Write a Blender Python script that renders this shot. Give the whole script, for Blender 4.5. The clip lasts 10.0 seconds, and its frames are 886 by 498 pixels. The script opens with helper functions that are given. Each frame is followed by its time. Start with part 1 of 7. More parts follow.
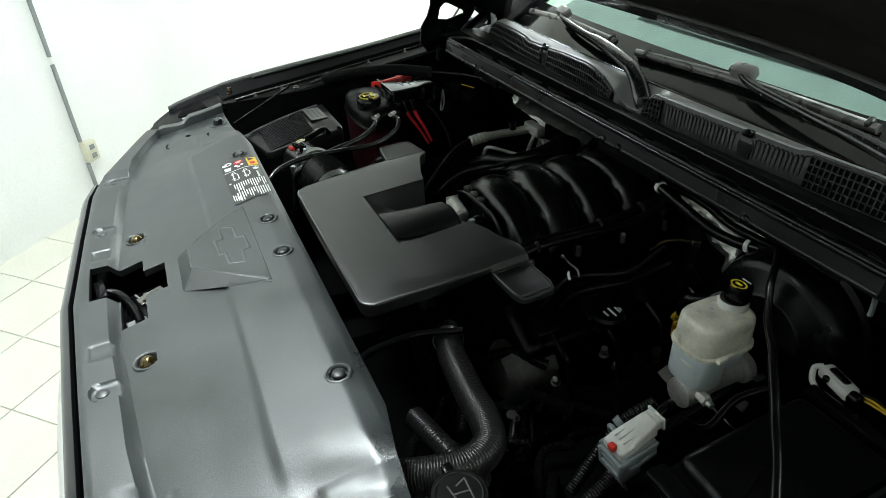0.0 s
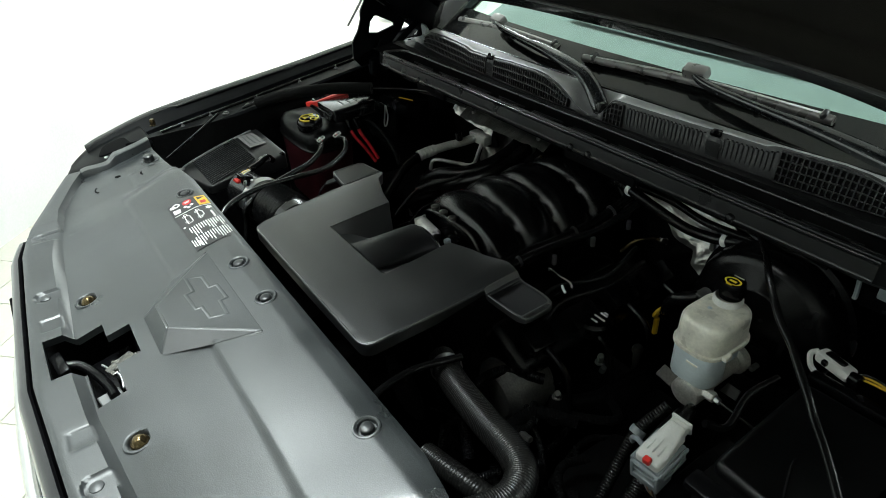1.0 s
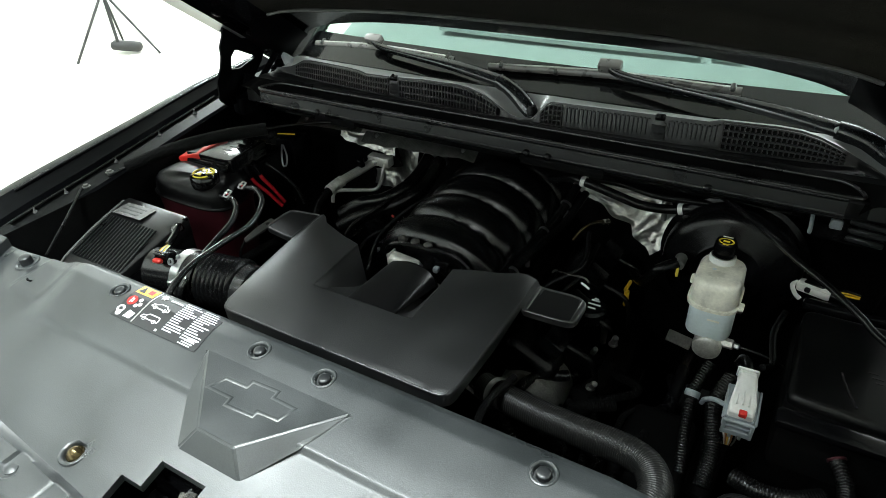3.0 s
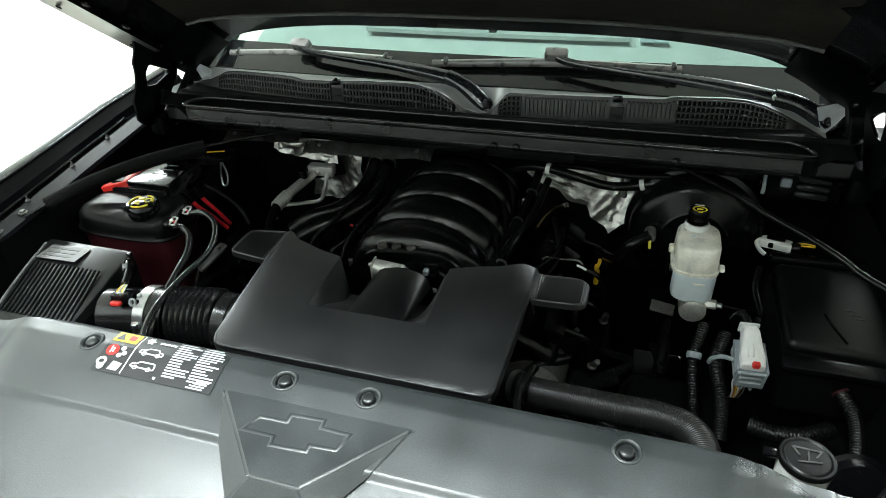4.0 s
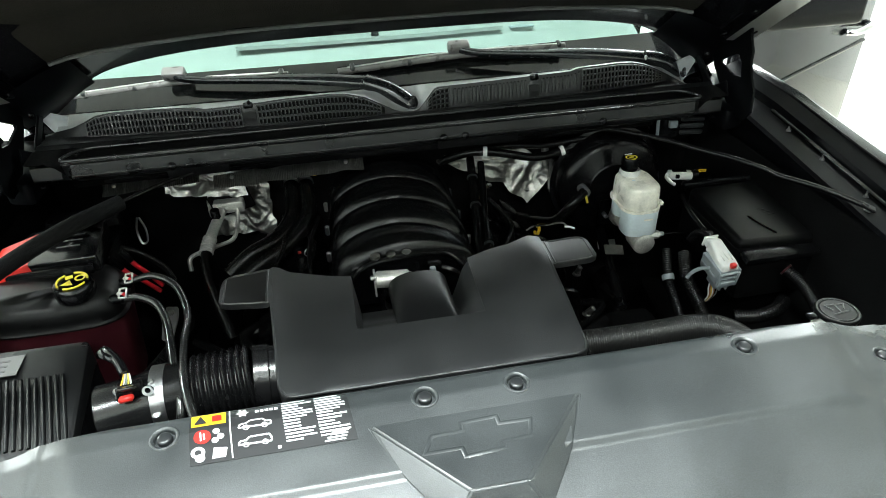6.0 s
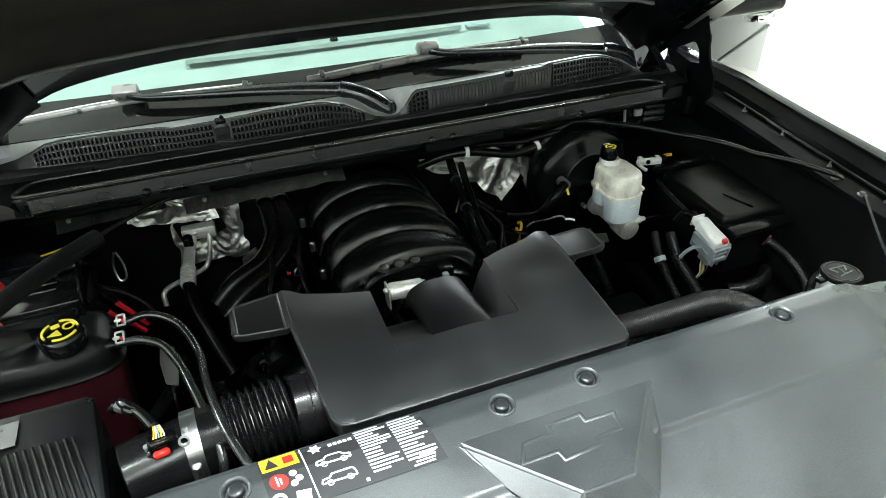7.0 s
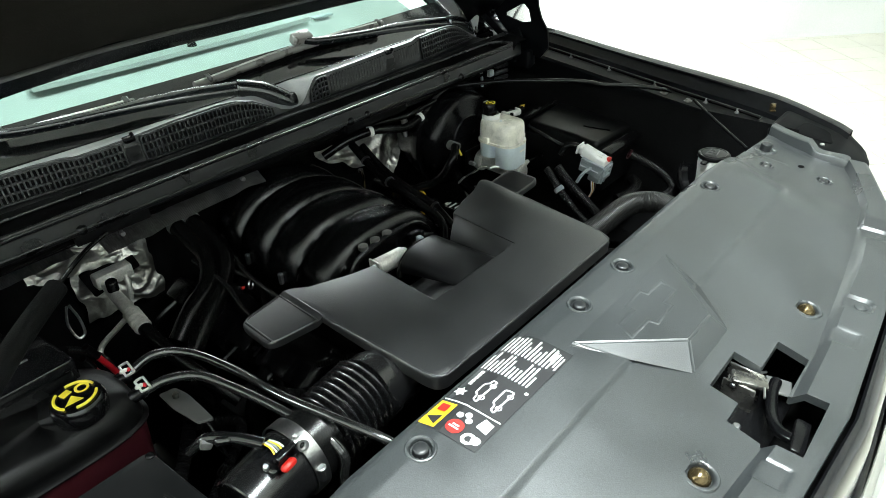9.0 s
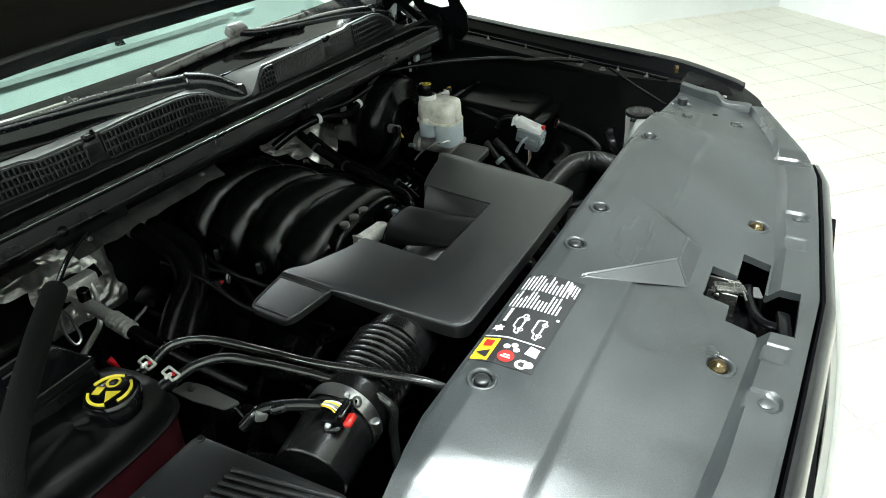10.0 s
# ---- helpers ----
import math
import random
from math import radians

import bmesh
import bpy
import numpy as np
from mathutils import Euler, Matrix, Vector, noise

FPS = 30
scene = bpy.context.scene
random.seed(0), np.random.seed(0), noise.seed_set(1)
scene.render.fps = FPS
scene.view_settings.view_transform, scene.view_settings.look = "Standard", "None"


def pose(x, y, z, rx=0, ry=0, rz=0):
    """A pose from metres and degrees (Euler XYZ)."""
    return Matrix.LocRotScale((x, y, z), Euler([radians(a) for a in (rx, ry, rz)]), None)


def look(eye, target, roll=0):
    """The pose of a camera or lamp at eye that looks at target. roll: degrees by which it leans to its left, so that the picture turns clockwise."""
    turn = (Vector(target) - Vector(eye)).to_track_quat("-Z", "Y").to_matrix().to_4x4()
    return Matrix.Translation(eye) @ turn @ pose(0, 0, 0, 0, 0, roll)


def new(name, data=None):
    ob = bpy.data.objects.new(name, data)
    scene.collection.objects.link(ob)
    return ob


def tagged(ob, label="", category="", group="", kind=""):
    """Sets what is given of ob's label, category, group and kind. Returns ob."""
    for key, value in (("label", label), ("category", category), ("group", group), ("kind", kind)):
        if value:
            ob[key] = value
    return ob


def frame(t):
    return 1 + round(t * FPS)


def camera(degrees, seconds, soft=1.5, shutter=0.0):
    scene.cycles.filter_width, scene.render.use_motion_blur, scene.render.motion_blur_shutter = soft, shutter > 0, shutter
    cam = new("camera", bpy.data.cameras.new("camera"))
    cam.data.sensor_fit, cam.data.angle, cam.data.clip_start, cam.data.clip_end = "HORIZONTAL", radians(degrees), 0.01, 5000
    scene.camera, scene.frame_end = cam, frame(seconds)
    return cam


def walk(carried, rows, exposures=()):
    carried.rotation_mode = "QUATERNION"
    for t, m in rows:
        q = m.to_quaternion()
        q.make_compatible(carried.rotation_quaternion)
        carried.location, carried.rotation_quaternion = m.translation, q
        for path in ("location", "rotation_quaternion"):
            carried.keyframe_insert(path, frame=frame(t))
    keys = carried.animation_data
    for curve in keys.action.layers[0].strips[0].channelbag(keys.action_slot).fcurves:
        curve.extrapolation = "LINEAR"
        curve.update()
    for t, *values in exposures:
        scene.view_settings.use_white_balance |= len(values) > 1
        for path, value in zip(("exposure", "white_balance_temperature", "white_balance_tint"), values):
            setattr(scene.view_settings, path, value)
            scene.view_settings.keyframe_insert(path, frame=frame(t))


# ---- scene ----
cam = camera(69.7, 10.0, soft=0.8)
PATH = [
    (0, (1.093, -0.121, 1.74), (-0.455, 0.546, 0.662), -2.2),
    (0.5, (1.037, -0.172, 1.752), (-0.447, 0.622, 0.672), -2.7),
    (1, (0.971, -0.223, 1.765), (-0.435, 0.696, 0.678), -2.9),
    (1.5, (0.89, -0.279, 1.781), (-0.411, 0.775, 0.688), -3.0),
    (2, (0.797, -0.352, 1.793), (-0.382, 0.835, 0.697), -2.9),
    (2.5, (0.701, -0.433, 1.806), (-0.339, 0.877, 0.709), -3.0),
    (4, (0.379, -0.573, 1.792), (-0.146, 1.008, 0.686), -2.7),
    (4.5, (0.252, -0.602, 1.784), (-0.069, 1.036, 0.682), -2.5),
    (5, (0.115, -0.634, 1.776), (-0.003, 1.033, 0.678), -2.4),
    (5.5, (-0.019, -0.649, 1.785), (0.067, 1.021, 0.687), -2.3),
    (7, (-0.347, -0.546, 1.769), (0.233, 1.027, 0.677), -1.9),
    (7.5, (-0.449, -0.494, 1.755), (0.272, 1.023, 0.669), -2.0),
    (8, (-0.557, -0.45, 1.734), (0.335, 0.977, 0.653), -2.3),
    (8.5, (-0.669, -0.41, 1.724), (0.401, 0.891, 0.646), -2.6),
    (9, (-0.765, -0.374, 1.717), (0.466, 0.778, 0.641), -2.9),
    (9.5, (-0.855, -0.322, 1.7), (0.508, 0.672, 0.625), -3.0),
    (10, (-0.944, -0.265, 1.686), (0.505, 0.598, 0.611), -3.2),
]
EXPOSURES = [(0, -1.05), (2, -0.65), (4.5, -0.22), (5.5, 0.02), (7, 0.2), (8.5, 0.15), (10, -0.15)]
walk(cam, [(t, look(eye, target, roll)) for t, eye, target, roll in PATH], EXPOSURES)

# ---------------------------------------------------------------- light
world = bpy.data.worlds.new("room_air")
scene.world = world
world.use_nodes = True
world.node_tree.nodes["Background"].inputs[0].default_value = (0.9, 0.95, 1.0, 1)
world.node_tree.nodes["Background"].inputs[1].default_value = 0.03


# ---------------------------------------------------------------- materials
def mat(name, color, rough=0.5, metal=0.0, grain=0.0, scale=400.0, bump=0.0, patch=0.0, patch_scale=9.0,
        coat=0.0, spec=0.5, rough_var=0.0, trans=0.0, sss=0.0, bump_dist=0.001, ior=1.5):
    """Principled material with fine grain, larger uneven patches, and fine relief."""
    m = bpy.data.materials.new(name)
    m.use_nodes = True
    nt = m.node_tree
    b = nt.nodes["Principled BSDF"]
    b.inputs["Base Color"].default_value = (*color, 1)
    b.inputs["Roughness"].default_value = rough
    b.inputs["Metallic"].default_value = metal
    b.inputs["IOR"].default_value = ior
    b.inputs["Coat Weight"].default_value = coat
    b.inputs["Coat Roughness"].default_value = 0.04
    b.inputs["Specular IOR Level"].default_value = spec
    b.inputs["Transmission Weight"].default_value = trans
    if sss:
        b.inputs["Subsurface Weight"].default_value = sss
        b.inputs["Subsurface Radius"].default_value = (0.02, 0.02, 0.018)
    co = nt.nodes.new("ShaderNodeTexCoord")
    fine = nt.nodes.new("ShaderNodeTexNoise")
    fine.inputs["Scale"].default_value = scale
    fine.inputs["Detail"].default_value = 3
    nt.links.new(co.outputs["Object"], fine.inputs["Vector"])
    wide = nt.nodes.new("ShaderNodeTexNoise")
    wide.inputs["Scale"].default_value = patch_scale
    wide.inputs["Detail"].default_value = 5
    nt.links.new(co.outputs["Object"], wide.inputs["Vector"])
    if grain or patch:
        last = None
        for tex, amount in ((fine, grain), (wide, patch)):
            if not amount:
                continue
            mr = nt.nodes.new("ShaderNodeMapRange")
            mr.inputs["From Min"].default_value = 0.3
            mr.inputs["From Max"].default_value = 0.7
            mr.inputs["To Min"].default_value = 1 - amount
            mr.inputs["To Max"].default_value = 1 + amount
            nt.links.new(tex.outputs["Fac"], mr.inputs["Value"])
            mx = nt.nodes.new("ShaderNodeMix")
            mx.data_type = "RGBA"
            mx.blend_type = "MULTIPLY"
            mx.inputs["Factor"].default_value = 1
            if last is None:
                mx.inputs[6].default_value = (*color, 1)
            else:
                nt.links.new(last, mx.inputs[6])
            nt.links.new(mr.outputs["Result"], mx.inputs[7])
            last = mx.outputs[2]
        nt.links.new(last, b.inputs["Base Color"])
    if rough_var:
        mr = nt.nodes.new("ShaderNodeMapRange")
        mr.inputs["From Min"].default_value = 0.3
        mr.inputs["From Max"].default_value = 0.7
        mr.inputs["To Min"].default_value = max(0.02, rough - rough_var)
        mr.inputs["To Max"].default_value = min(1, rough + rough_var)
        nt.links.new(wide.outputs["Fac"], mr.inputs["Value"])
        nt.links.new(mr.outputs["Result"], b.inputs["Roughness"])
    if bump:
        bp = nt.nodes.new("ShaderNodeBump")
        bp.inputs["Strength"].default_value = bump
        bp.inputs["Distance"].default_value = bump_dist
        nt.links.new(fine.outputs["Fac"], bp.inputs["Height"])
        nt.links.new(bp.outputs["Normal"], b.inputs["Normal"])
    return m


def lamp_mat(name, color, strength):
    m = bpy.data.materials.new(name)
    m.use_nodes = True
    b = m.node_tree.nodes["Principled BSDF"]
    b.inputs["Base Color"].default_value = (*color, 1)
    b.inputs["Emission Color"].default_value = (*color, 1)
    b.inputs["Emission Strength"].default_value = strength
    return m


def glass_mat(name, tint, clear=0.9):
    """Thin tinted sheet: mostly see-through, with a sharp reflection."""
    m = bpy.data.materials.new(name)
    m.use_nodes = True
    nt = m.node_tree
    nt.nodes.remove(nt.nodes["Principled BSDF"])
    out = nt.nodes["Material Output"]
    tr = nt.nodes.new("ShaderNodeBsdfTransparent")
    tr.inputs[0].default_value = (*tint, 1)
    gl = nt.nodes.new("ShaderNodeBsdfGlossy")
    gl.inputs["Roughness"].default_value = 0.03
    fr = nt.nodes.new("ShaderNodeFresnel")
    fr.inputs["IOR"].default_value = 1.28
    mx = nt.nodes.new("ShaderNodeMixShader")
    nt.links.new(fr.outputs[0], mx.inputs[0])
    nt.links.new(tr.outputs[0], mx.inputs[1])
    nt.links.new(gl.outputs[0], mx.inputs[2])
    nt.links.new(mx.outputs[0], out.inputs[0])
    return m


M_SHIELD = mat("shield_plastic", (0.026, 0.029, 0.0302), 0.36, spec=0.8, grain=0.4, scale=620, bump=0.2, patch=0.2, patch_scale=7, rough_var=0.1)
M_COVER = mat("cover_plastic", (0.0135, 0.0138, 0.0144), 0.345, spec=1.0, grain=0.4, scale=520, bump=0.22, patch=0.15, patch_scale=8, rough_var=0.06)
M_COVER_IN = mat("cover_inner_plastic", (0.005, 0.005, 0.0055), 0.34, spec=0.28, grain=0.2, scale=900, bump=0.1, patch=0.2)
M_MANIFOLD = mat("manifold_plastic", (0.0022, 0.0022, 0.0024), 0.27, spec=0.42, grain=0.2, scale=900, bump=0.12, patch=0.15)
M_PIN = mat("pin_plastic", (0.014, 0.015, 0.016), 0.3, spec=0.6, grain=0.1, patch=0.2)
M_LIP = mat("cowl_lip_plastic", (0.0055, 0.0058, 0.006), 0.3, spec=0.5, grain=0.15, scale=700, bump=0.2, patch=0.2, rough_var=0.06)
# pale base holds the light that the dark cowl top reflects
M_TOPSTRIP = mat("cowl_top_reflected_pale", (0.30, 0.31, 0.31), 0.34, spec=0.7, grain=0.1, scale=600, bump=0.1, patch=0.2, rough_var=0.05)
M_DARKCAST = mat("dark_casting", (0.10, 0.098, 0.092), 0.5, metal=0.7, grain=0.2, scale=250, bump=0.3, patch=0.3, patch_scale=20)
M_BEAD = mat("liner_bead_vinyl", (0.05, 0.05, 0.048), 0.35, grain=0.15, patch=0.2)
# grey base stands in for the bright floor mirrored in the black flange
M_FLANGE = mat("hood_flange_reflected_grey", (0.13, 0.13, 0.12), 0.3, patch=0.15, coat=0.5, spec=0.6)
M_ARM = mat("wiper_arm_paint", (0.009, 0.0105, 0.012), 0.22, spec=0.9, patch=0.2, patch_scale=120, rough_var=0.07)
M_BLADE = mat("wiper_blade_grey", (0.11, 0.105, 0.10), 0.3, spec=0.8, patch=0.2, patch_scale=30, rough_var=0.06)
# pale colour stands for light reflected on the black body corners
M_GUSSETLIT = mat("gusset_reflected_pale", (0.36, 0.38, 0.39), 0.3, spec=0.6, patch=0.2, patch_scale=30)
M_RIBFOIL = mat("ribbed_shield", (0.20, 0.20, 0.19), 0.36, metal=0.9, grain=0.15, scale=200, bump=0.2, patch=0.3, patch_scale=30)
M_BELLOWS = mat("bellows_rubber", (0.0065, 0.0065, 0.0068), 0.24, spec=0.6, grain=0.2, scale=500, bump=0.1, patch=0.2, rough_var=0.05)
M_HOSE = mat("glossy_hose_rubber", (0.013, 0.0133, 0.013), 0.18, spec=0.8, grain=0.15, patch=0.25, patch_scale=30, rough_var=0.06)
M_AIRLID = mat("air_box_plastic", (0.0055, 0.0057, 0.006), 0.32, spec=0.5, grain=0.2, scale=600, bump=0.1, patch=0.2, rough_var=0.06)
M_GLOSS = mat("wiper_gloss", (0.006, 0.0062, 0.0065), 0.13, spec=0.6, patch=0.2)
# black lifted towards grey, holding the glare round the stand
M_STAND = mat("stand_black_hazed", (0.035, 0.035, 0.035), 0.6, grain=0.2, patch=0.2)
M_BLACK = mat("black_plastic", (0.0032, 0.0032, 0.0036), 0.22, spec=0.2, grain=0.2, scale=500, bump=0.2, patch=0.25, rough_var=0.08)
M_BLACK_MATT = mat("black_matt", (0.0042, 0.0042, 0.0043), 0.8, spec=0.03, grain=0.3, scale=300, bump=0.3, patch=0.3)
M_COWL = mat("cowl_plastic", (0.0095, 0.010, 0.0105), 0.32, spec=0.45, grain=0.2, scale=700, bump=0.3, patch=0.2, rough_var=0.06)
M_RUBBER = mat("rubber", (0.004, 0.004, 0.004), 0.24, spec=0.25, grain=0.2, scale=500, bump=0.2, patch=0.3)
M_RIBHOSE = mat("ribbed_hose", (0.0085, 0.0084, 0.008), 0.34, spec=0.35, grain=0.2, scale=300, bump=0.15, patch=0.3)
M_FOAM = mat("foam_sleeve", (0.0035, 0.0035, 0.0035), 0.95, grain=0.5, scale=500, bump=1.0, patch=0.2, spec=0.15, bump_dist=0.002)
M_PAINT = mat("black_car_paint", (0.005, 0.005, 0.006), 0.25, patch=0.1, coat=0.6, spec=0.3)
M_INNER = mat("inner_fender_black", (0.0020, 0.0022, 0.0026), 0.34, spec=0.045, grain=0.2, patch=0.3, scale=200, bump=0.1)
M_LINER = mat("hood_liner_felt", (0.0125, 0.0112, 0.0085), 0.95, grain=0.4, scale=350, bump=0.6, patch=0.25, patch_scale=4, spec=0.1, bump_dist=0.002)
M_STEEL = mat("bare_steel", (0.55, 0.55, 0.55), 0.3, metal=1.0, grain=0.1, scale=300, patch=0.15)
M_STEELDARK = mat("worn_steel", (0.20, 0.195, 0.18), 0.28, metal=0.9, grain=0.15, scale=200, patch=0.35, patch_scale=40, rough_var=0.1)
M_GLOSSLID = mat("glossy_lid_plastic", (0.004, 0.004, 0.0045), 0.12, spec=0.5, patch=0.2, patch_scale=12, rough_var=0.04)
M_TANKTOP = mat("tank_shell_plastic", (0.0015, 0.0015, 0.0016), 0.40, spec=0.16, grain=0.2, scale=700, bump=0.12, patch=0.2, rough_var=0.06)
M_ALU = mat("cast_aluminium", (0.62, 0.61, 0.58), 0.38, metal=0.6, grain=0.15, scale=250, bump=0.3, patch=0.2, patch_scale=20)
M_LID = mat("fuse_lid_plastic", (0.0028, 0.0028, 0.003), 0.34, spec=0.22, grain=0.2, scale=500, bump=0.1, patch=0.3, rough_var=0.08)
M_ZINC = mat("bronze_bolt", (0.115, 0.085, 0.042), 0.22, metal=0.85, grain=0.1, patch=0.2, patch_scale=40)
M_TANK = mat("milky_plastic", (0.82, 0.80, 0.71), 0.32, grain=0.06, scale=200, bump=0.08, patch=0.20, patch_scale=26, rough_var=0.08, sss=0.3)
M_FLUID = mat("milky_plastic_fluid", (0.63, 0.71, 0.74), 0.35, grain=0.04, scale=200, patch=0.08, patch_scale=18, sss=0.3)
M_WHITE = mat("white_plastic", (0.62, 0.62, 0.60), 0.4, grain=0.05, patch=0.08, patch_scale=40)
M_GREY = mat("grey_plastic", (0.22, 0.245, 0.26), 0.42, grain=0.08, patch=0.12, patch_scale=40)
M_RED = mat("red_plastic", (0.50, 0.018, 0.012), 0.4, grain=0.05, patch=0.1)
M_REDWIRE = mat("red_wire", (0.55, 0.015, 0.025), 0.4, patch=0.1)
M_ORANGE = mat("orange_wire", (0.30, 0.11, 0.03), 0.45, patch=0.1)
M_YELLOW = mat("yellow_plastic", (0.75, 0.60, 0.04), 0.45, grain=0.05, patch=0.08)
M_DIMPRINT = mat("dim_print", (0.06, 0.06, 0.06), 0.5, patch=0.1)
M_AMBER = mat("amber_plastic", (0.72, 0.44, 0.02), 0.4, grain=0.05, patch=0.08)
M_MAROON = mat("maroon_tank", (0.038, 0.006, 0.009), 0.35, grain=0.1, patch=0.25, patch_scale=12)
M_PRINT = mat("white_print", (0.70, 0.70, 0.69), 0.5, patch=0.06, patch_scale=60)
M_LABEL = mat("label_black", (0.02, 0.02, 0.021), 0.4, patch=0.1)
M_LABELGREY = mat("label_grey", (0.10, 0.10, 0.097), 0.45, patch=0.1)
M_FOIL = mat("heat_shield_foil", (0.50, 0.495, 0.47), 0.36, metal=1.0, grain=0.12, scale=160, bump=0.35, patch=0.25, patch_scale=30, bump_dist=0.003)
M_CHROME = mat("chrome", (0.8, 0.8, 0.8), 0.08, metal=1.0, patch=0.04)
M_DASHVENT = mat("dash_vent_grey", (0.24, 0.24, 0.235), 0.6, grain=0.08, patch=0.1)
M_DASH = mat("dash_grey", (0.29, 0.29, 0.285), 0.6, grain=0.08, scale=500, bump=0.2, patch=0.06)
M_FRIT = mat("glass_frit", (0.005, 0.0055, 0.0055), 0.1, patch=0.2, patch_scale=5)
M_GLASS = glass_mat("windscreen_glass", (0.63, 0.86, 0.78))
M_WALL = mat("white_wall_paint", (0.82, 0.83, 0.82), 0.6, grain=0.03, scale=80, bump=0.15, patch=0.04, patch_scale=2)
M_TILE = mat("cream_floor_tile", (0.66, 0.64, 0.56), 0.3, grain=0.04, scale=60, patch=0.05, patch_scale=3)
M_GROUT = mat("grout", (0.54, 0.52, 0.46), 0.85, grain=0.15, scale=120, bump=0.3, patch=0.15)
M_CONDUIT = mat("conduit_grey", (0.22, 0.24, 0.24), 0.45, patch=0.08)
M_OUTLET = mat("outlet_cream", (0.62, 0.60, 0.48), 0.4, patch=0.06)
M_LAMP = lamp_mat("lamp_panel", (1.0, 1.0, 0.98), 6.0)


# ---------------------------------------------------------------- building helpers
def link(name, bm, material, parent=None, label="", smooth=True, angle=40):
    me = bpy.data.meshes.new(name)
    bmesh.ops.recalc_face_normals(bm, faces=bm.faces[:])
    if smooth:
        lim = radians(angle)
        for f in bm.faces:
            f.smooth = True
        for e in bm.edges:
            if len(e.link_faces) == 2 and e.calc_face_angle(0) > lim:
                e.smooth = False
    bm.to_mesh(me)
    bm.free()
    me.materials.append(material)
    ob = new(name, me)
    if parent is not None:
        ob.parent = parent
    if label:
        ob["label"] = label
    return ob


def part(name, bm, material, parent, label="", smooth=True, angle=40):
    return link(name, bm, material, parent, label, smooth, angle)


def thing(name, label, category, group="", at=(0, 0, 0)):
    ob = new(name)
    ob.location = at
    ob.empty_display_size = 0.02
    return tagged(ob, label, category, group)


def rel(parent, p):
    return Vector(p) - parent.location


def box(size, at=(0, 0, 0), bevel=0.003, seg=2, rot=(0, 0, 0), bm=None):
    """Rounded box centred at a place, added to bm."""
    out = bm or bmesh.new()
    b = bmesh.new()
    bmesh.ops.create_cube(b, size=1, matrix=Matrix.Diagonal((*size, 1)))
    if bevel:
        bmesh.ops.bevel(b, geom=b.edges[:], offset=min(bevel, min(size) * 0.45), segments=seg, affect="EDGES", profile=0.5)
    b.transform(pose(*at, *rot))
    return merge(out, b)


def merge(out, b):
    me = bpy.data.meshes.new("tmp")
    b.to_mesh(me)
    b.free()
    out.from_mesh(me)
    bpy.data.meshes.remove(me)
    return out


def lathe(profile, n=32, m=None, bm=None):
    """Turn (radius, height) pairs round the z axis, then place by the pose m."""
    out = bm or bmesh.new()
    b = bmesh.new()
    rings = []
    for r, z in profile:
        if r < 1e-6:
            rings.append([b.verts.new((0, 0, z))])
        else:
            rings.append([b.verts.new((r * math.cos(2 * math.pi * i / n), r * math.sin(2 * math.pi * i / n), z)) for i in range(n)])
    for a, c in zip(rings, rings[1:]):
        for i in range(n):
            j = (i + 1) % n
            va = [a[0]] if len(a) == 1 else [a[i], a[j]]
            vc = [c[0]] if len(c) == 1 else [c[j], c[i]]
            if len(va) + len(vc) > 2:
                b.faces.new(va + vc)
    if m is not None:
        b.transform(m)
    return merge(out, b)


def axis(p, q):
    """Pose whose z axis runs from p towards q."""
    p, q = Vector(p), Vector(q)
    return Matrix.Translation(p) @ (q - p).to_track_quat("Z", "Y").to_matrix().to_4x4()


def cyl(p, q, r, n=24, bevel=0.0015, bm=None, r2=None):
    length = (Vector(q) - Vector(p)).length
    e = min(bevel, r * 0.4, length * 0.4)
    r2 = r if r2 is None else r2
    return lathe([(0, 0), (r - e, 0), (r, e), (r2, length - e), (r2 - e, length), (0, length)], n, axis(p, q), bm)


def spline(points, per=10):
    """Smooth curve through points."""
    pts = [Vector(p) for p in points]
    ext = [pts[0] * 2 - pts[1]] + pts + [pts[-1] * 2 - pts[-2]]
    out = []
    for i in range(1, len(ext) - 2):
        p0, p1, p2, p3 = ext[i - 1:i + 3]
        for k in range(per):
            t = k / per
            out.append(0.5 * ((2 * p1) + (p2 - p0) * t + (2 * p0 - 5 * p1 + 4 * p2 - p3) * t * t + (3 * p1 - p0 - 3 * p2 + p3) * t ** 3))
    out.append(pts[-1])
    return out


def resample(pts, step):
    out = [pts[0]]
    left = step
    for a, b in zip(pts, pts[1:]):
        seg = (b - a).length
        d = left
        while d <= seg:
            out.append(a.lerp(b, d / seg))
            d += step
        left = d - seg
    return out


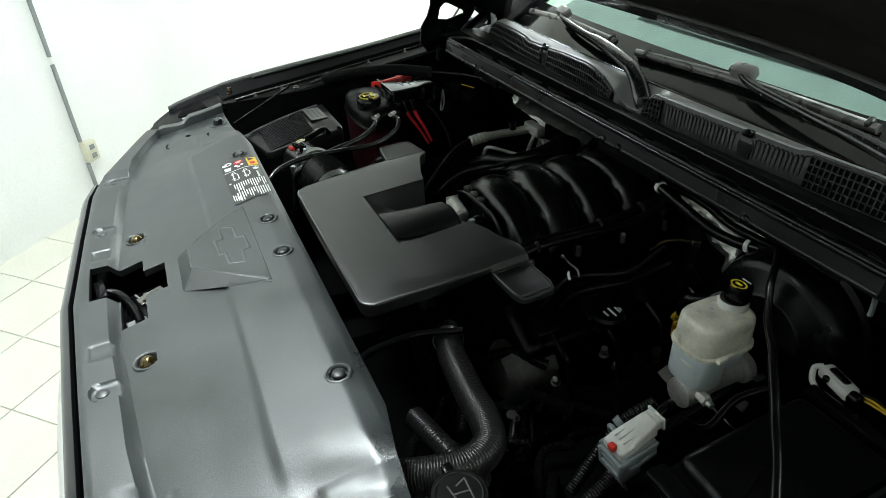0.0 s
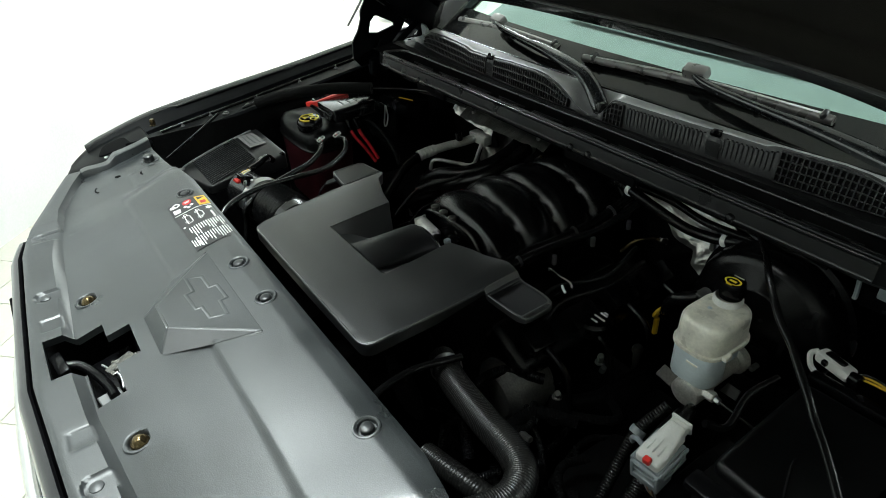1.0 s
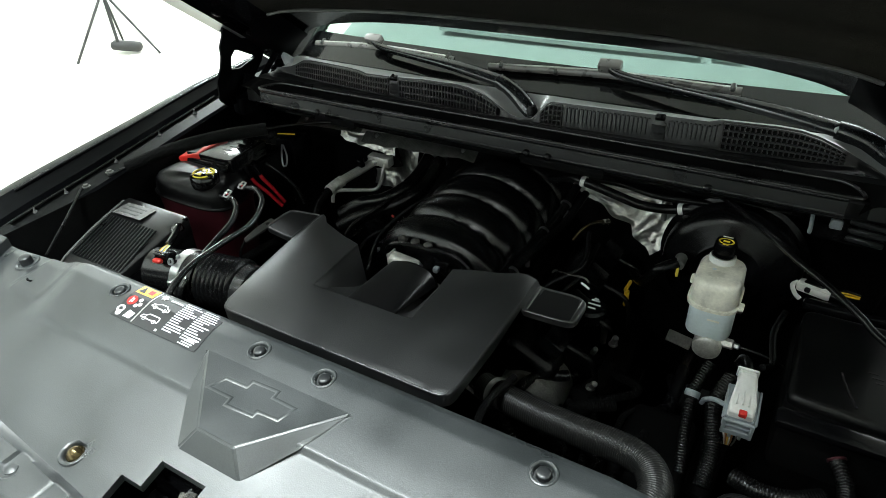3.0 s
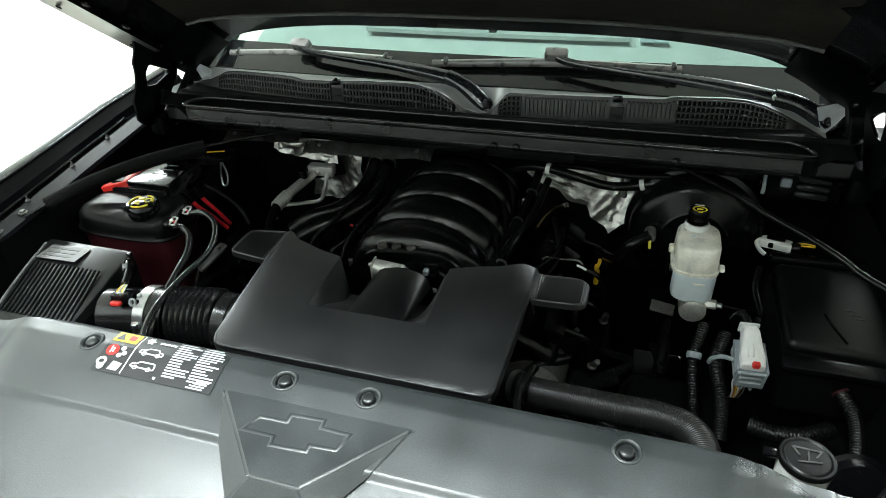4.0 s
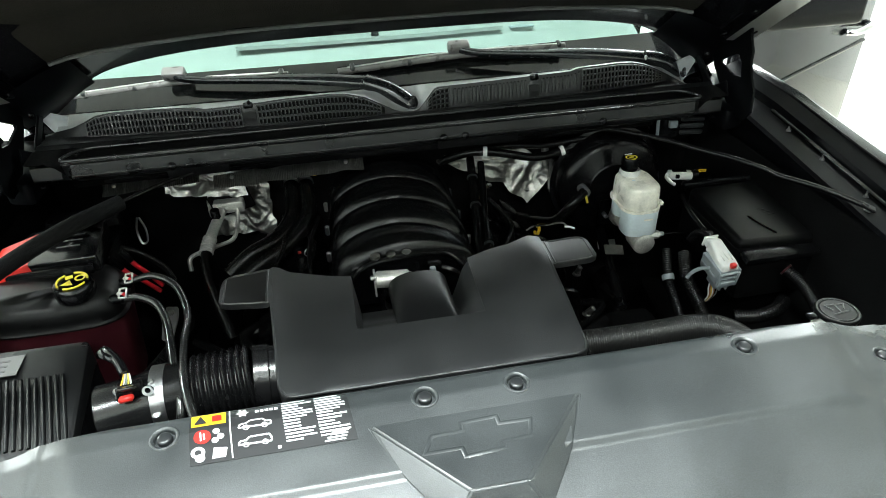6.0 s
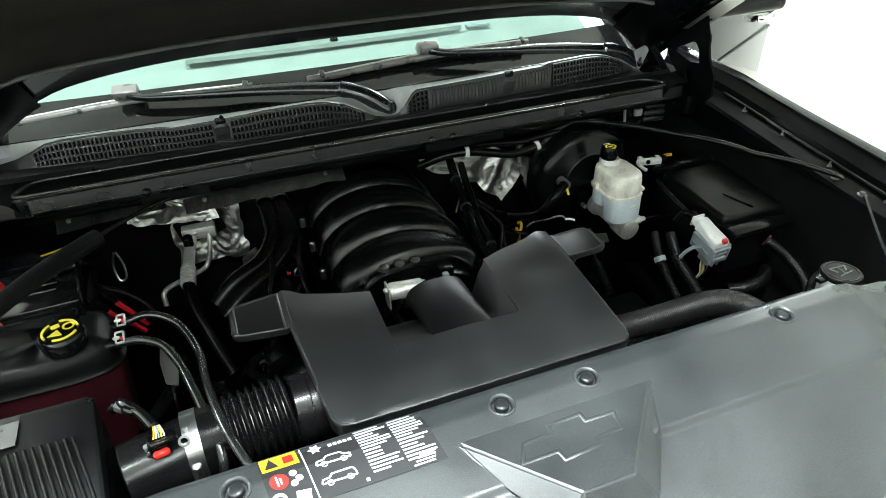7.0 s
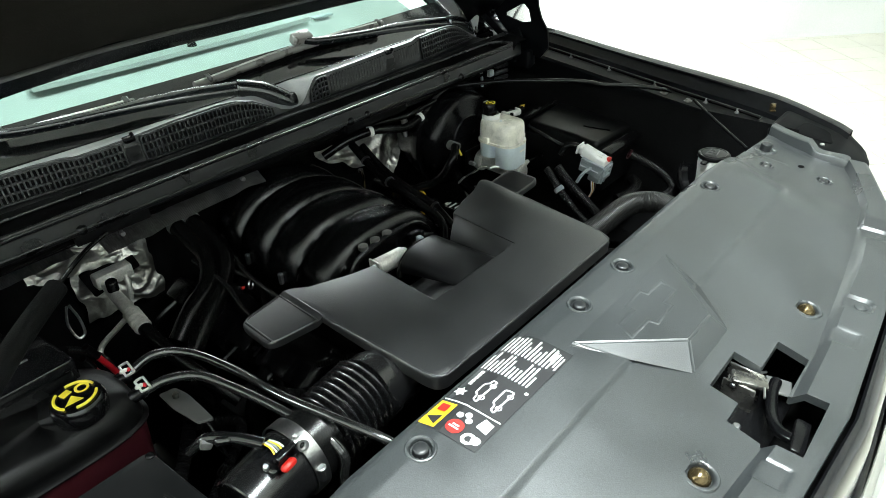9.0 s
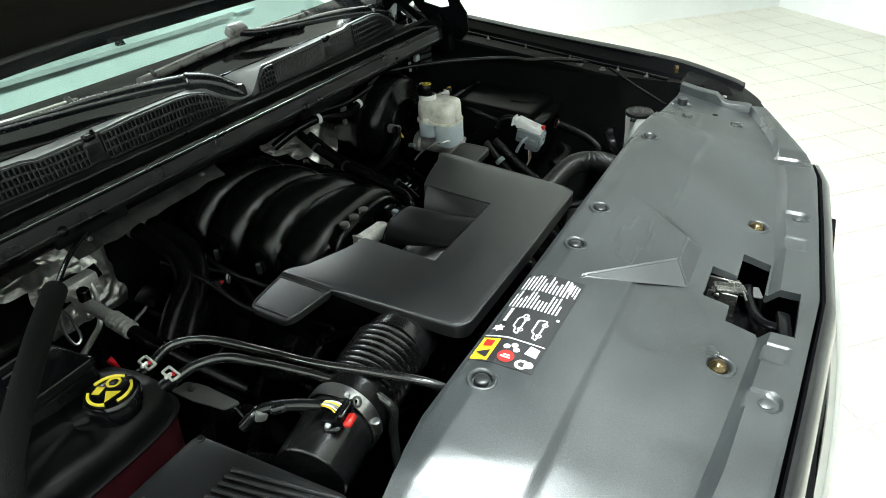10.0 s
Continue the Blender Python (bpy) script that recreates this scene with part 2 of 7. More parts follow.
def tube(points, r, n=14, per=10, rib=0.0, pitch=0.006, bm=None, raw=False):
    """A round hose through points; rib: depth of rings along it."""
    out = bm or bmesh.new()
    b = bmesh.new()
    pts = [Vector(p) for p in points] if raw else spline(points, per)
    if rib:
        pts = resample(pts, pitch / 4)
    up = Vector((0.13, 0.27, 0.95)).normalized()
    rings = []
    for i, p in enumerate(pts):
        d = (pts[min(i + 1, len(pts) - 1)] - pts[max(i - 1, 0)]).normalized()
        side = d.cross(up)
        if side.length < 1e-4:
            side = d.orthogonal()
        side.normalize()
        up = side.cross(d).normalized()
        rr = (r(i / (len(pts) - 1)) if callable(r) else r) - (rib * (0.0, 0.75, 1.0, 0.75)[i % 4] if rib else 0)
        rings.append([b.verts.new(p + side * rr * math.cos(2 * math.pi * k / n) + up * rr * math.sin(2 * math.pi * k / n)) for k in range(n)])
    for a, c in zip(rings, rings[1:]):
        for k in range(n):
            j = (k + 1) % n
            b.faces.new((a[k], a[j], c[j], c[k]))
    b.faces.new(rings[0][::-1])
    b.faces.new(rings[-1])
    return merge(out, b)


def grid(f, us, vs, keep=None, skirt=0.0, bm=None):
    """Sheet of quads f(u, v); keep(u, v) tells which cells stay; skirt: how far the rims turn down."""
    out = bm or bmesh.new()
    b = bmesh.new()
    vv = [[b.verts.new(f(u, v)) for v in vs] for u in us]
    for i in range(len(us) - 1):
        for j in range(len(vs) - 1):
            if keep is None or keep((us[i] + us[i + 1]) / 2, (vs[j] + vs[j + 1]) / 2):
                b.faces.new((vv[i][j], vv[i + 1][j], vv[i + 1][j + 1], vv[i][j + 1]))
    bmesh.ops.delete(b, geom=[v for v in b.verts if not v.link_faces], context="VERTS")
    if skirt:
        rim = [e for e in b.edges if len(e.link_faces) == 1]
        made = bmesh.ops.extrude_edge_only(b, edges=rim)
        for v in made["geom"]:
            if isinstance(v, bmesh.types.BMVert):
                v.co.z -= skirt
    return merge(out, b)


def slab(outline, z_top, z_bot, bevel=0.004, seg=2, bm=None, holes=0):
    """Plate from an outline of (x, y), with rounded top rim. z_top may be a function of x, y."""
    out = bm or bmesh.new()
    b = bmesh.new()
    top = [b.verts.new((x, y, 0)) for x, y in outline]
    face = b.faces.new(top)
    if face.normal.z < 0:
        face.normal_flip()
    made = bmesh.ops.extrude_face_region(b, geom=[face])
    low = [v for v in made["geom"] if isinstance(v, bmesh.types.BMVert)]
    for v in low:
        v.co.z -= 1
    if bevel:
        rim = [e for e in b.edges if all(abs(v.co.z) < 1e-6 for v in e.verts)]
        zt = 0.0
        depth = 1.0
        for v in low:
            v.co.z = -0.1
        bmesh.ops.bevel(b, geom=rim, offset=bevel, segments=seg, affect="EDGES", profile=0.5)
    for v in b.verts:
        zt = z_top(v.co.x, v.co.y) if callable(z_top) else z_top
        if v.co.z < -0.05:
            v.co.z = z_bot(v.co.x, v.co.y) if callable(z_bot) else z_bot
        else:
            v.co.z += zt
    return merge(out, b)


def round_poly(pts, r=0.01, n=5):
    """Outline with its corners rounded; a point may carry its own radius."""
    out = []
    k = len(pts)
    for i in range(k):
        p = Vector(pts[i][:2])
        a, c = Vector(pts[i - 1][:2]), Vector(pts[(i + 1) % k][:2])
        rr = pts[i][2] if len(pts[i]) > 2 else r
        da, dc = (a - p), (c - p)
        d = min(rr, da.length * 0.45, dc.length * 0.45)
        if d < 1e-5:
            out.append((p.x, p.y))
            continue
        s, e = p + da.normalized() * d, p + dc.normalized() * d
        for j in range(n + 1):
            t = j / n
            q = s * (1 - t) ** 2 + p * 2 * t * (1 - t) + e * t * t
            out.append((q.x, q.y))
    return out


def lin(xs, x):
    """Piecewise-linear value from (x, value) pairs."""
    if x <= xs[0][0]:
        return xs[0][1]
    for (a, va), (b, vb) in zip(xs, xs[1:]):
        if x <= b:
            return va + (vb - va) * (x - a) / (b - a)
    return xs[-1][1]


def smooth(a, b, x):
    t = max(0, min(1, (x - a) / (b - a)))
    return t * t * (3 - 2 * t)


def span(a, b, n):
    return [a + (b - a) * i / (n - 1) for i in range(n)]


# ---------------------------------------------------------------- the room, turned 45 degrees to the truck
N = Vector((0.7071, 0.7071, 0))
T = Vector((-0.7071, 0.7071, 0))


def room(n, t, z):
    return N * n + T * t + Vector((0, 0, z))


N0, N1, T0, T1, H = -2.42, 5.2, -5.0, 9.0, 3.3


def room_wall(name, a, b, label):
    """Wall 0.12 m thick between two room points, outside the line a-b."""
    a, b = Vector(a), Vector(b)
    d = (b - a).normalized()
    out = Vector((-d.y, d.x, 0))
    bm = bmesh.new()
    c = [a, b, b + out * 0.12, a + out * 0.12]
    low = [bm.verts.new(p) for p in c]
    top = [bm.verts.new(p + Vector((0, 0, H))) for p in c]
    bm.faces.new(low)
    bm.faces.new(top)
    for i in range(4):
        bm.faces.new((low[i], low[(i + 1) % 4], top[(i + 1) % 4], top[i]))
    ob = link(name, bm, M_WALL, smooth=False)
    return tagged(ob, label, "wall", kind="structure")


room_wall("wall_west", room(N0, T0, 0), room(N0, T1, 0), "white painted plaster wall with surface conduit")
room_wall("wall_north", room(N0, T1, 0), room(N1, T1, 0), "white painted plaster wall")
room_wall("wall_east", room(N1, T1, 0), room(N1, T0, 0), "white painted plaster wall")
room_wall("wall_south", room(N1, T0, 0), room(N0, T0, 0), "white painted plaster wall")

bm = bmesh.new()
for z in (H, H + 0.1):
    bm.faces.new([bm.verts.new(room(n, t, z)) for n, t in ((N0, T0), (N1, T0), (N1, T1), (N0, T1))])
tagged(link("ceiling", bm, M_WALL, smooth=False), "white plaster ceiling with added lit panels", "ceiling", kind="structure")

bm = bmesh.new()
c = [room(n, t, 0) for n, t in ((N0, T0), (N1, T0), (N1, T1), (N0, T1))]
top = [bm.verts.new(p - Vector((0, 0, 0.006))) for p in c]
low = [bm.verts.new(p - Vector((0, 0, 0.1))) for p in c]
bm.faces.new(top)
bm.faces.new(low)
for i in range(4):
    bm.faces.new((top[i], top[(i + 1) % 4], low[(i + 1) % 4], low[i]))
floor = tagged(link("floor", bm, M_GROUT, smooth=False), "cream ceramic tiled floor with grey joints", "floor", kind="structure")

# unseen ceiling lamp panels: first two inferred from glare, the rest added for light
PANEL_POWER = 1.0
for x, y, watts, wide in ((-0.05, -0.38, 125, 0.5), (-1.15, -0.25, 85, 0.5), (-0.3, -1.9, 15, 0.6), (2.8, 3.6, 235, 1.2), (-4.6, 3.6, 350, 1.2), (1.2, 3.9, 80, 1.2), (-1.6, 5.0, 120, 1.2)):
    lampthing = thing("unseen_ceiling_lamp", "unseen white square ceiling lamp panel, placed for its light", "ceiling lamp", "ceiling lamps", (x, y, H))
    part("frame", box((wide + 0.1, wide + 0.1, 0.03), (0, 0, -0.016), 0.004, rot=(0, 0, 45)), M_WHITE, lampthing)
    part("diffuser", box((wide, wide, 0.012), (0, 0, -0.038), 0.002, rot=(0, 0, 45)), M_LAMP, lampthing, "glowing white diffuser")
    ld = bpy.data.lights.new("panel_light", "AREA")
    ld.shape, ld.size, ld.size_y, ld.energy, ld.color = "RECTANGLE", wide, wide, watts * PANEL_POWER, (0.89, 1.0, 0.995)
    lo = new("panel_light", ld)
    lo.matrix_world = Matrix.Translation((x, y, H - 0.06)) @ pose(0, 0, 0, 0, 0, 45)

# ---------------------------------------------------------------- radiator cover panel over the front of the bay
def front_y(x):
    return lin([(0, -0.366), (0.25, -0.352), (0.45, -0.339), (0.515, -0.326), (0.53, -0.318), (0.60, -0.290), (0.74, -0.230), (0.815, -0.197)], abs(x))


def rear_y(x):
    return lin([(0, 0.042), (0.5, 0.042), (0.58, 0.026), (0.67, 0.018), (0.80, 0.016)], abs(x))


def band_in(x):
    """Foot of the ramp that climbs to the front shelf; past 0.52 the foot of the raised corner border."""
    return lin([(0, -0.296), (0.12, -0.2945), (0.15, -0.291), (0.25, -0.283), (0.37, -0.2725), (0.45, -0.263), (0.52, -0.252), (0.61, -0.238), (0.72, -0.195), (0.775, -0.169), (0.80, -0.157)], abs(x))


def band_out(x):
    return min(lin([(0, -0.3115), (0.12, -0.3085), (0.25, -0.298), (0.39, -0.289), (0.48, -0.277), (0.515, -0.270)], abs(x)) if abs(x) < 0.516 else 9, band_in(x) - 0.009)


def smooth_path(pts, n):
    """Points along a smooth curve through the given ones, n to a stretch."""
    pts = [Vector(p) for p in pts]
    out = []
    for i in range(len(pts) - 1):
        p0, p1, p2, p3 = pts[max(0, i - 1)], pts[i], pts[i + 1], pts[min(len(pts) - 1, i + 2)]
        for k in range(n):
            t = k / n
            out.append(0.5 * (2 * p1 + (p2 - p0) * t + (2 * p0 - 5 * p1 + 4 * p2 - p3) * t * t + (3 * p1 - p0 - 3 * p2 + p3) * t * t * t))
    return out + [pts[-1]]


HOOKS = [(s * x, y) for s in (-1, 1) for x, y in ((0.257, -0.319), (0.503, -0.296))]


def panel_surface(x, y):
    """Height of the panel at a place of the plan."""
    ax = abs(x)
    mid = lin([(-0.296, 1.055), (-0.256, 1.0652), (-0.207, 1.0755), (-0.18, 1.0805), (-0.116, 1.0945), (-0.10, 1.097), (0, 1.107), (0.03, 1.105), (0.042, 1.098)], y)
    side = lin([(-0.26, 1.060), (-0.12, 1.083), (0, 1.098), (0.042, 1.094)], y)
    z = mid + (side - mid) * smooth(0.47, 0.60, ax)
    z -= 0.012 * smooth(0.66, 0.83, ax)
    plateau = lin([(-0.13, 1.0985), (-0.10, 1.1022), (-0.06, 1.1085), (0, 1.117), (0.03, 1.114), (0.042, 1.106)], y)
    edge = 0.505 + (y + 0.10) * 0.55
    w = 0.003 + 0.005 * smooth(0.3, 0.5, ax)
    on = smooth(-0.1125 - w, -0.1045, y) * (1 - smooth(edge - 0.012, edge + 0.068, ax))
    z += (plateau - z) * on
    # low pad at the rear corner
    z += 0.003 * smooth(0.575, 0.590, ax) * (1 - smooth(0.668, 0.676, ax)) * smooth(-0.078, -0.070, y)
    # front shelf and corner border
    f = 1 - max(0.0, min(1.0, (y - band_out(x)) / (band_in(x) - band_out(x))))
    shelf = 1.0722 + 0.0075 * smooth(0.519, 0.527, ax) + 0.002 * smooth(0.60, 0.78, ax)
    shelf -= 0.0025 * (1 - smooth(0.0, 0.006, y - front_y(x)))
    z += (shelf - z) * f
    for hx, hy in HOOKS:
        if abs(x - hx) < 0.03 and y < hy + 0.06:
            d = math.hypot(x - hx, min(0.0, y - hy))
            z = min(z, 1.0672 + 0.0052 * smooth(0.0155, 0.0195, d))
    if 0.13 < ax < 0.185 and -0.345 < y < -0.29:
        d = max(abs(ax - 0.1575) - 0.0185, -0.3365 - y)
        z = min(z, 1.0698 + 0.0026 * smooth(-0.001, 0.002, d))
    return z


LATCH = [(-0.066, 0.022, -0.247, -0.207), (-0.106, 0.094, -0.292, -0.247), (-0.111, 0.0025, -0.340, -0.292)]
PINS = [(x, 0.0, 0.0125, "pin") for x in (-0.421, -0.068, 0.066, 0.424)]
for s in (-1, 1):
    PINS += [(s * 0.206, -0.255, 0.0145, "bolt")]
PINS += [(0.665, -0.152, 0.0115, "pin"), (0.633, -0.042, 0.010, "pin")]


def panel_keep(x, y):
    if any(a < x < b and c < y < d for a, b, c, d in LATCH):
        return False
    return not any((x - px) ** 2 + (y - py) ** 2 < (r * 1.2) ** 2 for px, py, r, k in PINS)


def panel_rows(x):
    """Rows of the sheet at one column, from the front edge to the rear."""
    f, o, i, r = front_y(x), band_out(x), band_in(x), rear_y(x)
    fixed = [f, f + 0.003, f + 0.006, f + 0.012]
    fixed += ([-0.345, -0.340, -0.337, -0.334, -0.330, -0.325, -0.320, -0.315] if abs(x) < 0.5 else [f + 0.012 + (o - f - 0.014) * k / 8 for k in range(1, 9)])
    fixed += [o, o + (i - o) * 0.2, o + (i - o) * 0.4, o + (i - o) * 0.6, o + (i - o) * 0.8, i]
    out = []
    for y in fixed:
        out.append(min(max(y, out[-1] + 0.0004), i) if out else y)
    # rows behind the ramp
    rest = [-0.292, -0.287, -0.281] + [-0.275 + 0.004 * k for k in range(11)] + [-0.227, -0.217, -0.207, -0.195, -0.18, -0.168, -0.160, -0.152, -0.144, -0.136]
    rest += [-0.130, -0.126, -0.122, -0.118, -0.115, -0.112, -0.109, -0.106, -0.1035, -0.10, -0.092, -0.085, -0.078, -0.074, -0.070, -0.062, -0.054, -0.048, -0.044, -0.040, -0.036, -0.030, -0.024]
    rest += [-0.018 + 0.004 * k for k in range(10)] + [0.024, 0.030, 0.036, 0.042]
    top = r
    n = len(rest)
    lowered = []
    for k, y in enumerate(rest):
        lo = i + 0.0004 * (k + 1)
        hi = top - 0.0004 * (n - 1 - k)
        lowered.append(min(max(y, lo), hi))
    return out + lowered


cover_panel = thing("radiator_cover", "dark grey textured plastic radiator cover panel, bolted across the front", "cover", at=(0, -0.16, 1.05))
us = [round(v, 4) for v in span(-0.80, 0.80, 101)] + [c for a, b, _, _ in LATCH for c in (a, b)]
for px, py, r, k in PINS:
    us += [round(px + 0.004 * i, 4) for i in range(-5, 6)]
for s in (-1, 1):
    us += [s * round(hx + 0.004 * i, 4) for hx in (0.257, 0.503) for i in range(-6, 7)]
    us += [s * v for v in (0.136, 0.138, 0.1405, 0.1745, 0.177, 0.179, 0.518, 0.5205, 0.523, 0.5255, 0.528, 0.575, 0.58, 0.585, 0.59, 0.666, 0.669, 0.672, 0.676)]
kept = []
must = {c for a, b, _, _ in LATCH for c in (a, b)}
for u in sorted(set(us)):
    if kept and u - kept[-1] < 0.0012:
        if u in must:
            kept[-1] = u
        continue
    kept.append(u)
us = kept
bm = bmesh.new()
sheet = []
for u in us:
    sheet.append([bm.verts.new(rel(cover_panel, (u, y, panel_surface(u, y)))) for y in panel_rows(u)])
for a, b in zip(sheet, sheet[1:]):
    for k in range(len(a) - 1):
        c = (a[k].co + a[k + 1].co + b[k].co + b[k + 1].co) / 4 + cover_panel.location
        if panel_keep(c.x, c.y):
            bm.faces.new((a[k], b[k], b[k + 1], a[k + 1]))
bmesh.ops.delete(bm, geom=[v for v in bm.verts if not v.link_faces], context="VERTS")
rim = [e for e in bm.edges if len(e.link_faces) == 1]
for drop in (0.0015, 0.012):
    made = bmesh.ops.extrude_edge_only(bm, edges=rim)
    rim = [g for g in made["geom"] if isinstance(g, bmesh.types.BMEdge)]
    for v in {v for e in rim for v in e.verts}:
        v.co.z -= drop
part("panel", bm, M_SHIELD, cover_panel, angle=33)

# raised faceted pedestal with the emblem shape pressed in
bm = bmesh.new()
top = [(-0.150, -0.034, 1.1148), (0.148, -0.034, 1.1148), (0.036, -0.159, 1.1115), (-0.036, -0.159, 1.1115)]
low = [(-0.158, -0.034, 1.108), (0.156, -0.034, 1.108), (0.117, -0.104, 1.103), (0.060, -0.183, 1.0795), (-0.062, -0.183, 1.0795), (-0.119, -0.104, 1.103)]
tv = [bm.verts.new(rel(cover_panel, p)) for p in top]
lv = [bm.verts.new(rel(cover_panel, p)) for p in low]
for f in ((tv[0], tv[3], tv[2], tv[1]), (tv[0], tv[1], lv[1], lv[0]), (tv[1], tv[2], lv[3], lv[2]), (tv[1], lv[2], lv[1]),
          (tv[2], tv[3], lv[4], lv[3]), (tv[3], tv[0], lv[5], lv[4]), (tv[0], lv[0], lv[5])):
    bm.faces.new(f)
bmesh.ops.bevel(bm, geom=[e for e in bm.edges if len(e.link_faces) == 2], offset=0.0028, segments=3, affect="EDGES")
pedestal = part("pedestal", bm, M_SHIELD, cover_panel, angle=18)


def ridge(points, w, h, height, bm=None):
    """Low rounded ridge along a closed plan outline with mitred corners, standing on height(x, y)."""
    out = bm or bmesh.new()
    pts = [Vector(p) for p in points]
    n = len(pts)
    rows = []
    for i in range(n):
        d0, d1 = (pts[i] - pts[i - 1]).normalized(), (pts[(i + 1) % n] - pts[i]).normalized()
        n0, n1 = Vector((-d0.y, d0.x)), Vector((-d1.y, d1.x))
        m = (n0 + n1).normalized()
        m = m / max(0.5, m.dot(n1))
        row = []
        for f, up in ((-1, -0.001), (-0.55, 0.75), (-0.2, 1.0), (0.2, 1.0), (0.55, 0.75), (1, -0.001)):
            p = pts[i] + m * (f * w / 2)
            row.append(out.verts.new((p.x, p.y, height(p.x, p.y) + h * up)))
        rows.append(row)
    for i in range(n):
        a, b = rows[i], rows[(i + 1) % n]
        for k in range(5):
            out.faces.new((a[k], a[k + 1], b[k + 1], b[k]))
    return out


emblem = [(-0.083, -0.095), (-0.070, -0.069), (-0.028, -0.068), (-0.028, -0.055), (0.022, -0.053), (0.023, -0.066), (0.066, -0.067),
          (0.058, -0.094), (0.020, -0.096), (0.020, -0.106), (-0.032, -0.109), (-0.034, -0.095)]
bm = ridge([tuple(rel(cover_panel, (x, y, 0)))[:2] for x, y in emblem], 0.0066, 0.0010, lambda x, y: 0.0647 + (y - 0.126) * 0.0264)
part("emblem", bm, M_SHIELD, cover_panel, "pressed cross-shaped emblem outline", angle=60)


def push_pin(at, r=0.0125, metal=False, tall=0.0):
    """Push pin sunk in a dished ring of the panel."""
    x, y, z = rel(cover_panel, at)
    m = Matrix.Translation((x, y, z)) @ pose(0, 0, 0, 6, 0, 0)
    base = part("pin_seat", lathe([(r * 0.5, -0.0075), (r * 1.03, -0.0075), (r * 1.08, -0.004), (r * 1.12, -0.0012), (r * 1.22, 0.0002), (r * 1.38, 0.0013), (r * 1.52, 0.0009), (r * 1.62, -0.0012)], 36, m), M_SHIELD, cover_panel)
    if metal:
        bm = lathe([(0, 0.0062), (r * 0.3, 0.0058), (r * 0.55, 0.0040), (r * 0.72, 0.0012), (r * 0.86, -0.0016), (r * 0.93, -0.003), (r * 0.95, -0.0075)], 28, m)
        part("bolt", bm, M_ZINC, base, "dark bronze round-headed bolt")
    else:
        bm = lathe([(0, 0.0020 + tall), (r * 0.5, 0.0017 + tall), (r * 0.72, 0.0009 + tall), (r * 0.80, -0.0004 + tall), (r * 0.82, -0.0075)], 28, m)
        part("pin", bm, M_PIN, base, "glossy dark grey push pin")


for px, py, r, k in PINS:
    push_pin((px, py, panel_surface(px, py)), r, k == "bolt")
for s in (-1, 1):
    push_pin((s * 0.715, -0.012, panel_surface(0.715, -0.012) + 0.002), 0.0155, False, 0.014)
    part("small_hole", lathe([(0, 0.0004), (0.006, 0.0005), (0.0075, 0.0002)], 16, Matrix.Translation(rel(cover_panel, (s * 0.69, -0.098, panel_surface(0.69, -0.098) + 0.0006)))), M_BLACK_MATT, cover_panel, "small dark hole")
for cx, cy, r in ((-0.657, -0.153, 0.014), (-0.648, -0.046, 0.008)):
    arc = [(cx + r * math.cos(a), cy + 0.4 * r * math.sin(a)) for a in span(3.0, 6.2, 9)]
    part("crescent_slot", tube([rel(cover_panel, (x, y, panel_surface(x, y) + 0.0002)) for x, y in arc], 0.0019, 6, raw=True), M_BLACK_MATT, cover_panel, "thin dark crescent slot")
for hx, hy in HOOKS:
    p = rel(cover_panel, (hx, hy, 1.0672))
    part("tongue_pin", lathe([(0, 0.003), (0.006, 0.0027), (0.0095, 0.0012), (0.0102, -0.001)], 24, Matrix.Translation(p)), M_SHIELD, cover_panel, "grey pin in the recessed tongue")

for s in (-1, 1):
    # upright outer flange at the rear corner, stepped in height
    foot = smooth_path([(0.805, 0.016, 0), (0.786, -0.02, 0), (0.768, -0.07, 0), (0.766, -0.12, 0), (0.776, -0.168, 0)], 5)
    bm = bmesh.new()
    rows = []
    for p in foot:
        x, y = p.x, p.y
        up = lin([(-0.168, 1.0815), (-0.158, 1.0865), (-0.104, 1.0885), (-0.082, 1.1035), (0.016, 1.1075)], y)
        ox = lin([(-0.168, 0.010), (-0.10, 0.014), (-0.08, 0.026), (0.016, 0.028)], y)
        z0 = panel_surface(min(x, 0.79), y)
        row = [(x - 0.004, y, z0 - 0.001), (x + ox * 0.74, y, z0 + 0.0005), (x + ox * 0.92, y, up - 0.0012), (x + ox, y, up), (x + ox + 0.004, y, up + 0.0004), (x + ox + 0.03, y, up - 0.002), (x + ox + 0.034, y, up - 0.03)]
        rows.append([bm.verts.new(rel(cover_panel, (s * a, b, c))) for a, b, c in row])
    for a, b in zip(rows, rows[1:]):
        for i in range(6):
            bm.faces.new((a[i], a[i + 1], b[i + 1], b[i]))
    bm.faces.new(rows[0])
    bm.faces.new(rows[-1][::-1])
    part("end_flange", bm, M_SHIELD, cover_panel, "upright stepped outer flange", angle=35)

# latch seen through the cut-out
latch = thing("hood_latch", "black steel hood latch with bright spring under the cover", "latch", at=(0, -0.27, 1.0))
part("latch_plate", box((0.16, 0.075, 0.004), (-0.012, 0.012, 0.006), 0.001, 1, (10, 0, 0)), M_BLACK, latch)
part("back_plate", box((0.088, 0.004, 0.06), (-0.022, 0.066, 0.03), 0.001, 1, (-8, 0, 0)), M_BLACK, latch)
part("side_cheek", box((0.004, 0.05, 0.05), (0.018, 0.040, 0.034), 0.0015, 1), M_STEELDARK, latch, "bright-edged steel cheek")
part("side_cheek", box((0.004, 0.046, 0.044), (-0.012, 0.038, 0.030), 0.0015, 1), M_STEELDARK, latch, "bright-edged steel cheek")
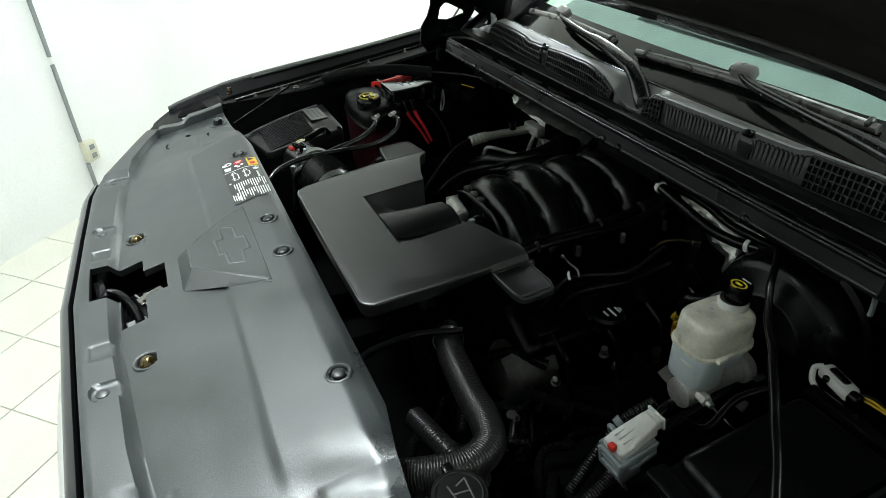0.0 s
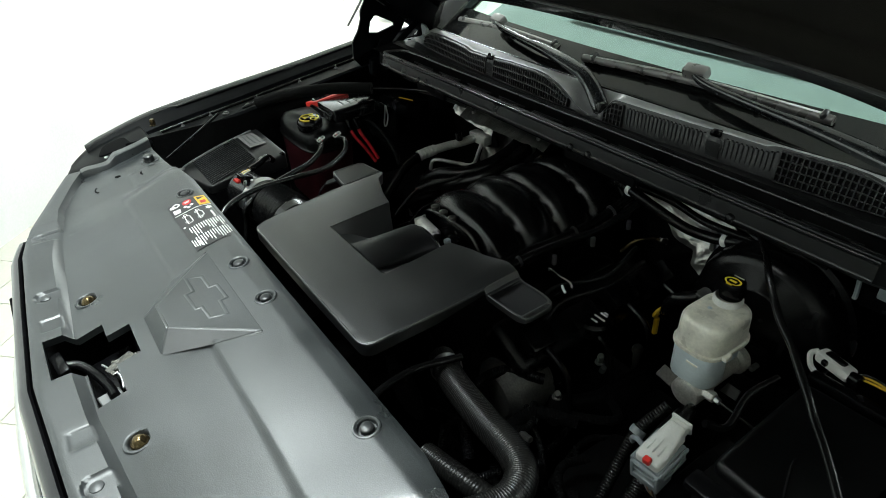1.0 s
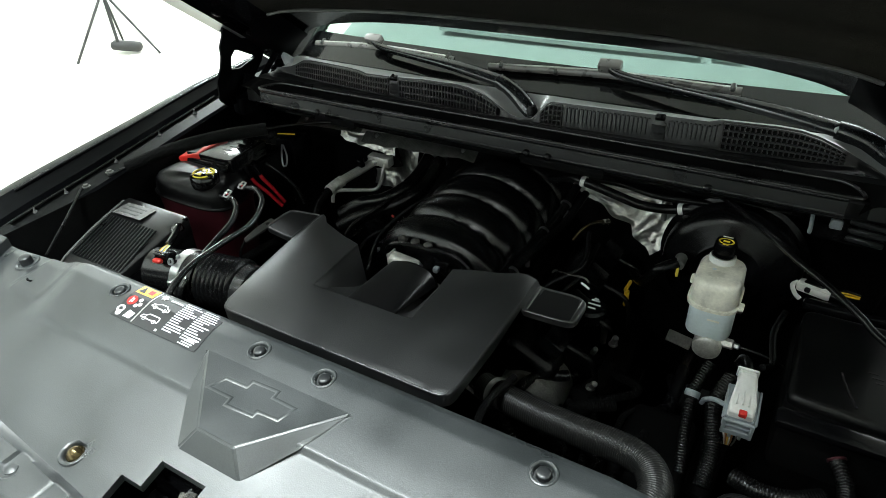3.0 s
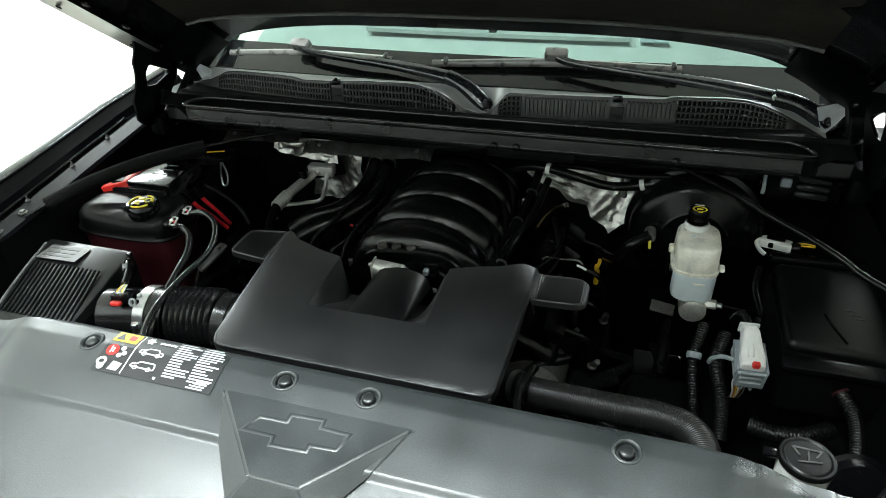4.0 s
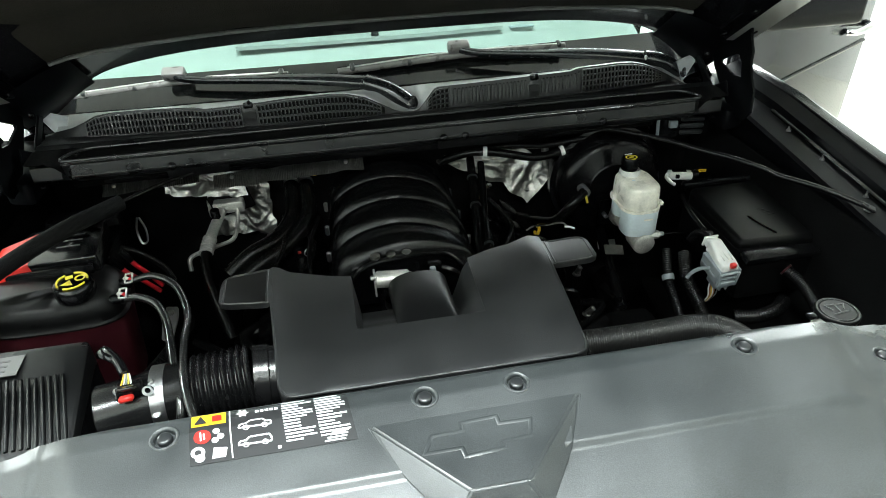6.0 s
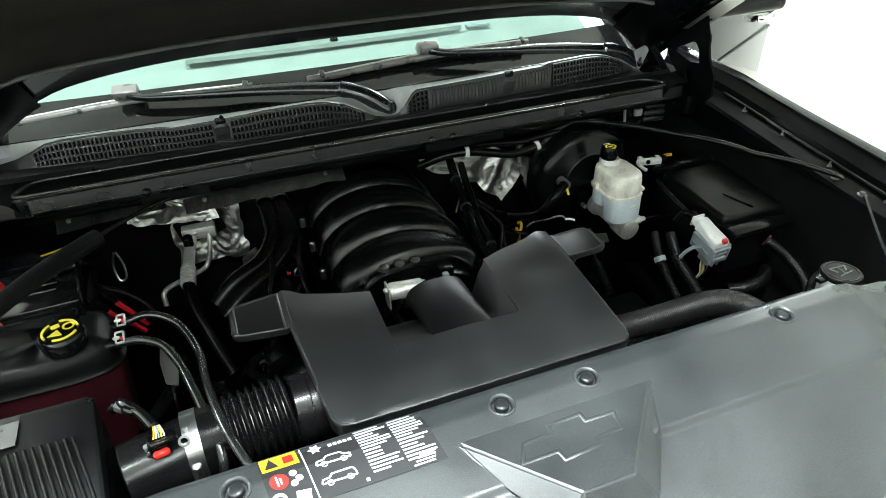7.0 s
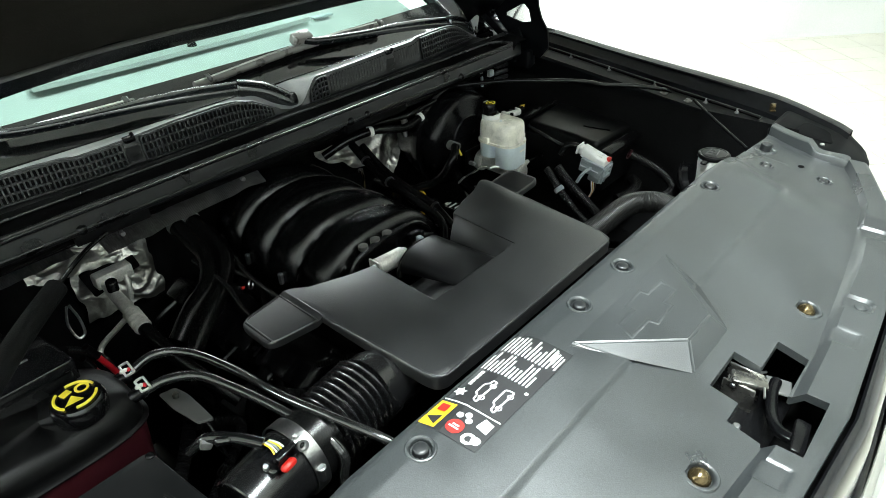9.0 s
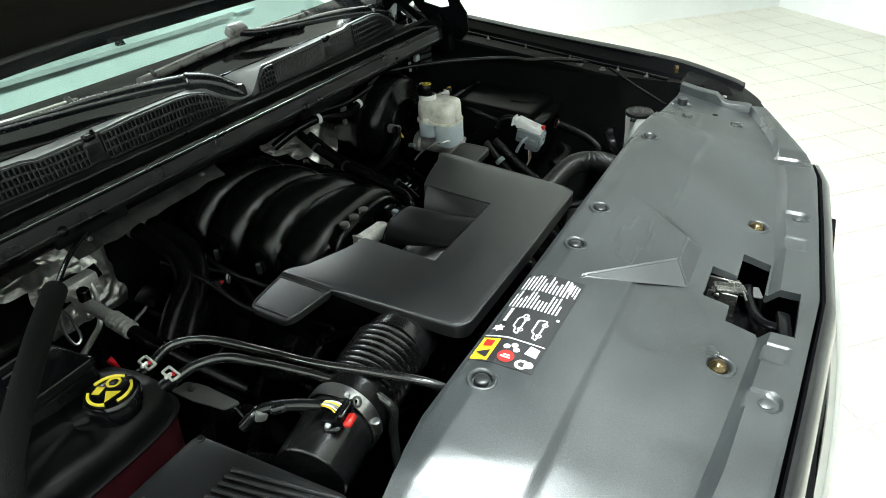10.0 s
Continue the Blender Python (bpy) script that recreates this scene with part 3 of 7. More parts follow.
part("pawl", box((0.026, 0.05, 0.008), (0.004, 0.030, 0.052), 0.003, 2, (6, 0, 24)), M_STEELDARK, latch, "worn steel pawl")
part("pawl_pin", cyl((-0.016, 0.046, 0.046), (0.024, 0.046, 0.046), 0.004, 12), M_STEEL, latch, "bright pivot pin")
part("spring_rod", tube([(0.050, 0.020, 0.040), (0.030, 0.022, 0.050), (0.004, 0.010, 0.052), (-0.016, 0.002, 0.050)], 0.0019, 8), M_STEEL, latch, "bright steel rod")
part("spring", tube([(-0.006 + 0.0055 * math.cos(a), 0.056 - 0.0006 * a, 0.048 + 0.0055 * math.sin(a)) for a in span(0, 38, 110)], 0.0012, 5, raw=True), M_STEEL, latch, "bright coil spring")
part("release_handle", tube([(-0.062, -0.056, 0.045), (-0.052, -0.030, 0.040), (-0.020, -0.012, 0.034), (0.02, 0.0, 0.032), (0.05, 0.004, 0.03)], 0.0085, 10), M_BLACK, latch, "black plastic release handle")
part("handle_pad", box((0.062, 0.020, 0.012), (-0.060, -0.056, 0.050), 0.004, 2, (10, 0, 8)), M_BLACK, latch)
part("striker_cup", box((0.046, 0.036, 0.004), (0.052, 0.0, 0.022), 0.0015, 1, (0, 14, 12)), M_LABELGREY, latch, "pale grey striker plate")
for x in (-0.05, 0.055):
    part("bolt", cyl((x, 0.02, 0.006), (x, 0.02, 0.014), 0.006, 6), M_STEEL, latch)

# service label stuck on the panel
label_ob = thing("service_label", "black service label with white print and orange warning field", "label", at=(-0.27, 0.0, 1.108))
LX0, LX1, LY0, LY1 = -0.388, -0.172, -0.050, 0.036


def on_label(x, y, lift=0.0):
    gx = LX0 + x * (LX1 - LX0) + (y - 0.5) * -0.012
    gy = LY0 + y * (LY1 - LY0)
    return rel(label_ob, (gx, gy, panel_surface(gx, gy) + 0.0012 + lift))


def patch(x0, y0, x1, y1, lift, material, name, label="", n=6):
    bm = grid(lambda u, v: on_label(u, v, lift), span(x0, x1, max(2, int(n * (x1 - x0)) + 2)), span(y0, y1, 6 if y1 - y0 > 0.3 else 2), skirt=0.0006)
    return part(name, bm, material, label_ob, label, smooth=False)


patch(0, 0, 1, 0.99, 0, M_LABEL, "sheet")
patch(0.012, 0.70, 0.225, 0.97, 0.0007, M_AMBER, "warning_field", "orange warning field")
for i, (x0, w) in enumerate(((0.245, 0.008),)):
    patch(x0, 0.03, x0 + w, 0.97, 0.0007, M_PRINT, "rule")


def print_poly(pts, material, name, label="", lift=0.0013):
    bm = bmesh.new()
    bm.faces.new([bm.verts.new(on_label(x, y, lift)) for x, y in pts])
    return part(name, bm, material, label_ob, label, smooth=False)


print_poly([(0.03, 0.74), (0.11, 0.74), (0.07, 0.93)], M_LABEL, "warning_triangle", "black warning triangle")
print_poly([(0.14, 0.76), (0.20, 0.76), (0.20, 0.90), (0.14, 0.90)], M_RED, "book_sign", "small red sign")


def ring(cx, cy, r0, r1, material, name, label=""):
    bm = bmesh.new()
    a = [bm.verts.new(on_label(cx + r1 * 0.42 * math.cos(t), cy + r1 * math.sin(t), 0.0012)) for t in span(0, 2 * math.pi, 25)[:-1]]
    b = [bm.verts.new(on_label(cx + r0 * 0.42 * math.cos(t), cy + r0 * math.sin(t), 0.0012)) for t in span(0, 2 * math.pi, 25)[:-1]]
    for i in range(24):
        j = (i + 1) % 24
        bm.faces.new((a[i], a[j], b[j], b[i]))
    return part(name, bm, material, label_ob, label, smooth=False)


ring(0.08, 0.47, 0.0, 0.125, M_RED, "ban_sign", "red prohibition disc")
patch(0.065, 0.40, 0.075, 0.55, 0.0018, M_PRINT, "ban_figure")
patch(0.085, 0.42, 0.095, 0.52, 0.0018, M_PRINT, "ban_figure")
for cx, cy in ((0.165, 0.54), (0.19, 0.44), (0.155, 0.38)):
    ring(cx, cy, 0.0, 0.05, M_PRINT, "cloud_sign")
ring(0.05, 0.20, 0.05, 0.10, M_PRINT, "face_sign")
ring(0.06, 0.10, 0.0, 0.07, M_PRINT, "face_sign")
print_poly([(0.13, 0.06), (0.21, 0.06), (0.225, 0.22), (0.145, 0.25)], M_PRINT, "book_sign")
star = []
for i in range(12):
    r = (0.10, 0.055)[i % 2]
    star.append((0.33 + r * 0.42 * math.cos(i * math.pi / 6), 0.85 + r * math.sin(i * math.pi / 6)))
print_poly(star, M_PRINT, "snowflake_sign")
for i in range(5):
    patch(0.41 + i * 0.03, 0.82, 0.432 + i * 0.03, 0.87, 0.0012, M_PRINT, "print_bar")


def car_sign(cx, cy, van):
    pts = [(-0.10, -0.02), (-0.09, 0.04), (-0.05, 0.05), (-0.03, 0.10), (0.05 if not van else 0.09, 0.10), (0.07 if not van else 0.10, 0.04), (0.10, 0.03), (0.10, -0.03)]
    bm = bmesh.new()
    loop = [(cx + x, cy + y) for x, y in pts]
    for (x0, y0), (x1, y1) in zip(loop, loop[1:] + loop[:1]):
        d = Vector((x1 - x0, (y1 - y0) * 0.39)).normalized()
        w = Vector((-d.y, d.x / 0.39)) * 0.0055
        bm.faces.new([bm.verts.new(on_label(a, b, 0.0012)) for a, b in ((x0 - w.x, y0 - w.y), (x1 - w.x, y1 - w.y), (x1 + w.x, y1 + w.y), (x0 + w.x, y0 + w.y))])
    part("car_sign", bm, M_PRINT, label_ob, smooth=False)
    for wx in (-0.055, 0.06):
        ring(cx + wx, cy - 0.03, 0.032, 0.048, M_PRINT, "wheel_sign")


car_sign(0.40, 0.55, False)
car_sign(0.39, 0.24, True)
rnd = random.Random(4)
for col in range(2):
    for row in range(14):
        y = 0.95 - row * 0.060
        x0 = 0.575 + col * 0.21
        w = 0.19 * rnd.choice((0.55, 0.8, 1.0, 1.0, 0.9, 0.7))
        patch(x0, y - 0.027, x0 + w, y, 0.0012, M_PRINT, "text_line", n=8)
for i in range(4):
    patch(0.80 + 0.02 * i, 0.03 + i * 0.05, 0.93 + 0.01 * i, 0.055 + i * 0.05, 0.0012, M_PRINT, "text_line")
patch(0.52, 0.05, 0.54, 0.10, 0.0012, M_PRINT, "text_line")

# ---------------------------------------------------------------- front fascia outside the gap
fascia = thing("front_fascia", "glossy black painted front fascia and grille surround", "fascia", at=(0, -0.4, 0.6))


def fascia_at(u, v):
    x = 0.98 * u
    ax = abs(x)
    base = lin([(0, -0.3715), (0.25, -0.3575), (0.45, -0.3445), (0.53, -0.324), (0.60, -0.297), (0.74, -0.237), (0.82, -0.203), (0.92, -0.16), (0.98, -0.12)], ax)
    off, z = [(0.0, 1.03), (0.0, 1.066), (-0.003, 1.070), (-0.010, 1.069), (-0.019, 1.060), (-0.027, 1.03), (-0.033, 0.90), (-0.035, 0.75), (-0.036, 0.62), (-0.038, 0.5), (-0.03, 0.38)][v]
    e = smooth(0.515, 0.56, ax)
    if v > 0:
        off += (-0.004 - off) * e * smooth(6, 1, v)
        z -= 0.022 * e
    return rel(fascia, (x + (0.5 * off * -1 * (1 if x > 0 else -1) * smooth(0.6, 0.95, ax)), base + off, z))


part("surround", grid(fascia_at, span(-1, 1, 81), list(range(11))), M_PAINT, fascia, angle=50)
for i in range(3):
    z = 0.92 - i * 0.12
    part("grille_bar", tube([(x, -0.381 - 0.036 + 0.16 * x * x + 0.4, z - 0.6) for x in span(-0.62, 0.62, 9)], 0.018, 10), M_CHROME, fascia, "chrome grille bar")

# ---------------------------------------------------------------- fenders with inner rails
def fender_edge(y):
    return lin([(-0.125, 1.062), (0.06, 1.100), (0.305, 1.128), (0.55, 1.160), (0.76, 1.186), (1.0, 1.20), (1.3, 1.21)], y)


def fender_x(y):
    return lin([(-0.14, 0.985), (-0.10, 1.012), (0.0, 1.032), (0.15, 1.04), (1.3, 1.045)], y)


def make_fender(s):
    f = thing("fender", "glossy black front fender with clipped inner rail", "fender", "fenders", (s * 0.95, 0.4, 1.0))
    prof = [(-0.175, -0.42), (-0.17, -0.10), (-0.165, -0.030), (-0.158, -0.024), (-0.110, -0.022), (-0.100, -0.030), (-0.078, -0.030), (-0.070, -0.012), (-0.026, 0.004), (-0.010, 0.010), (0.0, 0.006), (0.004, -0.02), (0.006, -0.12), (0.008, -0.32), (0.0, -0.6)]
    ys = [v for v in span(-0.13, 1.02, 47)]

    def at(i, k):
        dx, dz = prof[k]
        y = ys[i]
        ez = fender_edge(y)
        fx = fender_x(y)
        if k >= 8:
            dz += 0.008 * (1 - smooth(0.20, 0.60, y)) * (1 if k < 12 else 0)
            fx += 0.004 * (1 - smooth(0.20, 0.60, y))
        return rel(f, (s * (fx + dx * (1 if dx > -0.06 else 1)), y, ez + dz))

    outer = grid(lambda i, k: at(i, k), list(range(47)), list(range(8, 15)))
    part("outer_panel", outer, M_PAINT, f, "glossy black painted panel", angle=60)
    part("inner_rail", grid(lambda i, k: at(i, k), list(range(47)), list(range(0, 9))), M_INNER, f, "satin black inner rail", angle=30)
    # rubber bead along the rail
    part("seal", tube([rel(f, (s * (fender_x(y) - 0.09), y, fender_edge(y) - 0.022)) for y in span(-0.02, 0.74, 12)], 0.005, 8), M_RUBBER, f)
    part("rolled_lip", tube([rel(f, (s * (fender_x(y) - 0.030), y, fender_edge(y) + 0.003 + 0.008 * (1 - smooth(0.20, 0.60, y)))) for y in span(0.14, 1.0, 24)], 0.005, 8), M_PAINT, f, "glossy rolled edge")
    p = rel(f, (s * (fender_x(0.06) - 0.052), 0.06, fender_edge(0.06) - 0.012))
    part("latch_stud", lathe([(0, 0.022), (0.007, 0.021), (0.0085, 0.016), (0.0085, 0.006), (0.013, 0.005), (0.013, -0.012)], 6, Matrix.Translation(p)), M_ZINC, f, "brassy hex stud")
    for y in (0.045, 0.13, 0.215, 0.365, 0.51, 0.64):
        p = rel(f, (s * (fender_x(y) - 0.112), y, fender_edge(y) - 0.022))
        bm = lathe([(0.006, 0), (0.005, 0.003), (0.0025, 0.006), (0.0022, 0.012), (0, 0.013)], 8, Matrix.Translation(p))
        part("clip", bm, M_DIMPRINT, f, "grey push-in rail clip")
    for y in (0.255, 0.325):
        p = rel(f, (s * (fender_x(y) - 0.135), y, fender_edge(y) - 0.022))
        part("bolt", lathe([(0, 0.006), (0.006, 0.006), (0.007, 0.002), (0.011, 0.001), (0.011, -0.002)], 6, Matrix.Translation(p)), M_DARKCAST, f)
    return f


for s in (-1, 1):
    make_fender(s)
    # headlamp top block at the nose
    lampb = thing("headlamp", "black headlamp housing at the fender nose", "headlamp", "headlamps", (s * 0.9, -0.11, 1.05))
    bm = slab(round_poly([(s * a - s * 0.9, b + 0.11) for a, b in ((0.85, 0.03), (1.035, 0.03), (1.035, -0.06), (1.0, -0.12), (0.94, -0.17), (0.885, -0.203), (0.84, -0.19), (0.84, -0.05))], 0.02),
              lambda x, y: 0.020 + 0.19 * y, -0.12, 0.010, 3)
    part("housing", bm, M_INNER, lampb)
    part("recess", slab(round_poly([(s * a - s * 0.9, b + 0.11) for a, b in ((0.875, -0.02), (0.96, -0.03), (0.955, -0.09), (0.89, -0.115))], 0.02), lambda x, y: 0.0235 + 0.19 * y, 0.0, 0.003), M_BLACK_MATT, lampb)
    part("bolt", cyl((s * -0.03, 0.015, 0.010), (s * -0.03, 0.015, 0.026), 0.006, 6), M_STEEL, lampb)
    # grey bracket on the rail just behind the panel corner
    part("bracket", box((0.05, 0.09, 0.008), (s * -0.005, 0.13, 0.035), 0.002, 1, (5, 0, 0)), M_INNER, lampb)

# inner wheel housings, and dark floor sheets added to keep floor light out
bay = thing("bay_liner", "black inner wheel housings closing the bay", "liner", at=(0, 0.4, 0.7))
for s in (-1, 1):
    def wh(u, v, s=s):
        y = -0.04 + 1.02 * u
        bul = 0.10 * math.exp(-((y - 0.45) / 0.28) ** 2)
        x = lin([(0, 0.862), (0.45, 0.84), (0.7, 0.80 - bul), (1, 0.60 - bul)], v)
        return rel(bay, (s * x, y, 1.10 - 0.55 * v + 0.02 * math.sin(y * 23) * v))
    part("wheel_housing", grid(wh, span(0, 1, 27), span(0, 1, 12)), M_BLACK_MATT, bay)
part("bottom_light_block", box((1.02, 1.25, 0.02), (-0.11, -0.02, -0.30), 0.006), M_BLACK_MATT, bay)
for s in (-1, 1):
    part("side_light_block", box((0.012, 1.3, 0.42), (s * 0.615, -0.02, -0.33), 0.004), M_BLACK_MATT, bay, "black side sheet added to keep floor light out")
part("bottom_light_block", box((0.2, 0.55, 0.02), (0.505, 0.33, -0.30), 0.006), M_BLACK_MATT, bay)
part("bottom_light_block", box((0.2, 0.62, 0.02), (0.505, -0.335, -0.30), 0.006), M_BLACK_MATT, bay)
part("front_light_block", box((1.5, 0.20, 0.02), (0, -0.64, 0.24), 0.006), M_BLACK_MATT, bay)
part("latch_light_block", box((1.0, 0.13, 0.012), (0, -0.735, 0.255), 0.004), M_BLACK_MATT, bay, "black sheet added under the hood latch against floor light")
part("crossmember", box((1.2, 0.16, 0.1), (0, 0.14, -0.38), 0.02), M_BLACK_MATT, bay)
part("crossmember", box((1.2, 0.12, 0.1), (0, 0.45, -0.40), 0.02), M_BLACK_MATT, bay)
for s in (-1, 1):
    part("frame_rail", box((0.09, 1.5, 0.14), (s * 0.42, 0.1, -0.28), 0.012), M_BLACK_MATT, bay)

# radiator and fan shroud under the front panel
radiator = thing("radiator", "black radiator with plastic fan shroud behind the grille", "radiator", at=(0, -0.08, 0.75))
part("core", box((1.30, 0.06, 0.56), (0, -0.10, 0.0), 0.01), M_BLACK, radiator)
part("shroud", box((1.26, 0.05, 0.50), (0, -0.02, 0.02), 0.02), M_BLACK, radiator)
part("top_tank", box((1.30, 0.08, 0.06), (0, -0.09, 0.27), 0.02), M_BLACK, radiator)
for x in (-0.3, 0.3):
    part("fan_ring", lathe([(0.21, 0), (0.23, 0), (0.23, 0.05), (0.21, 0.05), (0.21, 0)], 32, pose(x, 0.0, 0.0, -90, 0, 0)), M_BLACK, radiator)
for i in range(9):
    x = -0.34 + i * 0.075
    part("support_rib", box((0.012, 0.045, 0.05), (x, 0.055, 0.285), 0.003), M_BLACK, radiator)

# ---------------------------------------------------------------- engine cover plate
EC = (-0.03, 0.25, 1.06)
engine_cover = thing("engine_cover", "matt black moulded plastic engine cover with side tabs", "engine cover", at=EC)


def cover_z(x, y):
    z = lin([(0.09, 1.058), (0.16, 1.066), (0.35, 1.078), (0.42, 1.080)], y)
    z -= 0.010 * smooth(0.22, 0.36, abs(max(-0.305, min(0.236, x)) + 0.032))
    z -= 0.010 * smooth(0.234, 0.240, x) + 0.005 * smooth(-0.302, -0.310, x)
    z += 0.012 * smooth(0.30, 0.41, y) * smooth(-0.05, 0.25, x) * (1 - smooth(0.2, 0.26, x))
    return z


REC = (-0.153, 0.075, 0.224)    # recess left, right, front


def cover_rear(x):
    return lin([(-0.397, 0.408), (-0.3955, 0.418), (-0.392, 0.425), (-0.386, 0.430), (-0.377, 0.433), (-0.31, 0.442), (-0.295, 0.439), (-0.27, 0.412), (-0.20, 0.384), (-0.153, 0.372), (0.075, 0.378), (0.12, 0.392), (0.17, 0.40), (0.21, 0.418), (0.305, 0.424), (0.317, 0.423), (0.326, 0.420), (0.332, 0.414), (0.335, 0.406)], x)


def cover_front(x):
    if x < -0.2:
        return lin([(-0.397, 0.362), (-0.3955, 0.356), (-0.392, 0.351), (-0.386, 0.347), (-0.377, 0.3445), (-0.365, 0.343), (-0.31, 0.336), (-0.302, 0.335), (-0.2895, 0.20), (-0.2835, 0.130), (-0.2815, 0.120), (-0.2785, 0.112), (-0.274, 0.106), (-0.268, 0.1018), (-0.259, 0.0995)], x)
    return lin([(0.0, 0.099), (0.199, 0.099), (0.208, 0.1008), (0.2145, 0.1045), (0.219, 0.110), (0.222, 0.118), (0.2232, 0.128), (0.229, 0.24), (0.234, 0.342), (0.305, 0.345), (0.317, 0.346), (0.326, 0.349), (0.332, 0.354), (0.335, 0.362)], x)


xs_c = sorted(set([-0.397, -0.3955, -0.392, -0.386, -0.377, -0.365, 0.305, 0.317, 0.326, 0.332, 0.335, -0.31, -0.302, -0.2895, -0.2835, -0.2815, -0.2785, -0.274, -0.268, -0.259, REC[0], REC[1], 0.199, 0.208, 0.2145, 0.219, 0.222, 0.2232, 0.229, 0.234, 0.240, -0.306] + [round(v, 4) for v in span(-0.25, 0.2, 25)] + [-0.37, -0.35, -0.33, 0.26, 0.29]))
fr = sorted(set(span(0, 1, 25)))


def cover_pt(x, s):
    f, r = cover_front(x), cover_rear(x)
    y = f + (r - f) * s
    if REC[0] <= x <= REC[1]:
        # keep one row on the front rim of the recess
        y = f + (REC[2] - f) * s * 2 if s <= 0.5 else REC[2] + (r - REC[2]) * (s - 0.5) * 2
    return (x, y, cover_z(x, y))


bm = grid(lambda u, v: rel(engine_cover, cover_pt(u, v)), xs_c, fr, lambda x, s: not (REC[0] < x < REC[1] and s > 0.5), skirt=0.0)
rim = [e for e in bm.edges if len(e.link_faces) == 1]
for drop, push in ((0.0008, 0.002), (0.0022, 0.0014), (0.003, 0.0004), (0.020, -0.001)):
    made = bmesh.ops.extrude_edge_only(bm, edges=rim)
    rim = [g for g in made["geom"] if isinstance(g, bmesh.types.BMEdge)]
    for v in {v for e in rim for v in e.verts}:
        v.co.z -= drop if drop < 0.01 or -0.273 < v.co.x < 0.266 else 0.006
        d = Vector((v.co.x, v.co.y + 0.02, 0))
        if d.length > 0.13:
            v.co += d.normalized() * push
part("top_plate", bm, M_COVER, engine_cover, angle=28)

edge = [(x, cover_front(x) - 0.001) for x in span(-0.300, 0.232, 60)]
part("rim_bead", tube([rel(engine_cover, (x, y, cover_z(x, y) - 0.0016)) for x, y in edge], 0.0026, 8, raw=True), M_COVER, engine_cover, "rounded bead along the front edge")
# sunken recess with the air duct hump
def recess_at(u, v):
    x = REC[0] + (REC[1] - REC[0]) * u
    y = REC[2] + (0.372 - REC[2]) * v
    rimz = cover_z(x, y) - 0.002
    floor_z = rimz - 0.016 - 0.075 * smooth(0.0, 1.0, v)
    wall = 1 - min(smooth(0.0, 0.05, u), 1 - smooth(0.82, 1.0, u), smooth(0.0, 0.09, v))
    return rel(engine_cover, (x, y, floor_z + (rimz - floor_z) * wall))


part("recess", grid(recess_at, sorted(set(span(0, 1, 21) + [0.025, 0.05, 0.85, 0.9, 0.95])), sorted(set(span(0, 1, 13) + [0.03, 0.06, 0.09]))), M_COVER, engine_cover, "smooth black sunken recess", angle=30)


def duct_at(u, v):
    a = math.pi * u
    y = 0.232 + 0.146 * v
    r = 0.056 + 0.002 * v
    x = -0.026 - r * math.copysign(abs(math.cos(a)) ** 0.8, math.cos(a))
    z = cover_z(x, y) - 0.016 - 0.040 * v + (0.009 + 0.034 * v) * math.sin(a) ** 0.65
    return rel(engine_cover, (x, y, z))


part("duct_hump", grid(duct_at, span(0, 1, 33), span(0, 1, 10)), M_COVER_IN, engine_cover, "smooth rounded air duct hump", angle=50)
part("duct_collar", tube([rel(engine_cover, (-0.026 - 0.057 * math.cos(a), 0.383, 1.012 + 0.046 * math.sin(a))) for a in span(0, math.pi, 14)], 0.006, 8, raw=True), M_RUBBER, engine_cover)
for s, x0 in ((-1, -0.305), (1, 0.237)):
    bm = tube([rel(engine_cover, (x0 - 0.004 * s, 0.345 + 0.06 * t, cover_z(x0, 0.35 + 0.06 * t) + 0.0005)) for t in span(0, 1, 5)], 0.0018, 6)
    part("tab_ridge", bm, M_COVER, engine_cover)

# darker recessed field of each side tab inside a rounded bead
for xa, xb in ((-0.391, -0.312), (0.246, 0.329)):
    xm = span(xa, xb, 15)

    def field_at(u, v):
        f, r = cover_front(u) + 0.005, cover_rear(u) - 0.005
        y = f + (r - f) * v
        return rel(engine_cover, (u, y, cover_z(u, y) + 0.0006))
    part("tab_field", grid(field_at, xm, span(0, 1, 8), skirt=0.001), M_COVER_IN, engine_cover, "smooth dark field of the side tab")
    ring = [(x, cover_front(x) + 0.002) for x in xm] + [(x, cover_rear(x) - 0.002) for x in reversed(xm)]
    ring.append(ring[0])
    part("tab_bead", tube([rel(engine_cover, (x, y, cover_z(x, y) + 0.0002)) for x, y in ring], 0.0022, 8, raw=True), M_COVER, engine_cover, "rounded bead round the side tab")

# ---------------------------------------------------------------- intake manifold
manifold = thing("intake_manifold", "black plastic intake manifold with four arched runners per side", "manifold", at=(-0.035, 0.65, 1.0))


def manifold_at(u, v):
    # u across -1..1, v along 0..1
    x = 0.157 * u
    y = 0.462 + 0.42 * v
    arch = max(0.0, 1 - abs(u) ** 2.05) ** 0.52
    top = lin([(0, 1.076), (0.3, 1.086), (1, 1.098)], v)
    slant = 0.014 * u
    k = ((y + slant - 0.467) / 0.102) % 1.0
    bulge = max(0, 1 - abs(2 * k - 1) ** 2.4) ** 0.55
    amp = 0.026 + 0.012 * abs(u)
    z = 0.985 + (top - 0.985) * arch - amp * (1 - bulge)
    z -= 0.02 * (1 - smooth(0.0, 0.05, v))
    w = 1.0 + (0.03 * bulge - 0.015)
    return rel(manifold, (-0.035 + x * w, y, z))


us_m = [math.sin(t) for t in span(-math.pi / 2, math.pi / 2, 41)]
bm = grid(manifold_at, us_m, span(0, 1, 101), skirt=0.06)
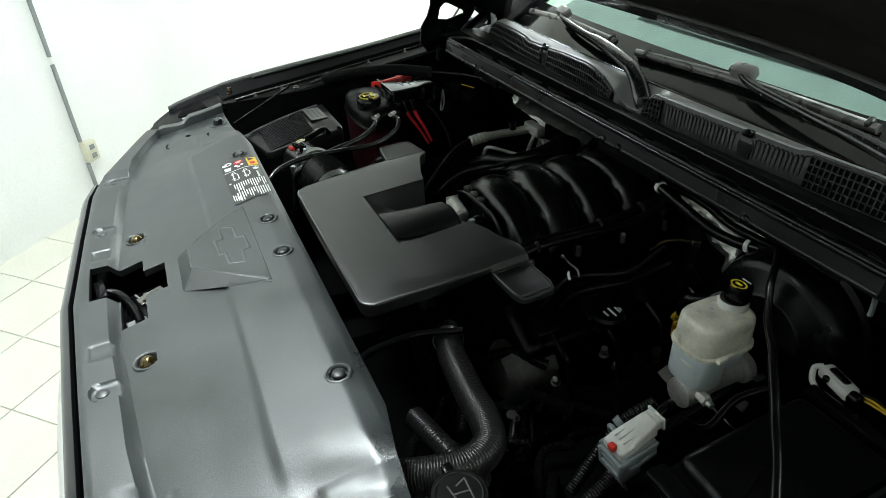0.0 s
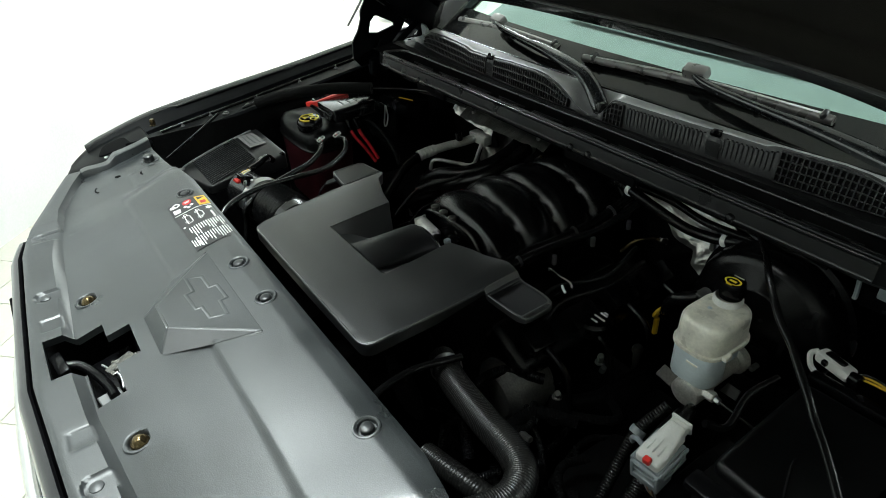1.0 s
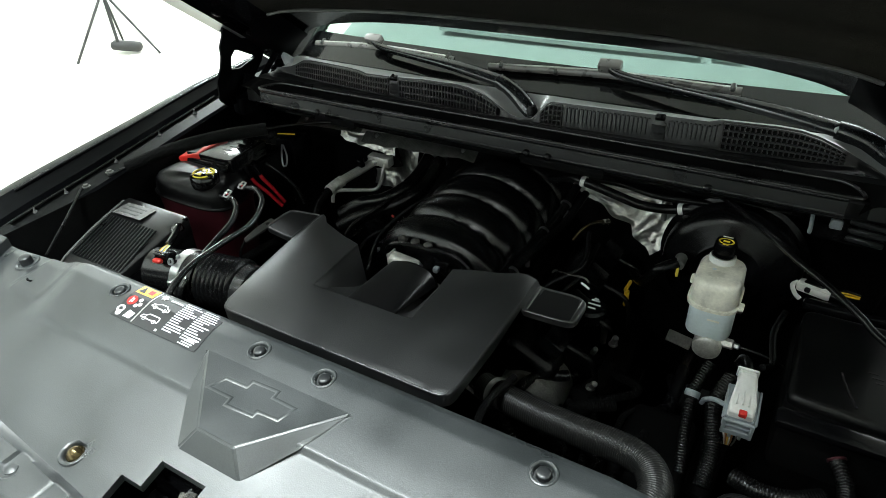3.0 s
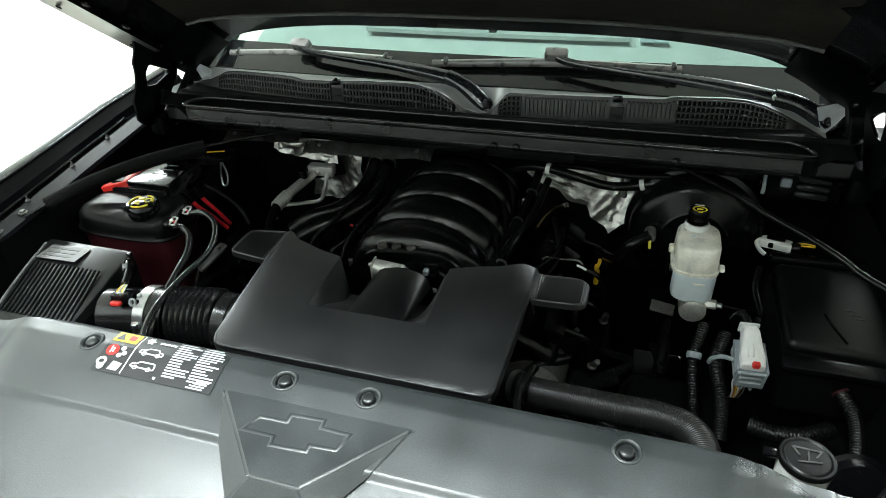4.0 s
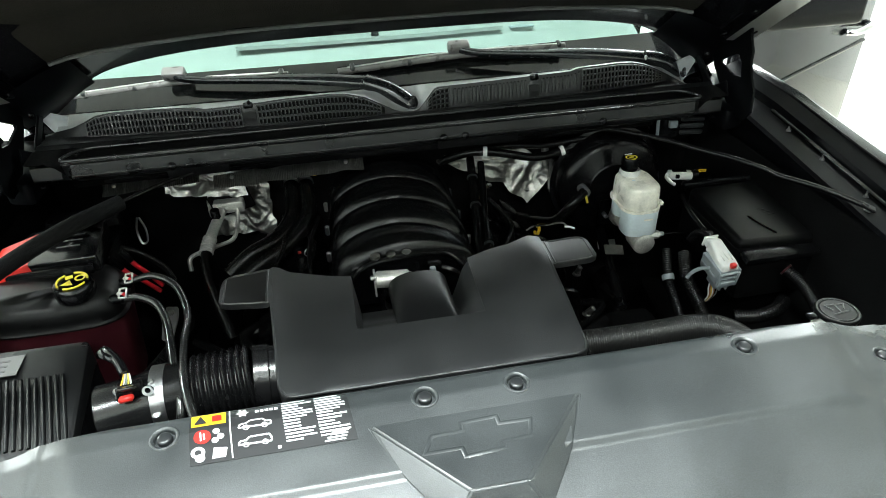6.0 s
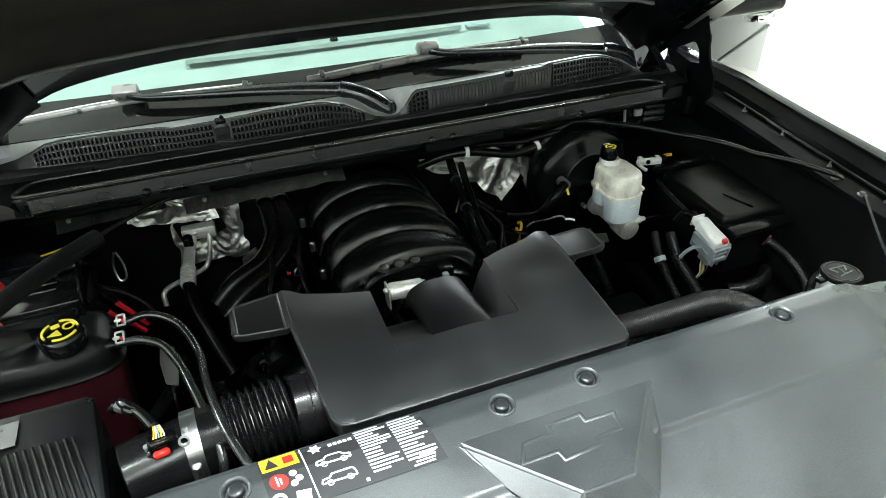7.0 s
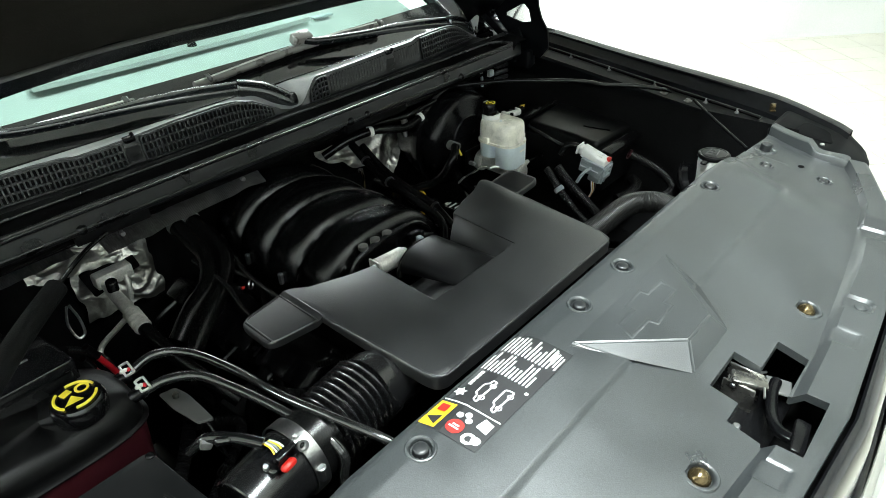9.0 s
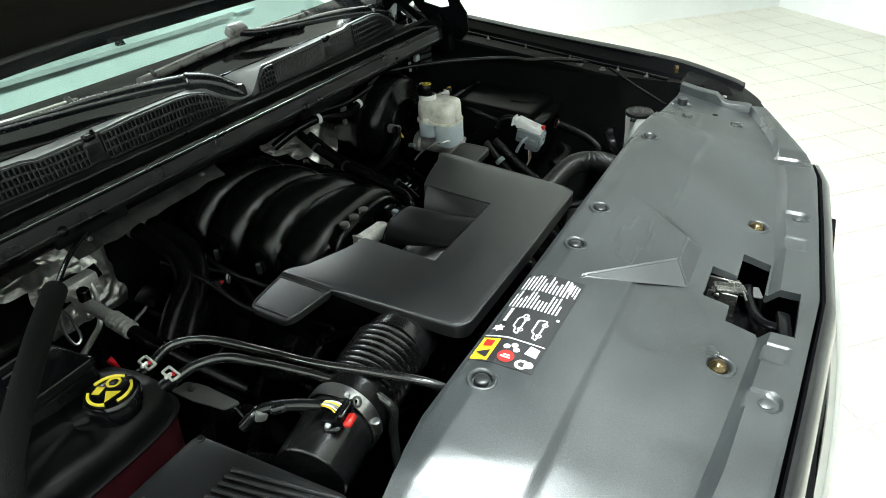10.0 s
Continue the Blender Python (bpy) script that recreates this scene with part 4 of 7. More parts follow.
part("runner_shell", bm, M_MANIFOLD, manifold, angle=38)
# front flange plate with its bolts
fl = [(-0.150, 1.010), (-0.128, 1.040), (-0.085, 1.054), (-0.03, 1.058), (0.03, 1.056), (0.060, 1.040), (0.085, 1.010)]
part("front_flange", tube([rel(manifold, (x, 0.456, z - 0.004)) for x, z in fl], 0.006, 8), M_MANIFOLD, manifold)
bm = bmesh.new()
bm.faces.new([bm.verts.new(rel(manifold, (x, 0.458, z))) for x, z in fl + [(0.085, 0.94), (-0.15, 0.94)]])
part("front_plate", bm, M_BLACK, manifold)
for x in (-0.10, -0.068, -0.035):
    part("boss", lathe([(0.010, 0), (0.010, 0.008), (0.007, 0.010), (0, 0.010)], 14, Matrix.Translation(rel(manifold, (x, 0.462, 1.052)))), M_DARKCAST, manifold, "dull grey bolt boss")
for v in span(0.5, 0.86, 4):
    for x in (-0.20, 0.13):
        part("runner_bolt", cyl(rel(manifold, (x, v, 0.955)), rel(manifold, (x, v, 0.98)), 0.006, 6), M_STEEL, manifold)

throttle = thing("throttle_body", "cast aluminium throttle body with round actuator", "throttle body", at=(-0.05, 0.42, 1.0))
part("actuator", cyl((-0.055, 0.004, 0.026), (0.012, -0.004, 0.026), 0.0175, 24, 0.003), M_ALU, throttle, "bare aluminium actuator can")
part("actuator_cap", cyl((0.010, -0.004, 0.026), (0.020, -0.005, 0.026), 0.013, 20), M_STEEL, throttle)
part("bracket", box((0.004, 0.03, 0.05), (-0.057, 0.004, 0.018), 0.001, 1), M_ALU, throttle)
part("bore", lathe([(0.045, 0), (0.05, 0.004), (0.05, 0.05), (0.042, 0.052), (0.042, 0.0)], 28, pose(0.0, 0.045, -0.03, 90, 0, 0)), M_BLACK, throttle)
part("pipe", tube([(0.02, -0.006, 0.014), (0.045, -0.012, 0.010), (0.07, -0.010, 0.0), (0.078, 0.0, -0.01)], 0.005, 10), M_ALU, throttle)
part("connector", box((0.03, 0.022, 0.026), (0.068, 0.012, 0.034), 0.005), M_BLACK, throttle)
part("connector_clip", box((0.012, 0.014, 0.012), (0.062, -0.004, 0.038), 0.003), M_GREY, throttle)
part("wire", tube([(0.08, 0.015, 0.03), (0.11, 0.005, 0.02), (0.14, 0.02, -0.02)], 0.006, 8), M_RUBBER, throttle)
part("bolt", cyl((-0.066, 0.0, 0.034), (-0.055, 0.0, 0.034), 0.005, 6), M_STEEL, throttle)

# ---------------------------------------------------------------- engine block and accessories in the dark
engine = thing("engine_block", "dark V8 engine block with rocker covers and pulleys", "engine", at=(-0.03, 0.5, 0.8))
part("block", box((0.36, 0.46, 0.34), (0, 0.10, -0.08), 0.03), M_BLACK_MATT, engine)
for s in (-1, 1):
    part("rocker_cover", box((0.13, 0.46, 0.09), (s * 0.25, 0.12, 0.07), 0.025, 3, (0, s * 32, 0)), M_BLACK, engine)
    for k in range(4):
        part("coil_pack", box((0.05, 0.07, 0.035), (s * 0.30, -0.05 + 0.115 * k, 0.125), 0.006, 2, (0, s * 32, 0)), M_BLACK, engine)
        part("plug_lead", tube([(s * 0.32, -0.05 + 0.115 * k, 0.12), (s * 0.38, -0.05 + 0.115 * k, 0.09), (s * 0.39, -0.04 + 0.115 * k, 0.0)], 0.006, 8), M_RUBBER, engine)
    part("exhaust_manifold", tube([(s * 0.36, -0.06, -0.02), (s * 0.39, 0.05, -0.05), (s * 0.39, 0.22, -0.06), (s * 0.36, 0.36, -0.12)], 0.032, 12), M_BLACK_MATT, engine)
for x, z, r in ((0.0, -0.16, 0.085), (0.17, -0.02, 0.06), (-0.17, -0.02, 0.06), (0.0, 0.06, 0.045), (0.2, -0.18, 0.055)):
    part("pulley", lathe([(0, 0.0), (r * 0.3, 0.0), (r * 0.35, 0.012), (r * 0.8, 0.012), (r, 0.0), (r, 0.03), (0, 0.03)], 32, pose(x, -0.17, z, 90, 0, 0)), M_STEEL if r == 0.045 else M_BLACK, engine)
part("belt", tube([(0.085, -0.185, -0.16), (0.235, -0.185, -0.05), (0.17, -0.185, 0.04), (0.0, -0.185, 0.105), (-0.17, -0.185, 0.04), (-0.235, -0.185, -0.04), (-0.085, -0.185, -0.16), (0.0, -0.185, -0.245), (0.085, -0.185, -0.16)], 0.009, 6), M_RUBBER, engine)
part("alternator", lathe([(0, 0), (0.05, 0), (0.07, 0.015), (0.07, 0.10), (0.05, 0.12), (0, 0.12)], 28, pose(0.27, -0.02, 0.0, 90, 0, 0)), M_DARKCAST, engine, "dull dark alternator casting")
for x, y, z in ((0.335, 0.11, -0.03), (0.36, 0.02, -0.06), (0.31, -0.06, -0.10)):
    part("bright_stud", cyl((x, y, z), (x + 0.008, y - 0.004, z + 0.02), 0.007, 6), M_STEEL, engine)

# ---------------------------------------------------------------- cowl panel below the windscreen
cowl = thing("cowl_panel", "dark grey plastic cowl panel with slotted air intakes", "cowl", at=(0, 0.78, 1.22))


def vent_top(x):
    """Height of the upper edge of the vents, with the notch for the wiper."""
    return lin([(-0.80, 1.232), (-0.735, 1.246), (-0.705, 1.258), (-0.675, 1.2725), (-0.64, 1.278), (-0.58, 1.2805), (-0.50, 1.281), (-0.456, 1.2795),
                (-0.432, 1.2745), (-0.337, 1.279), (-0.25, 1.286), (-0.15, 1.2885), (-0.115, 1.286), (-0.07, 1.273), (-0.03, 1.251), (-0.005, 1.236), (0.02, 1.2295), (0.046, 1.2305), (0.058, 1.238),
                (0.090, 1.278), (0.100, 1.282), (0.337, 1.284), (0.432, 1.2835), (0.452, 1.2895), (0.56, 1.2895), (0.60, 1.286), (0.635, 1.277), (0.67, 1.262), (0.70, 1.246), (0.73, 1.230), (0.80, 1.190)], x)


def cowl_row(x, k):
    x2 = x * x
    rows = [
        (0.868 + 0.11 * x2, 1.2705 - 0.030 * x2),
        (0.842 + 0.11 * x2, min(1.2705 - 0.028 * x2, vent_top(x) + 0.012)),
        (0.8105 + 0.10 * x2, vent_top(x) + 0.0005),
        (0.806 + 0.10 * x2, vent_top(x) + 0.002),
        (0.802 + 0.10 * x2, vent_top(x) + 0.0008),
        (0.800 + 0.10 * x2, vent_top(x) - 0.0025),
        (0.796 + 0.09 * x2, min(1.230, vent_top(x) - 0.006)),
        (0.789 + 0.07 * x2, min(1.229, vent_top(x) - 0.004)),
        (0.778 + 0.03 * x2, 1.234),
        (0.772 + 0.02 * x2, 1.228),
        (0.767, 1.185),
        (0.713, 1.180),
        (0.704, 1.226),
        (0.696, 1.231),
        (0.689, 1.228),
        (0.686, 1.200),
        (0.690, 1.194),
        (0.74, 1.190),
    ]
    y, z = rows[k]
    e = smooth(0.70, 0.76, abs(x))
    if k in (10, 11):
        z += 0.045 * e
    if k >= 12:
        d = smooth(0.695, 0.745, abs(x))
        y += 0.046 * d
        z -= 0.020 * d
    return rel(cowl, (x, y, z))


part("tray", grid(cowl_row, span(-0.80, 0.80, 201), list(range(4, 10))), M_COWL, cowl, angle=32)
part("top_strip", grid(cowl_row, span(-0.775, 0.775, 201), [0, 1, 2, 3, 4]), M_TOPSTRIP, cowl, "rim and shelf behind the vents, paled for reflected light", angle=40)
part("front_lip", grid(cowl_row, span(-0.80, 0.80, 81), list(range(12, 18))), M_LIP, cowl, "satin grey front lip", angle=32)
# trough split off in matt black, its shade put into the colour
part("trough", grid(cowl_row, span(-0.80, 0.80, 81), [9, 10, 11, 12]), M_BLACK_MATT, cowl, "recessed trough, its shade coloured black", angle=40)
loop = round_poly([(-0.735, 0.706), (0.735, 0.706), (0.70, 0.768), (-0.70, 0.768)], 0.03, 6)
part("trough_bead", tube([rel(cowl, (x, y, 1.2305)) for x, y in loop] + [rel(cowl, (*loop[0], 1.2305))], 0.0035, 8, raw=True), M_LIP, cowl, "raised bead round the trough")
for y, z, r in ((0.742, 1.196, 0.004), (0.6925, 1.2315, 0.0022), (0.6865, 1.203, 0.003)):
    part("ridge", tube([rel(cowl, (x, y, z)) for x in span(-0.70, 0.70, 15)], r, 8, raw=True), M_LIP, cowl, "thin moulded ridge")
for i in range(10):
    part("step_slot", box((0.10, 0.002, 0.004), rel(cowl, (-0.60 + i * 0.133, 0.7685, 1.205)), 0.0005, 1), M_COWL, cowl)
# trough ribs
for x in span(-0.62, 0.62, 11):
    part("trough_rib", box((0.004, 0.05, 0.006), rel(cowl, (x, 0.738, 1.190)), 0.001, 1), M_BLACK, cowl)
    part("trough_bar", box((0.075, 0.003, 0.004), rel(cowl, (x + 0.05, 0.756, 1.208)), 0.001, 1), M_COWL, cowl)


def vent_grille(x0, x1, rows, pitch=0.0098):
    """Slotted grille standing on the front face of the cowl."""
    bm = bmesh.new()
    dark = bmesh.new()
    n = max(2, int((x1 - x0) / pitch))
    xs = span(x0, x1, n + 1)

    def face(x, f, out):
        lo = 1.232
        hi = vent_top(x) - 0.0035
        yb, yt = 0.796 + 0.09 * x * x, 0.800 + 0.10 * x * x
        return rel(cowl, (x, yb + (yt - yb) * f - out, lo + (hi - lo) * f))

    def strip(p, q, w, vertical, out):
        (xa, fa), (xb, fb) = p, q
        c = []
        for x, f, d in ((xa, fa, -1), (xb, fb, -1), (xb, fb, 1), (xa, fa, 1)):
            if vertical:
                c.append((x + d * w, f))
            else:
                c.append((x, f + d * w))
        a = [bm.verts.new(face(x, f, out)) for x, f in c]
        b = [bm.verts.new(face(x, f, 0.0015)) for x, f in c]
        bm.faces.new(a)
        for i in range(4):
            bm.faces.new((a[i], a[(i + 1) % 4], b[(i + 1) % 4], b[i]))
    for x in xs:
        if vent_top(x) - 1.2385 > 0.012:
            strip((x, 0.0), (x, 1.0), 0.0014, True, 0.0056)
    for r in range(rows + 1):
        for xa, xb in zip(xs, xs[1:]):
            if vent_top(xb) - 1.2385 > 0.012 and vent_top(xa) - 1.2385 > 0.012:
                strip((xa, r / rows), (xb, r / rows), 0.11 / rows, False, 0.0060)
    # black sheet behind the bars stands in for shade inside the slots
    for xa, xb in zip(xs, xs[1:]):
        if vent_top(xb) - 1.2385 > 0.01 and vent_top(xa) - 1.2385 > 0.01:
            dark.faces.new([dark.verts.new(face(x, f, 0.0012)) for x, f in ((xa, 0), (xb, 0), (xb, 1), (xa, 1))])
    g = part("grille", bm, M_COWL, cowl, "slotted dark grey grille", smooth=False)
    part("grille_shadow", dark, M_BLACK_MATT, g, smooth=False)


vent_grille(-0.70, -0.355, 3, 0.0084)
vent_grille(-0.318, -0.02, 3, 0.0086)
vent_grille(0.064, 0.125, 4, 0.0098)
vent_grille(0.462, 0.715, 4, 0.0096)
for i in range(35):
    x = 0.136 + i * 0.0092
    if abs(x - 0.337) < 0.018:
        continue
    z0, z1 = 1.236, vent_top(x) - 0.008
    part("rib", box((0.0024, 0.0024, z1 - z0), rel(cowl, (x, 0.7975 + 0.095 * x * x, (z0 + z1) / 2)), 0.0008, 1), M_COWL, cowl)
    # black block in place of the shade in each small slot
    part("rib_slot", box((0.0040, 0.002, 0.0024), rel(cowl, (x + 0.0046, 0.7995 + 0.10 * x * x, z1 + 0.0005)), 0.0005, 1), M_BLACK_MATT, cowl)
for x in (-0.337, 0.337):
    part("washer_nozzle", box((0.022, 0.016, 0.012), rel(cowl, (x, 0.813, 1.281 if x > 0 else 1.277)), 0.004, 2, (0, 0, 8)), M_BLACK, cowl, "small black washer nozzle")
    part("nozzle_jet", cyl(rel(cowl, (x + 0.004, 0.80, 1.284)), rel(cowl, (x + 0.004, 0.806, 1.29)), 0.004, 10), M_BLACK, cowl)
    part("nozzle_plate", lathe([(0, 0.006), (0.015, 0.006), (0.0175, 0.004), (0.018, 0)], 24, Matrix.Translation(rel(cowl, (x, 0.813, 1.258))) @ pose(0, 0, 0, 84, 0, 0)), M_COWL, cowl)
    part("nozzle_band", box((0.030, 0.003, 0.030), rel(cowl, (x, 0.8075, 1.250)), 0.002, 1), M_COWL, cowl)
for x in (-0.50, 0.14, 0.09, 0.47):
    part("push_pin", lathe([(0, 0.004), (0.006, 0.003), (0.009, 0)], 12, Matrix.Translation(rel(cowl, (x, 0.715, 1.19))) @ pose(0, -0.03, 0.015, 70, 0, 0)), M_BLACK, cowl)
part("foam_pad", box((0.19, 0.012, 0.020), rel(cowl, (0.17, 0.690, 1.188)), 0.003), M_BLACK_MATT, cowl, "black foam pad")
part("foam_pad", box((0.13, 0.012, 0.020), rel(cowl, (-0.45, 0.695, 1.185)), 0.003), M_BLACK_MATT, cowl, "black foam pad")
for s in (-1, 1):
    bm = slab(round_poly([(s * a, b - 0.78) for a, b in ((0.80, 0.70), (0.86, 0.72), (0.90, 0.86), (0.88, 0.95), (0.80, 0.98))], 0.02), lambda x, y: -0.025 + 0.1 * y, -0.08, 0.005)
    part("end_cap", bm, M_INNER, cowl, "rounded end cap of the cowl")
    bm = bmesh.new()
    face = [(0.815, 0.905, 1.276), (0.795, 0.886, 1.281), (0.742, 0.876, 1.268), (0.752, 0.874, 1.240), (0.768, 0.880, 1.206), (0.784, 0.890, 1.220), (0.808, 0.900, 1.252)]
    fr_v = [bm.verts.new(rel(cowl, (s * a, b, c))) for a, b, c in face]
    bk_v = [bm.verts.new(rel(cowl, (s * (a + 0.004), b + 0.012, c - 0.006))) for a, b, c in face]
    bm.faces.new(fr_v)
    bm.faces.new(bk_v[::-1])
    for i in range(7):
        bm.faces.new((fr_v[i], fr_v[(i + 1) % 7], bk_v[(i + 1) % 7], bk_v[i]))
    part("end_gusset", bm, M_GUSSETLIT, cowl, "body corner beside the glass, paled for reflected light")

# firewall under the cowl
firewall = thing("firewall", "black steel firewall behind the engine", "firewall", at=(0, 0.95, 0.9))
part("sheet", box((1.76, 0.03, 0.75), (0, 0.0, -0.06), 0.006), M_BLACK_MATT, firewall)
part("upper_beam", box((1.5, 0.12, 0.05), (0, -0.11, 0.255), 0.012), M_BLACK, firewall)
part("pinch_seam", tube([(-0.66, -0.215, 0.262), (-0.3, -0.225, 0.275), (0.0, -0.23, 0.277), (0.3, -0.225, 0.275), (0.62, -0.215, 0.262)], 0.004, 8), M_RUBBER, firewall, "rubber edge seal")


def foil(name_at, w, h, seed, tilt, parent_label, bends=0.022, ribs=0.0, shape=None):
    """Crumpled foil heat shield sheet."""
    f = thing("heat_shield", parent_label, "heat shield", "foil heat shields", name_at)
    rr = random.Random(seed)
    ox, oy = rr.random() * 10, rr.random() * 10

    def at(u, v):
        p = Vector((u * w * 16 + ox, v * h * 16 + oy, seed))
        q = Vector((u * w * 45 + ox, v * h * 45 + oy, seed))
        d = bends * (noise.noise(p) + 0.4 * abs(noise.noise(q)) + 0.10 * abs(noise.noise(q * 2.3)))
        d += ribs * math.sin(u * w * math.tau / 0.0042)
        edge = (0.006 if ribs else 0.016) * noise.noise(Vector((u * w * 22 + oy, v * h * 22, 3.0)))
        if shape:
            return shape(u, v) + Vector((edge * 0.4, d, edge * 0.4))
        return Vector(((u - 0.5) * w + edge, d, (v - 0.5) * h + edge))
    bm = grid(at, span(0, 1, int(w / 0.001)), span(0, 1, 9), skirt=0) if ribs else grid(at, span(0, 1, 64), span(0, 1, 44), skirt=0)
    bm.transform(pose(0, 0, 0, *tilt))
    part("sheet", bm, M_RIBFOIL if ribs else M_FOIL, f, angle=26)
    for u in (0.12, 0.88):
        p = pose(0, 0, 0, *tilt) @ at(u, 0.8)
        part("stud", cyl(p, p + Vector((0, -0.012, 0)), 0.005, 8), M_STEEL, f, "small steel stud")
    return f


def booster_shield(u, v):
    """Shield hung from the beam, falling away to a lower corner."""
    p = Vector((0.325, 0.905, 1.005))
    top = Vector((lin([(0, 0.122), (0.6, 0.350), (1, 0.458)], u), lin([(0, 0.900), (0.6, 0.922), (1, 0.900)], u), lin([(0, 1.060), (0.6, 1.045), (1, 1.002)], u)))
    low = Vector((lin([(0, 0.130), (0.6, 0.285), (1, 0.352)], u), lin([(0, 0.890), (0.6, 0.888), (1, 0.860)], u), lin([(0, 1.040), (0.6, 0.960), (1, 0.908)], u)))
    fold = 0.008 * math.exp(-((u - 0.72) / 0.05) ** 2)
    return top.lerp(low, v) - p + Vector((0, -fold, 0))


foil((-0.485, 0.875, 1.070), 0.20, 0.075, 3, (-42, 7, 0), "crumpled silver foil heat shield on the firewall", 0.012)
foil((-0.42, 0.900, 0.985), 0.16, 0.17, 5, (-8, 0, -4), "crumpled silver foil heat shield behind the refrigerant pipe", 0.014)
foil((-0.27, 0.80, 1.108), 0.36, 0.040, 8, (-58, -2, 0), "narrow ribbed silver foil strip under the cowl", 0.002, 0.0007)
foil((0.325, 0.905, 1.005), 0.30, 0.14, 11, (0, 0, 0), "crumpled silver foil heat shield beside the brake booster", 0.012, 0.0, booster_shield)
foil((0.584, 0.835, 1.108), 0.055, 0.040, 17, (-25, -25, 10), "small scrap of silver foil under the cowl end", 0.006)
foil((-0.60, 0.84, 1.10), 0.22, 0.040, 14, (-65, 0, 8), "ribbed silver foil strip under the cowl", 0.003, 0.0007)

# ---------------------------------------------------------------- windscreen, dash, wipers
screen = thing("windscreen", "green tinted windscreen with dark lower border", "windscreen", at=(0, 1.0, 1.3))


def glass_at(u, s):
    x = 0.80 * u
    return rel(screen, (x, 0.855 + 0.16 * x * x + s * 0.84, 1.232 - 0.035 * x * x + s * 0.543))


glass = part("pane", grid(glass_at, span(-1, 1, 33), span(0.145, 0.95, 12)), M_GLASS, screen, "clear green tinted glass")
glass.visible_shadow = False
part("border", grid(glass_at, span(-1, 1, 33), span(-0.03, 0.145, 5)), M_FRIT, screen, "dark printed lower border")
part("trim", tube([rel(screen, (x, 0.871 + 0.11 * x * x, 1.268 - 0.030 * x * x)) for x in span(-0.77, 0.77, 25)], 0.0045, 8), M_RUBBER, screen, "black rubber lower trim")
for s in (-1, 1):
    part("pillar", tube([Vector(glass_at(s, v)) + Vector((s * 0.03, 0, 0.01)) for v in span(-0.05, 0.95, 6)], 0.045, 10), M_PAINT, screen, "glossy black windscreen pillar")
dash = thing("dashboard", "light grey dashboard top lit through the glass", "dashboard", at=(0, 1.2, 1.28))
part("top", grid(lambda u, v: rel(dash, (0.76 * u, 1.0 + 0.14 * (0.76 * u) ** 2 + 0.38 * v, 1.272 + 0.055 * smooth(0.0, 0.5, v) - 0.02 * u * u - 0.16 * smooth(0.85, 1.0, v))), span(-1, 1, 33), span(0, 1, 16), skirt=0.05), M_DASH, dash)
part("vent_strip", grid(lambda u, v: rel(dash, (0.36 * u - 0.02, 1.105 + 0.10 * (0.36 * u) ** 2 + 0.03 * v, 1.329 + 0.004 * v)), span(-1, 1, 21), span(0, 1, 3), skirt=0.01), M_DASHVENT, dash, "long grey defroster strip")
part("sensor", lathe([(0, 0.012), (0.008, 0.010), (0.012, 0.0)], 14, Matrix.Translation(rel(dash, (-0.014, 1.12, 1.331)))), M_BLACK, dash, "small black light sensor")
part("slot", box((0.07, 0.02, 0.006), rel(dash, (0.40, 1.14, 1.318)), 0.002, 1), M_GREY, dash)
body = thing("cabin_shell", "glossy black cabin shell with roof and side panels", "cabin", at=(0, 2.3, 1.4))
part("roof", slab(round_poly([(-0.80, -0.66), (0.80, -0.66), (0.80, 1.90), (-0.80, 1.90)], 0.12), 0.45, 0.39, 0.02), M_PAINT, body)
part("rear_wall", box((1.7, 0.05, 1.25), (0, 1.92, -0.20), 0.02), M_PAINT, body)
for s in (-1, 1):
    part("side_panel", box((0.06, 2.70, 0.75), (s * 0.95, 0.60, -0.50), 0.02), M_PAINT, body)
    for y in (0.1, 1.0, 1.85):
        part("roof_post", tube([(s * 0.93, y, -0.14), (s * 0.82, y, 0.40)], 0.04, 8, per=2), M_PAINT, body)
for s in (-1, 1):
    for y in (0.45, 3.40):
        wheel = thing("wheel", "black rubber tyre on a silver alloy rim, standing on the floor", "wheel", "truck wheels", (s * 0.84, y, 0.39))
        part("tyre", lathe([(0.25, -0.12), (0.35, -0.135), (0.385, -0.11), (0.39, -0.06), (0.39, 0.06), (0.385, 0.11), (0.35, 0.135), (0.25, 0.12)], 48, pose(0, 0, 0, 0, s * 90, 0)), M_BLACK_MATT, wheel, "black rubber tyre")
        part("rim", lathe([(0, 0.06), (0.06, 0.07), (0.10, 0.05), (0.22, 0.06), (0.25, 0.10), (0.255, 0.12), (0.25, -0.11)], 36, pose(0, 0, 0, 0, s * 90, 0)), M_ALU, wheel, "silver alloy rim")
part("bulkhead", box((1.55, 0.05, 1.2), (0, -0.25, -0.16), 0.02), M_BLACK_MATT, body)
part("cabin_floor", box((1.7, 0.9, 0.05), (0, -0.65, -0.5), 0.02), M_BLACK_MATT, body)


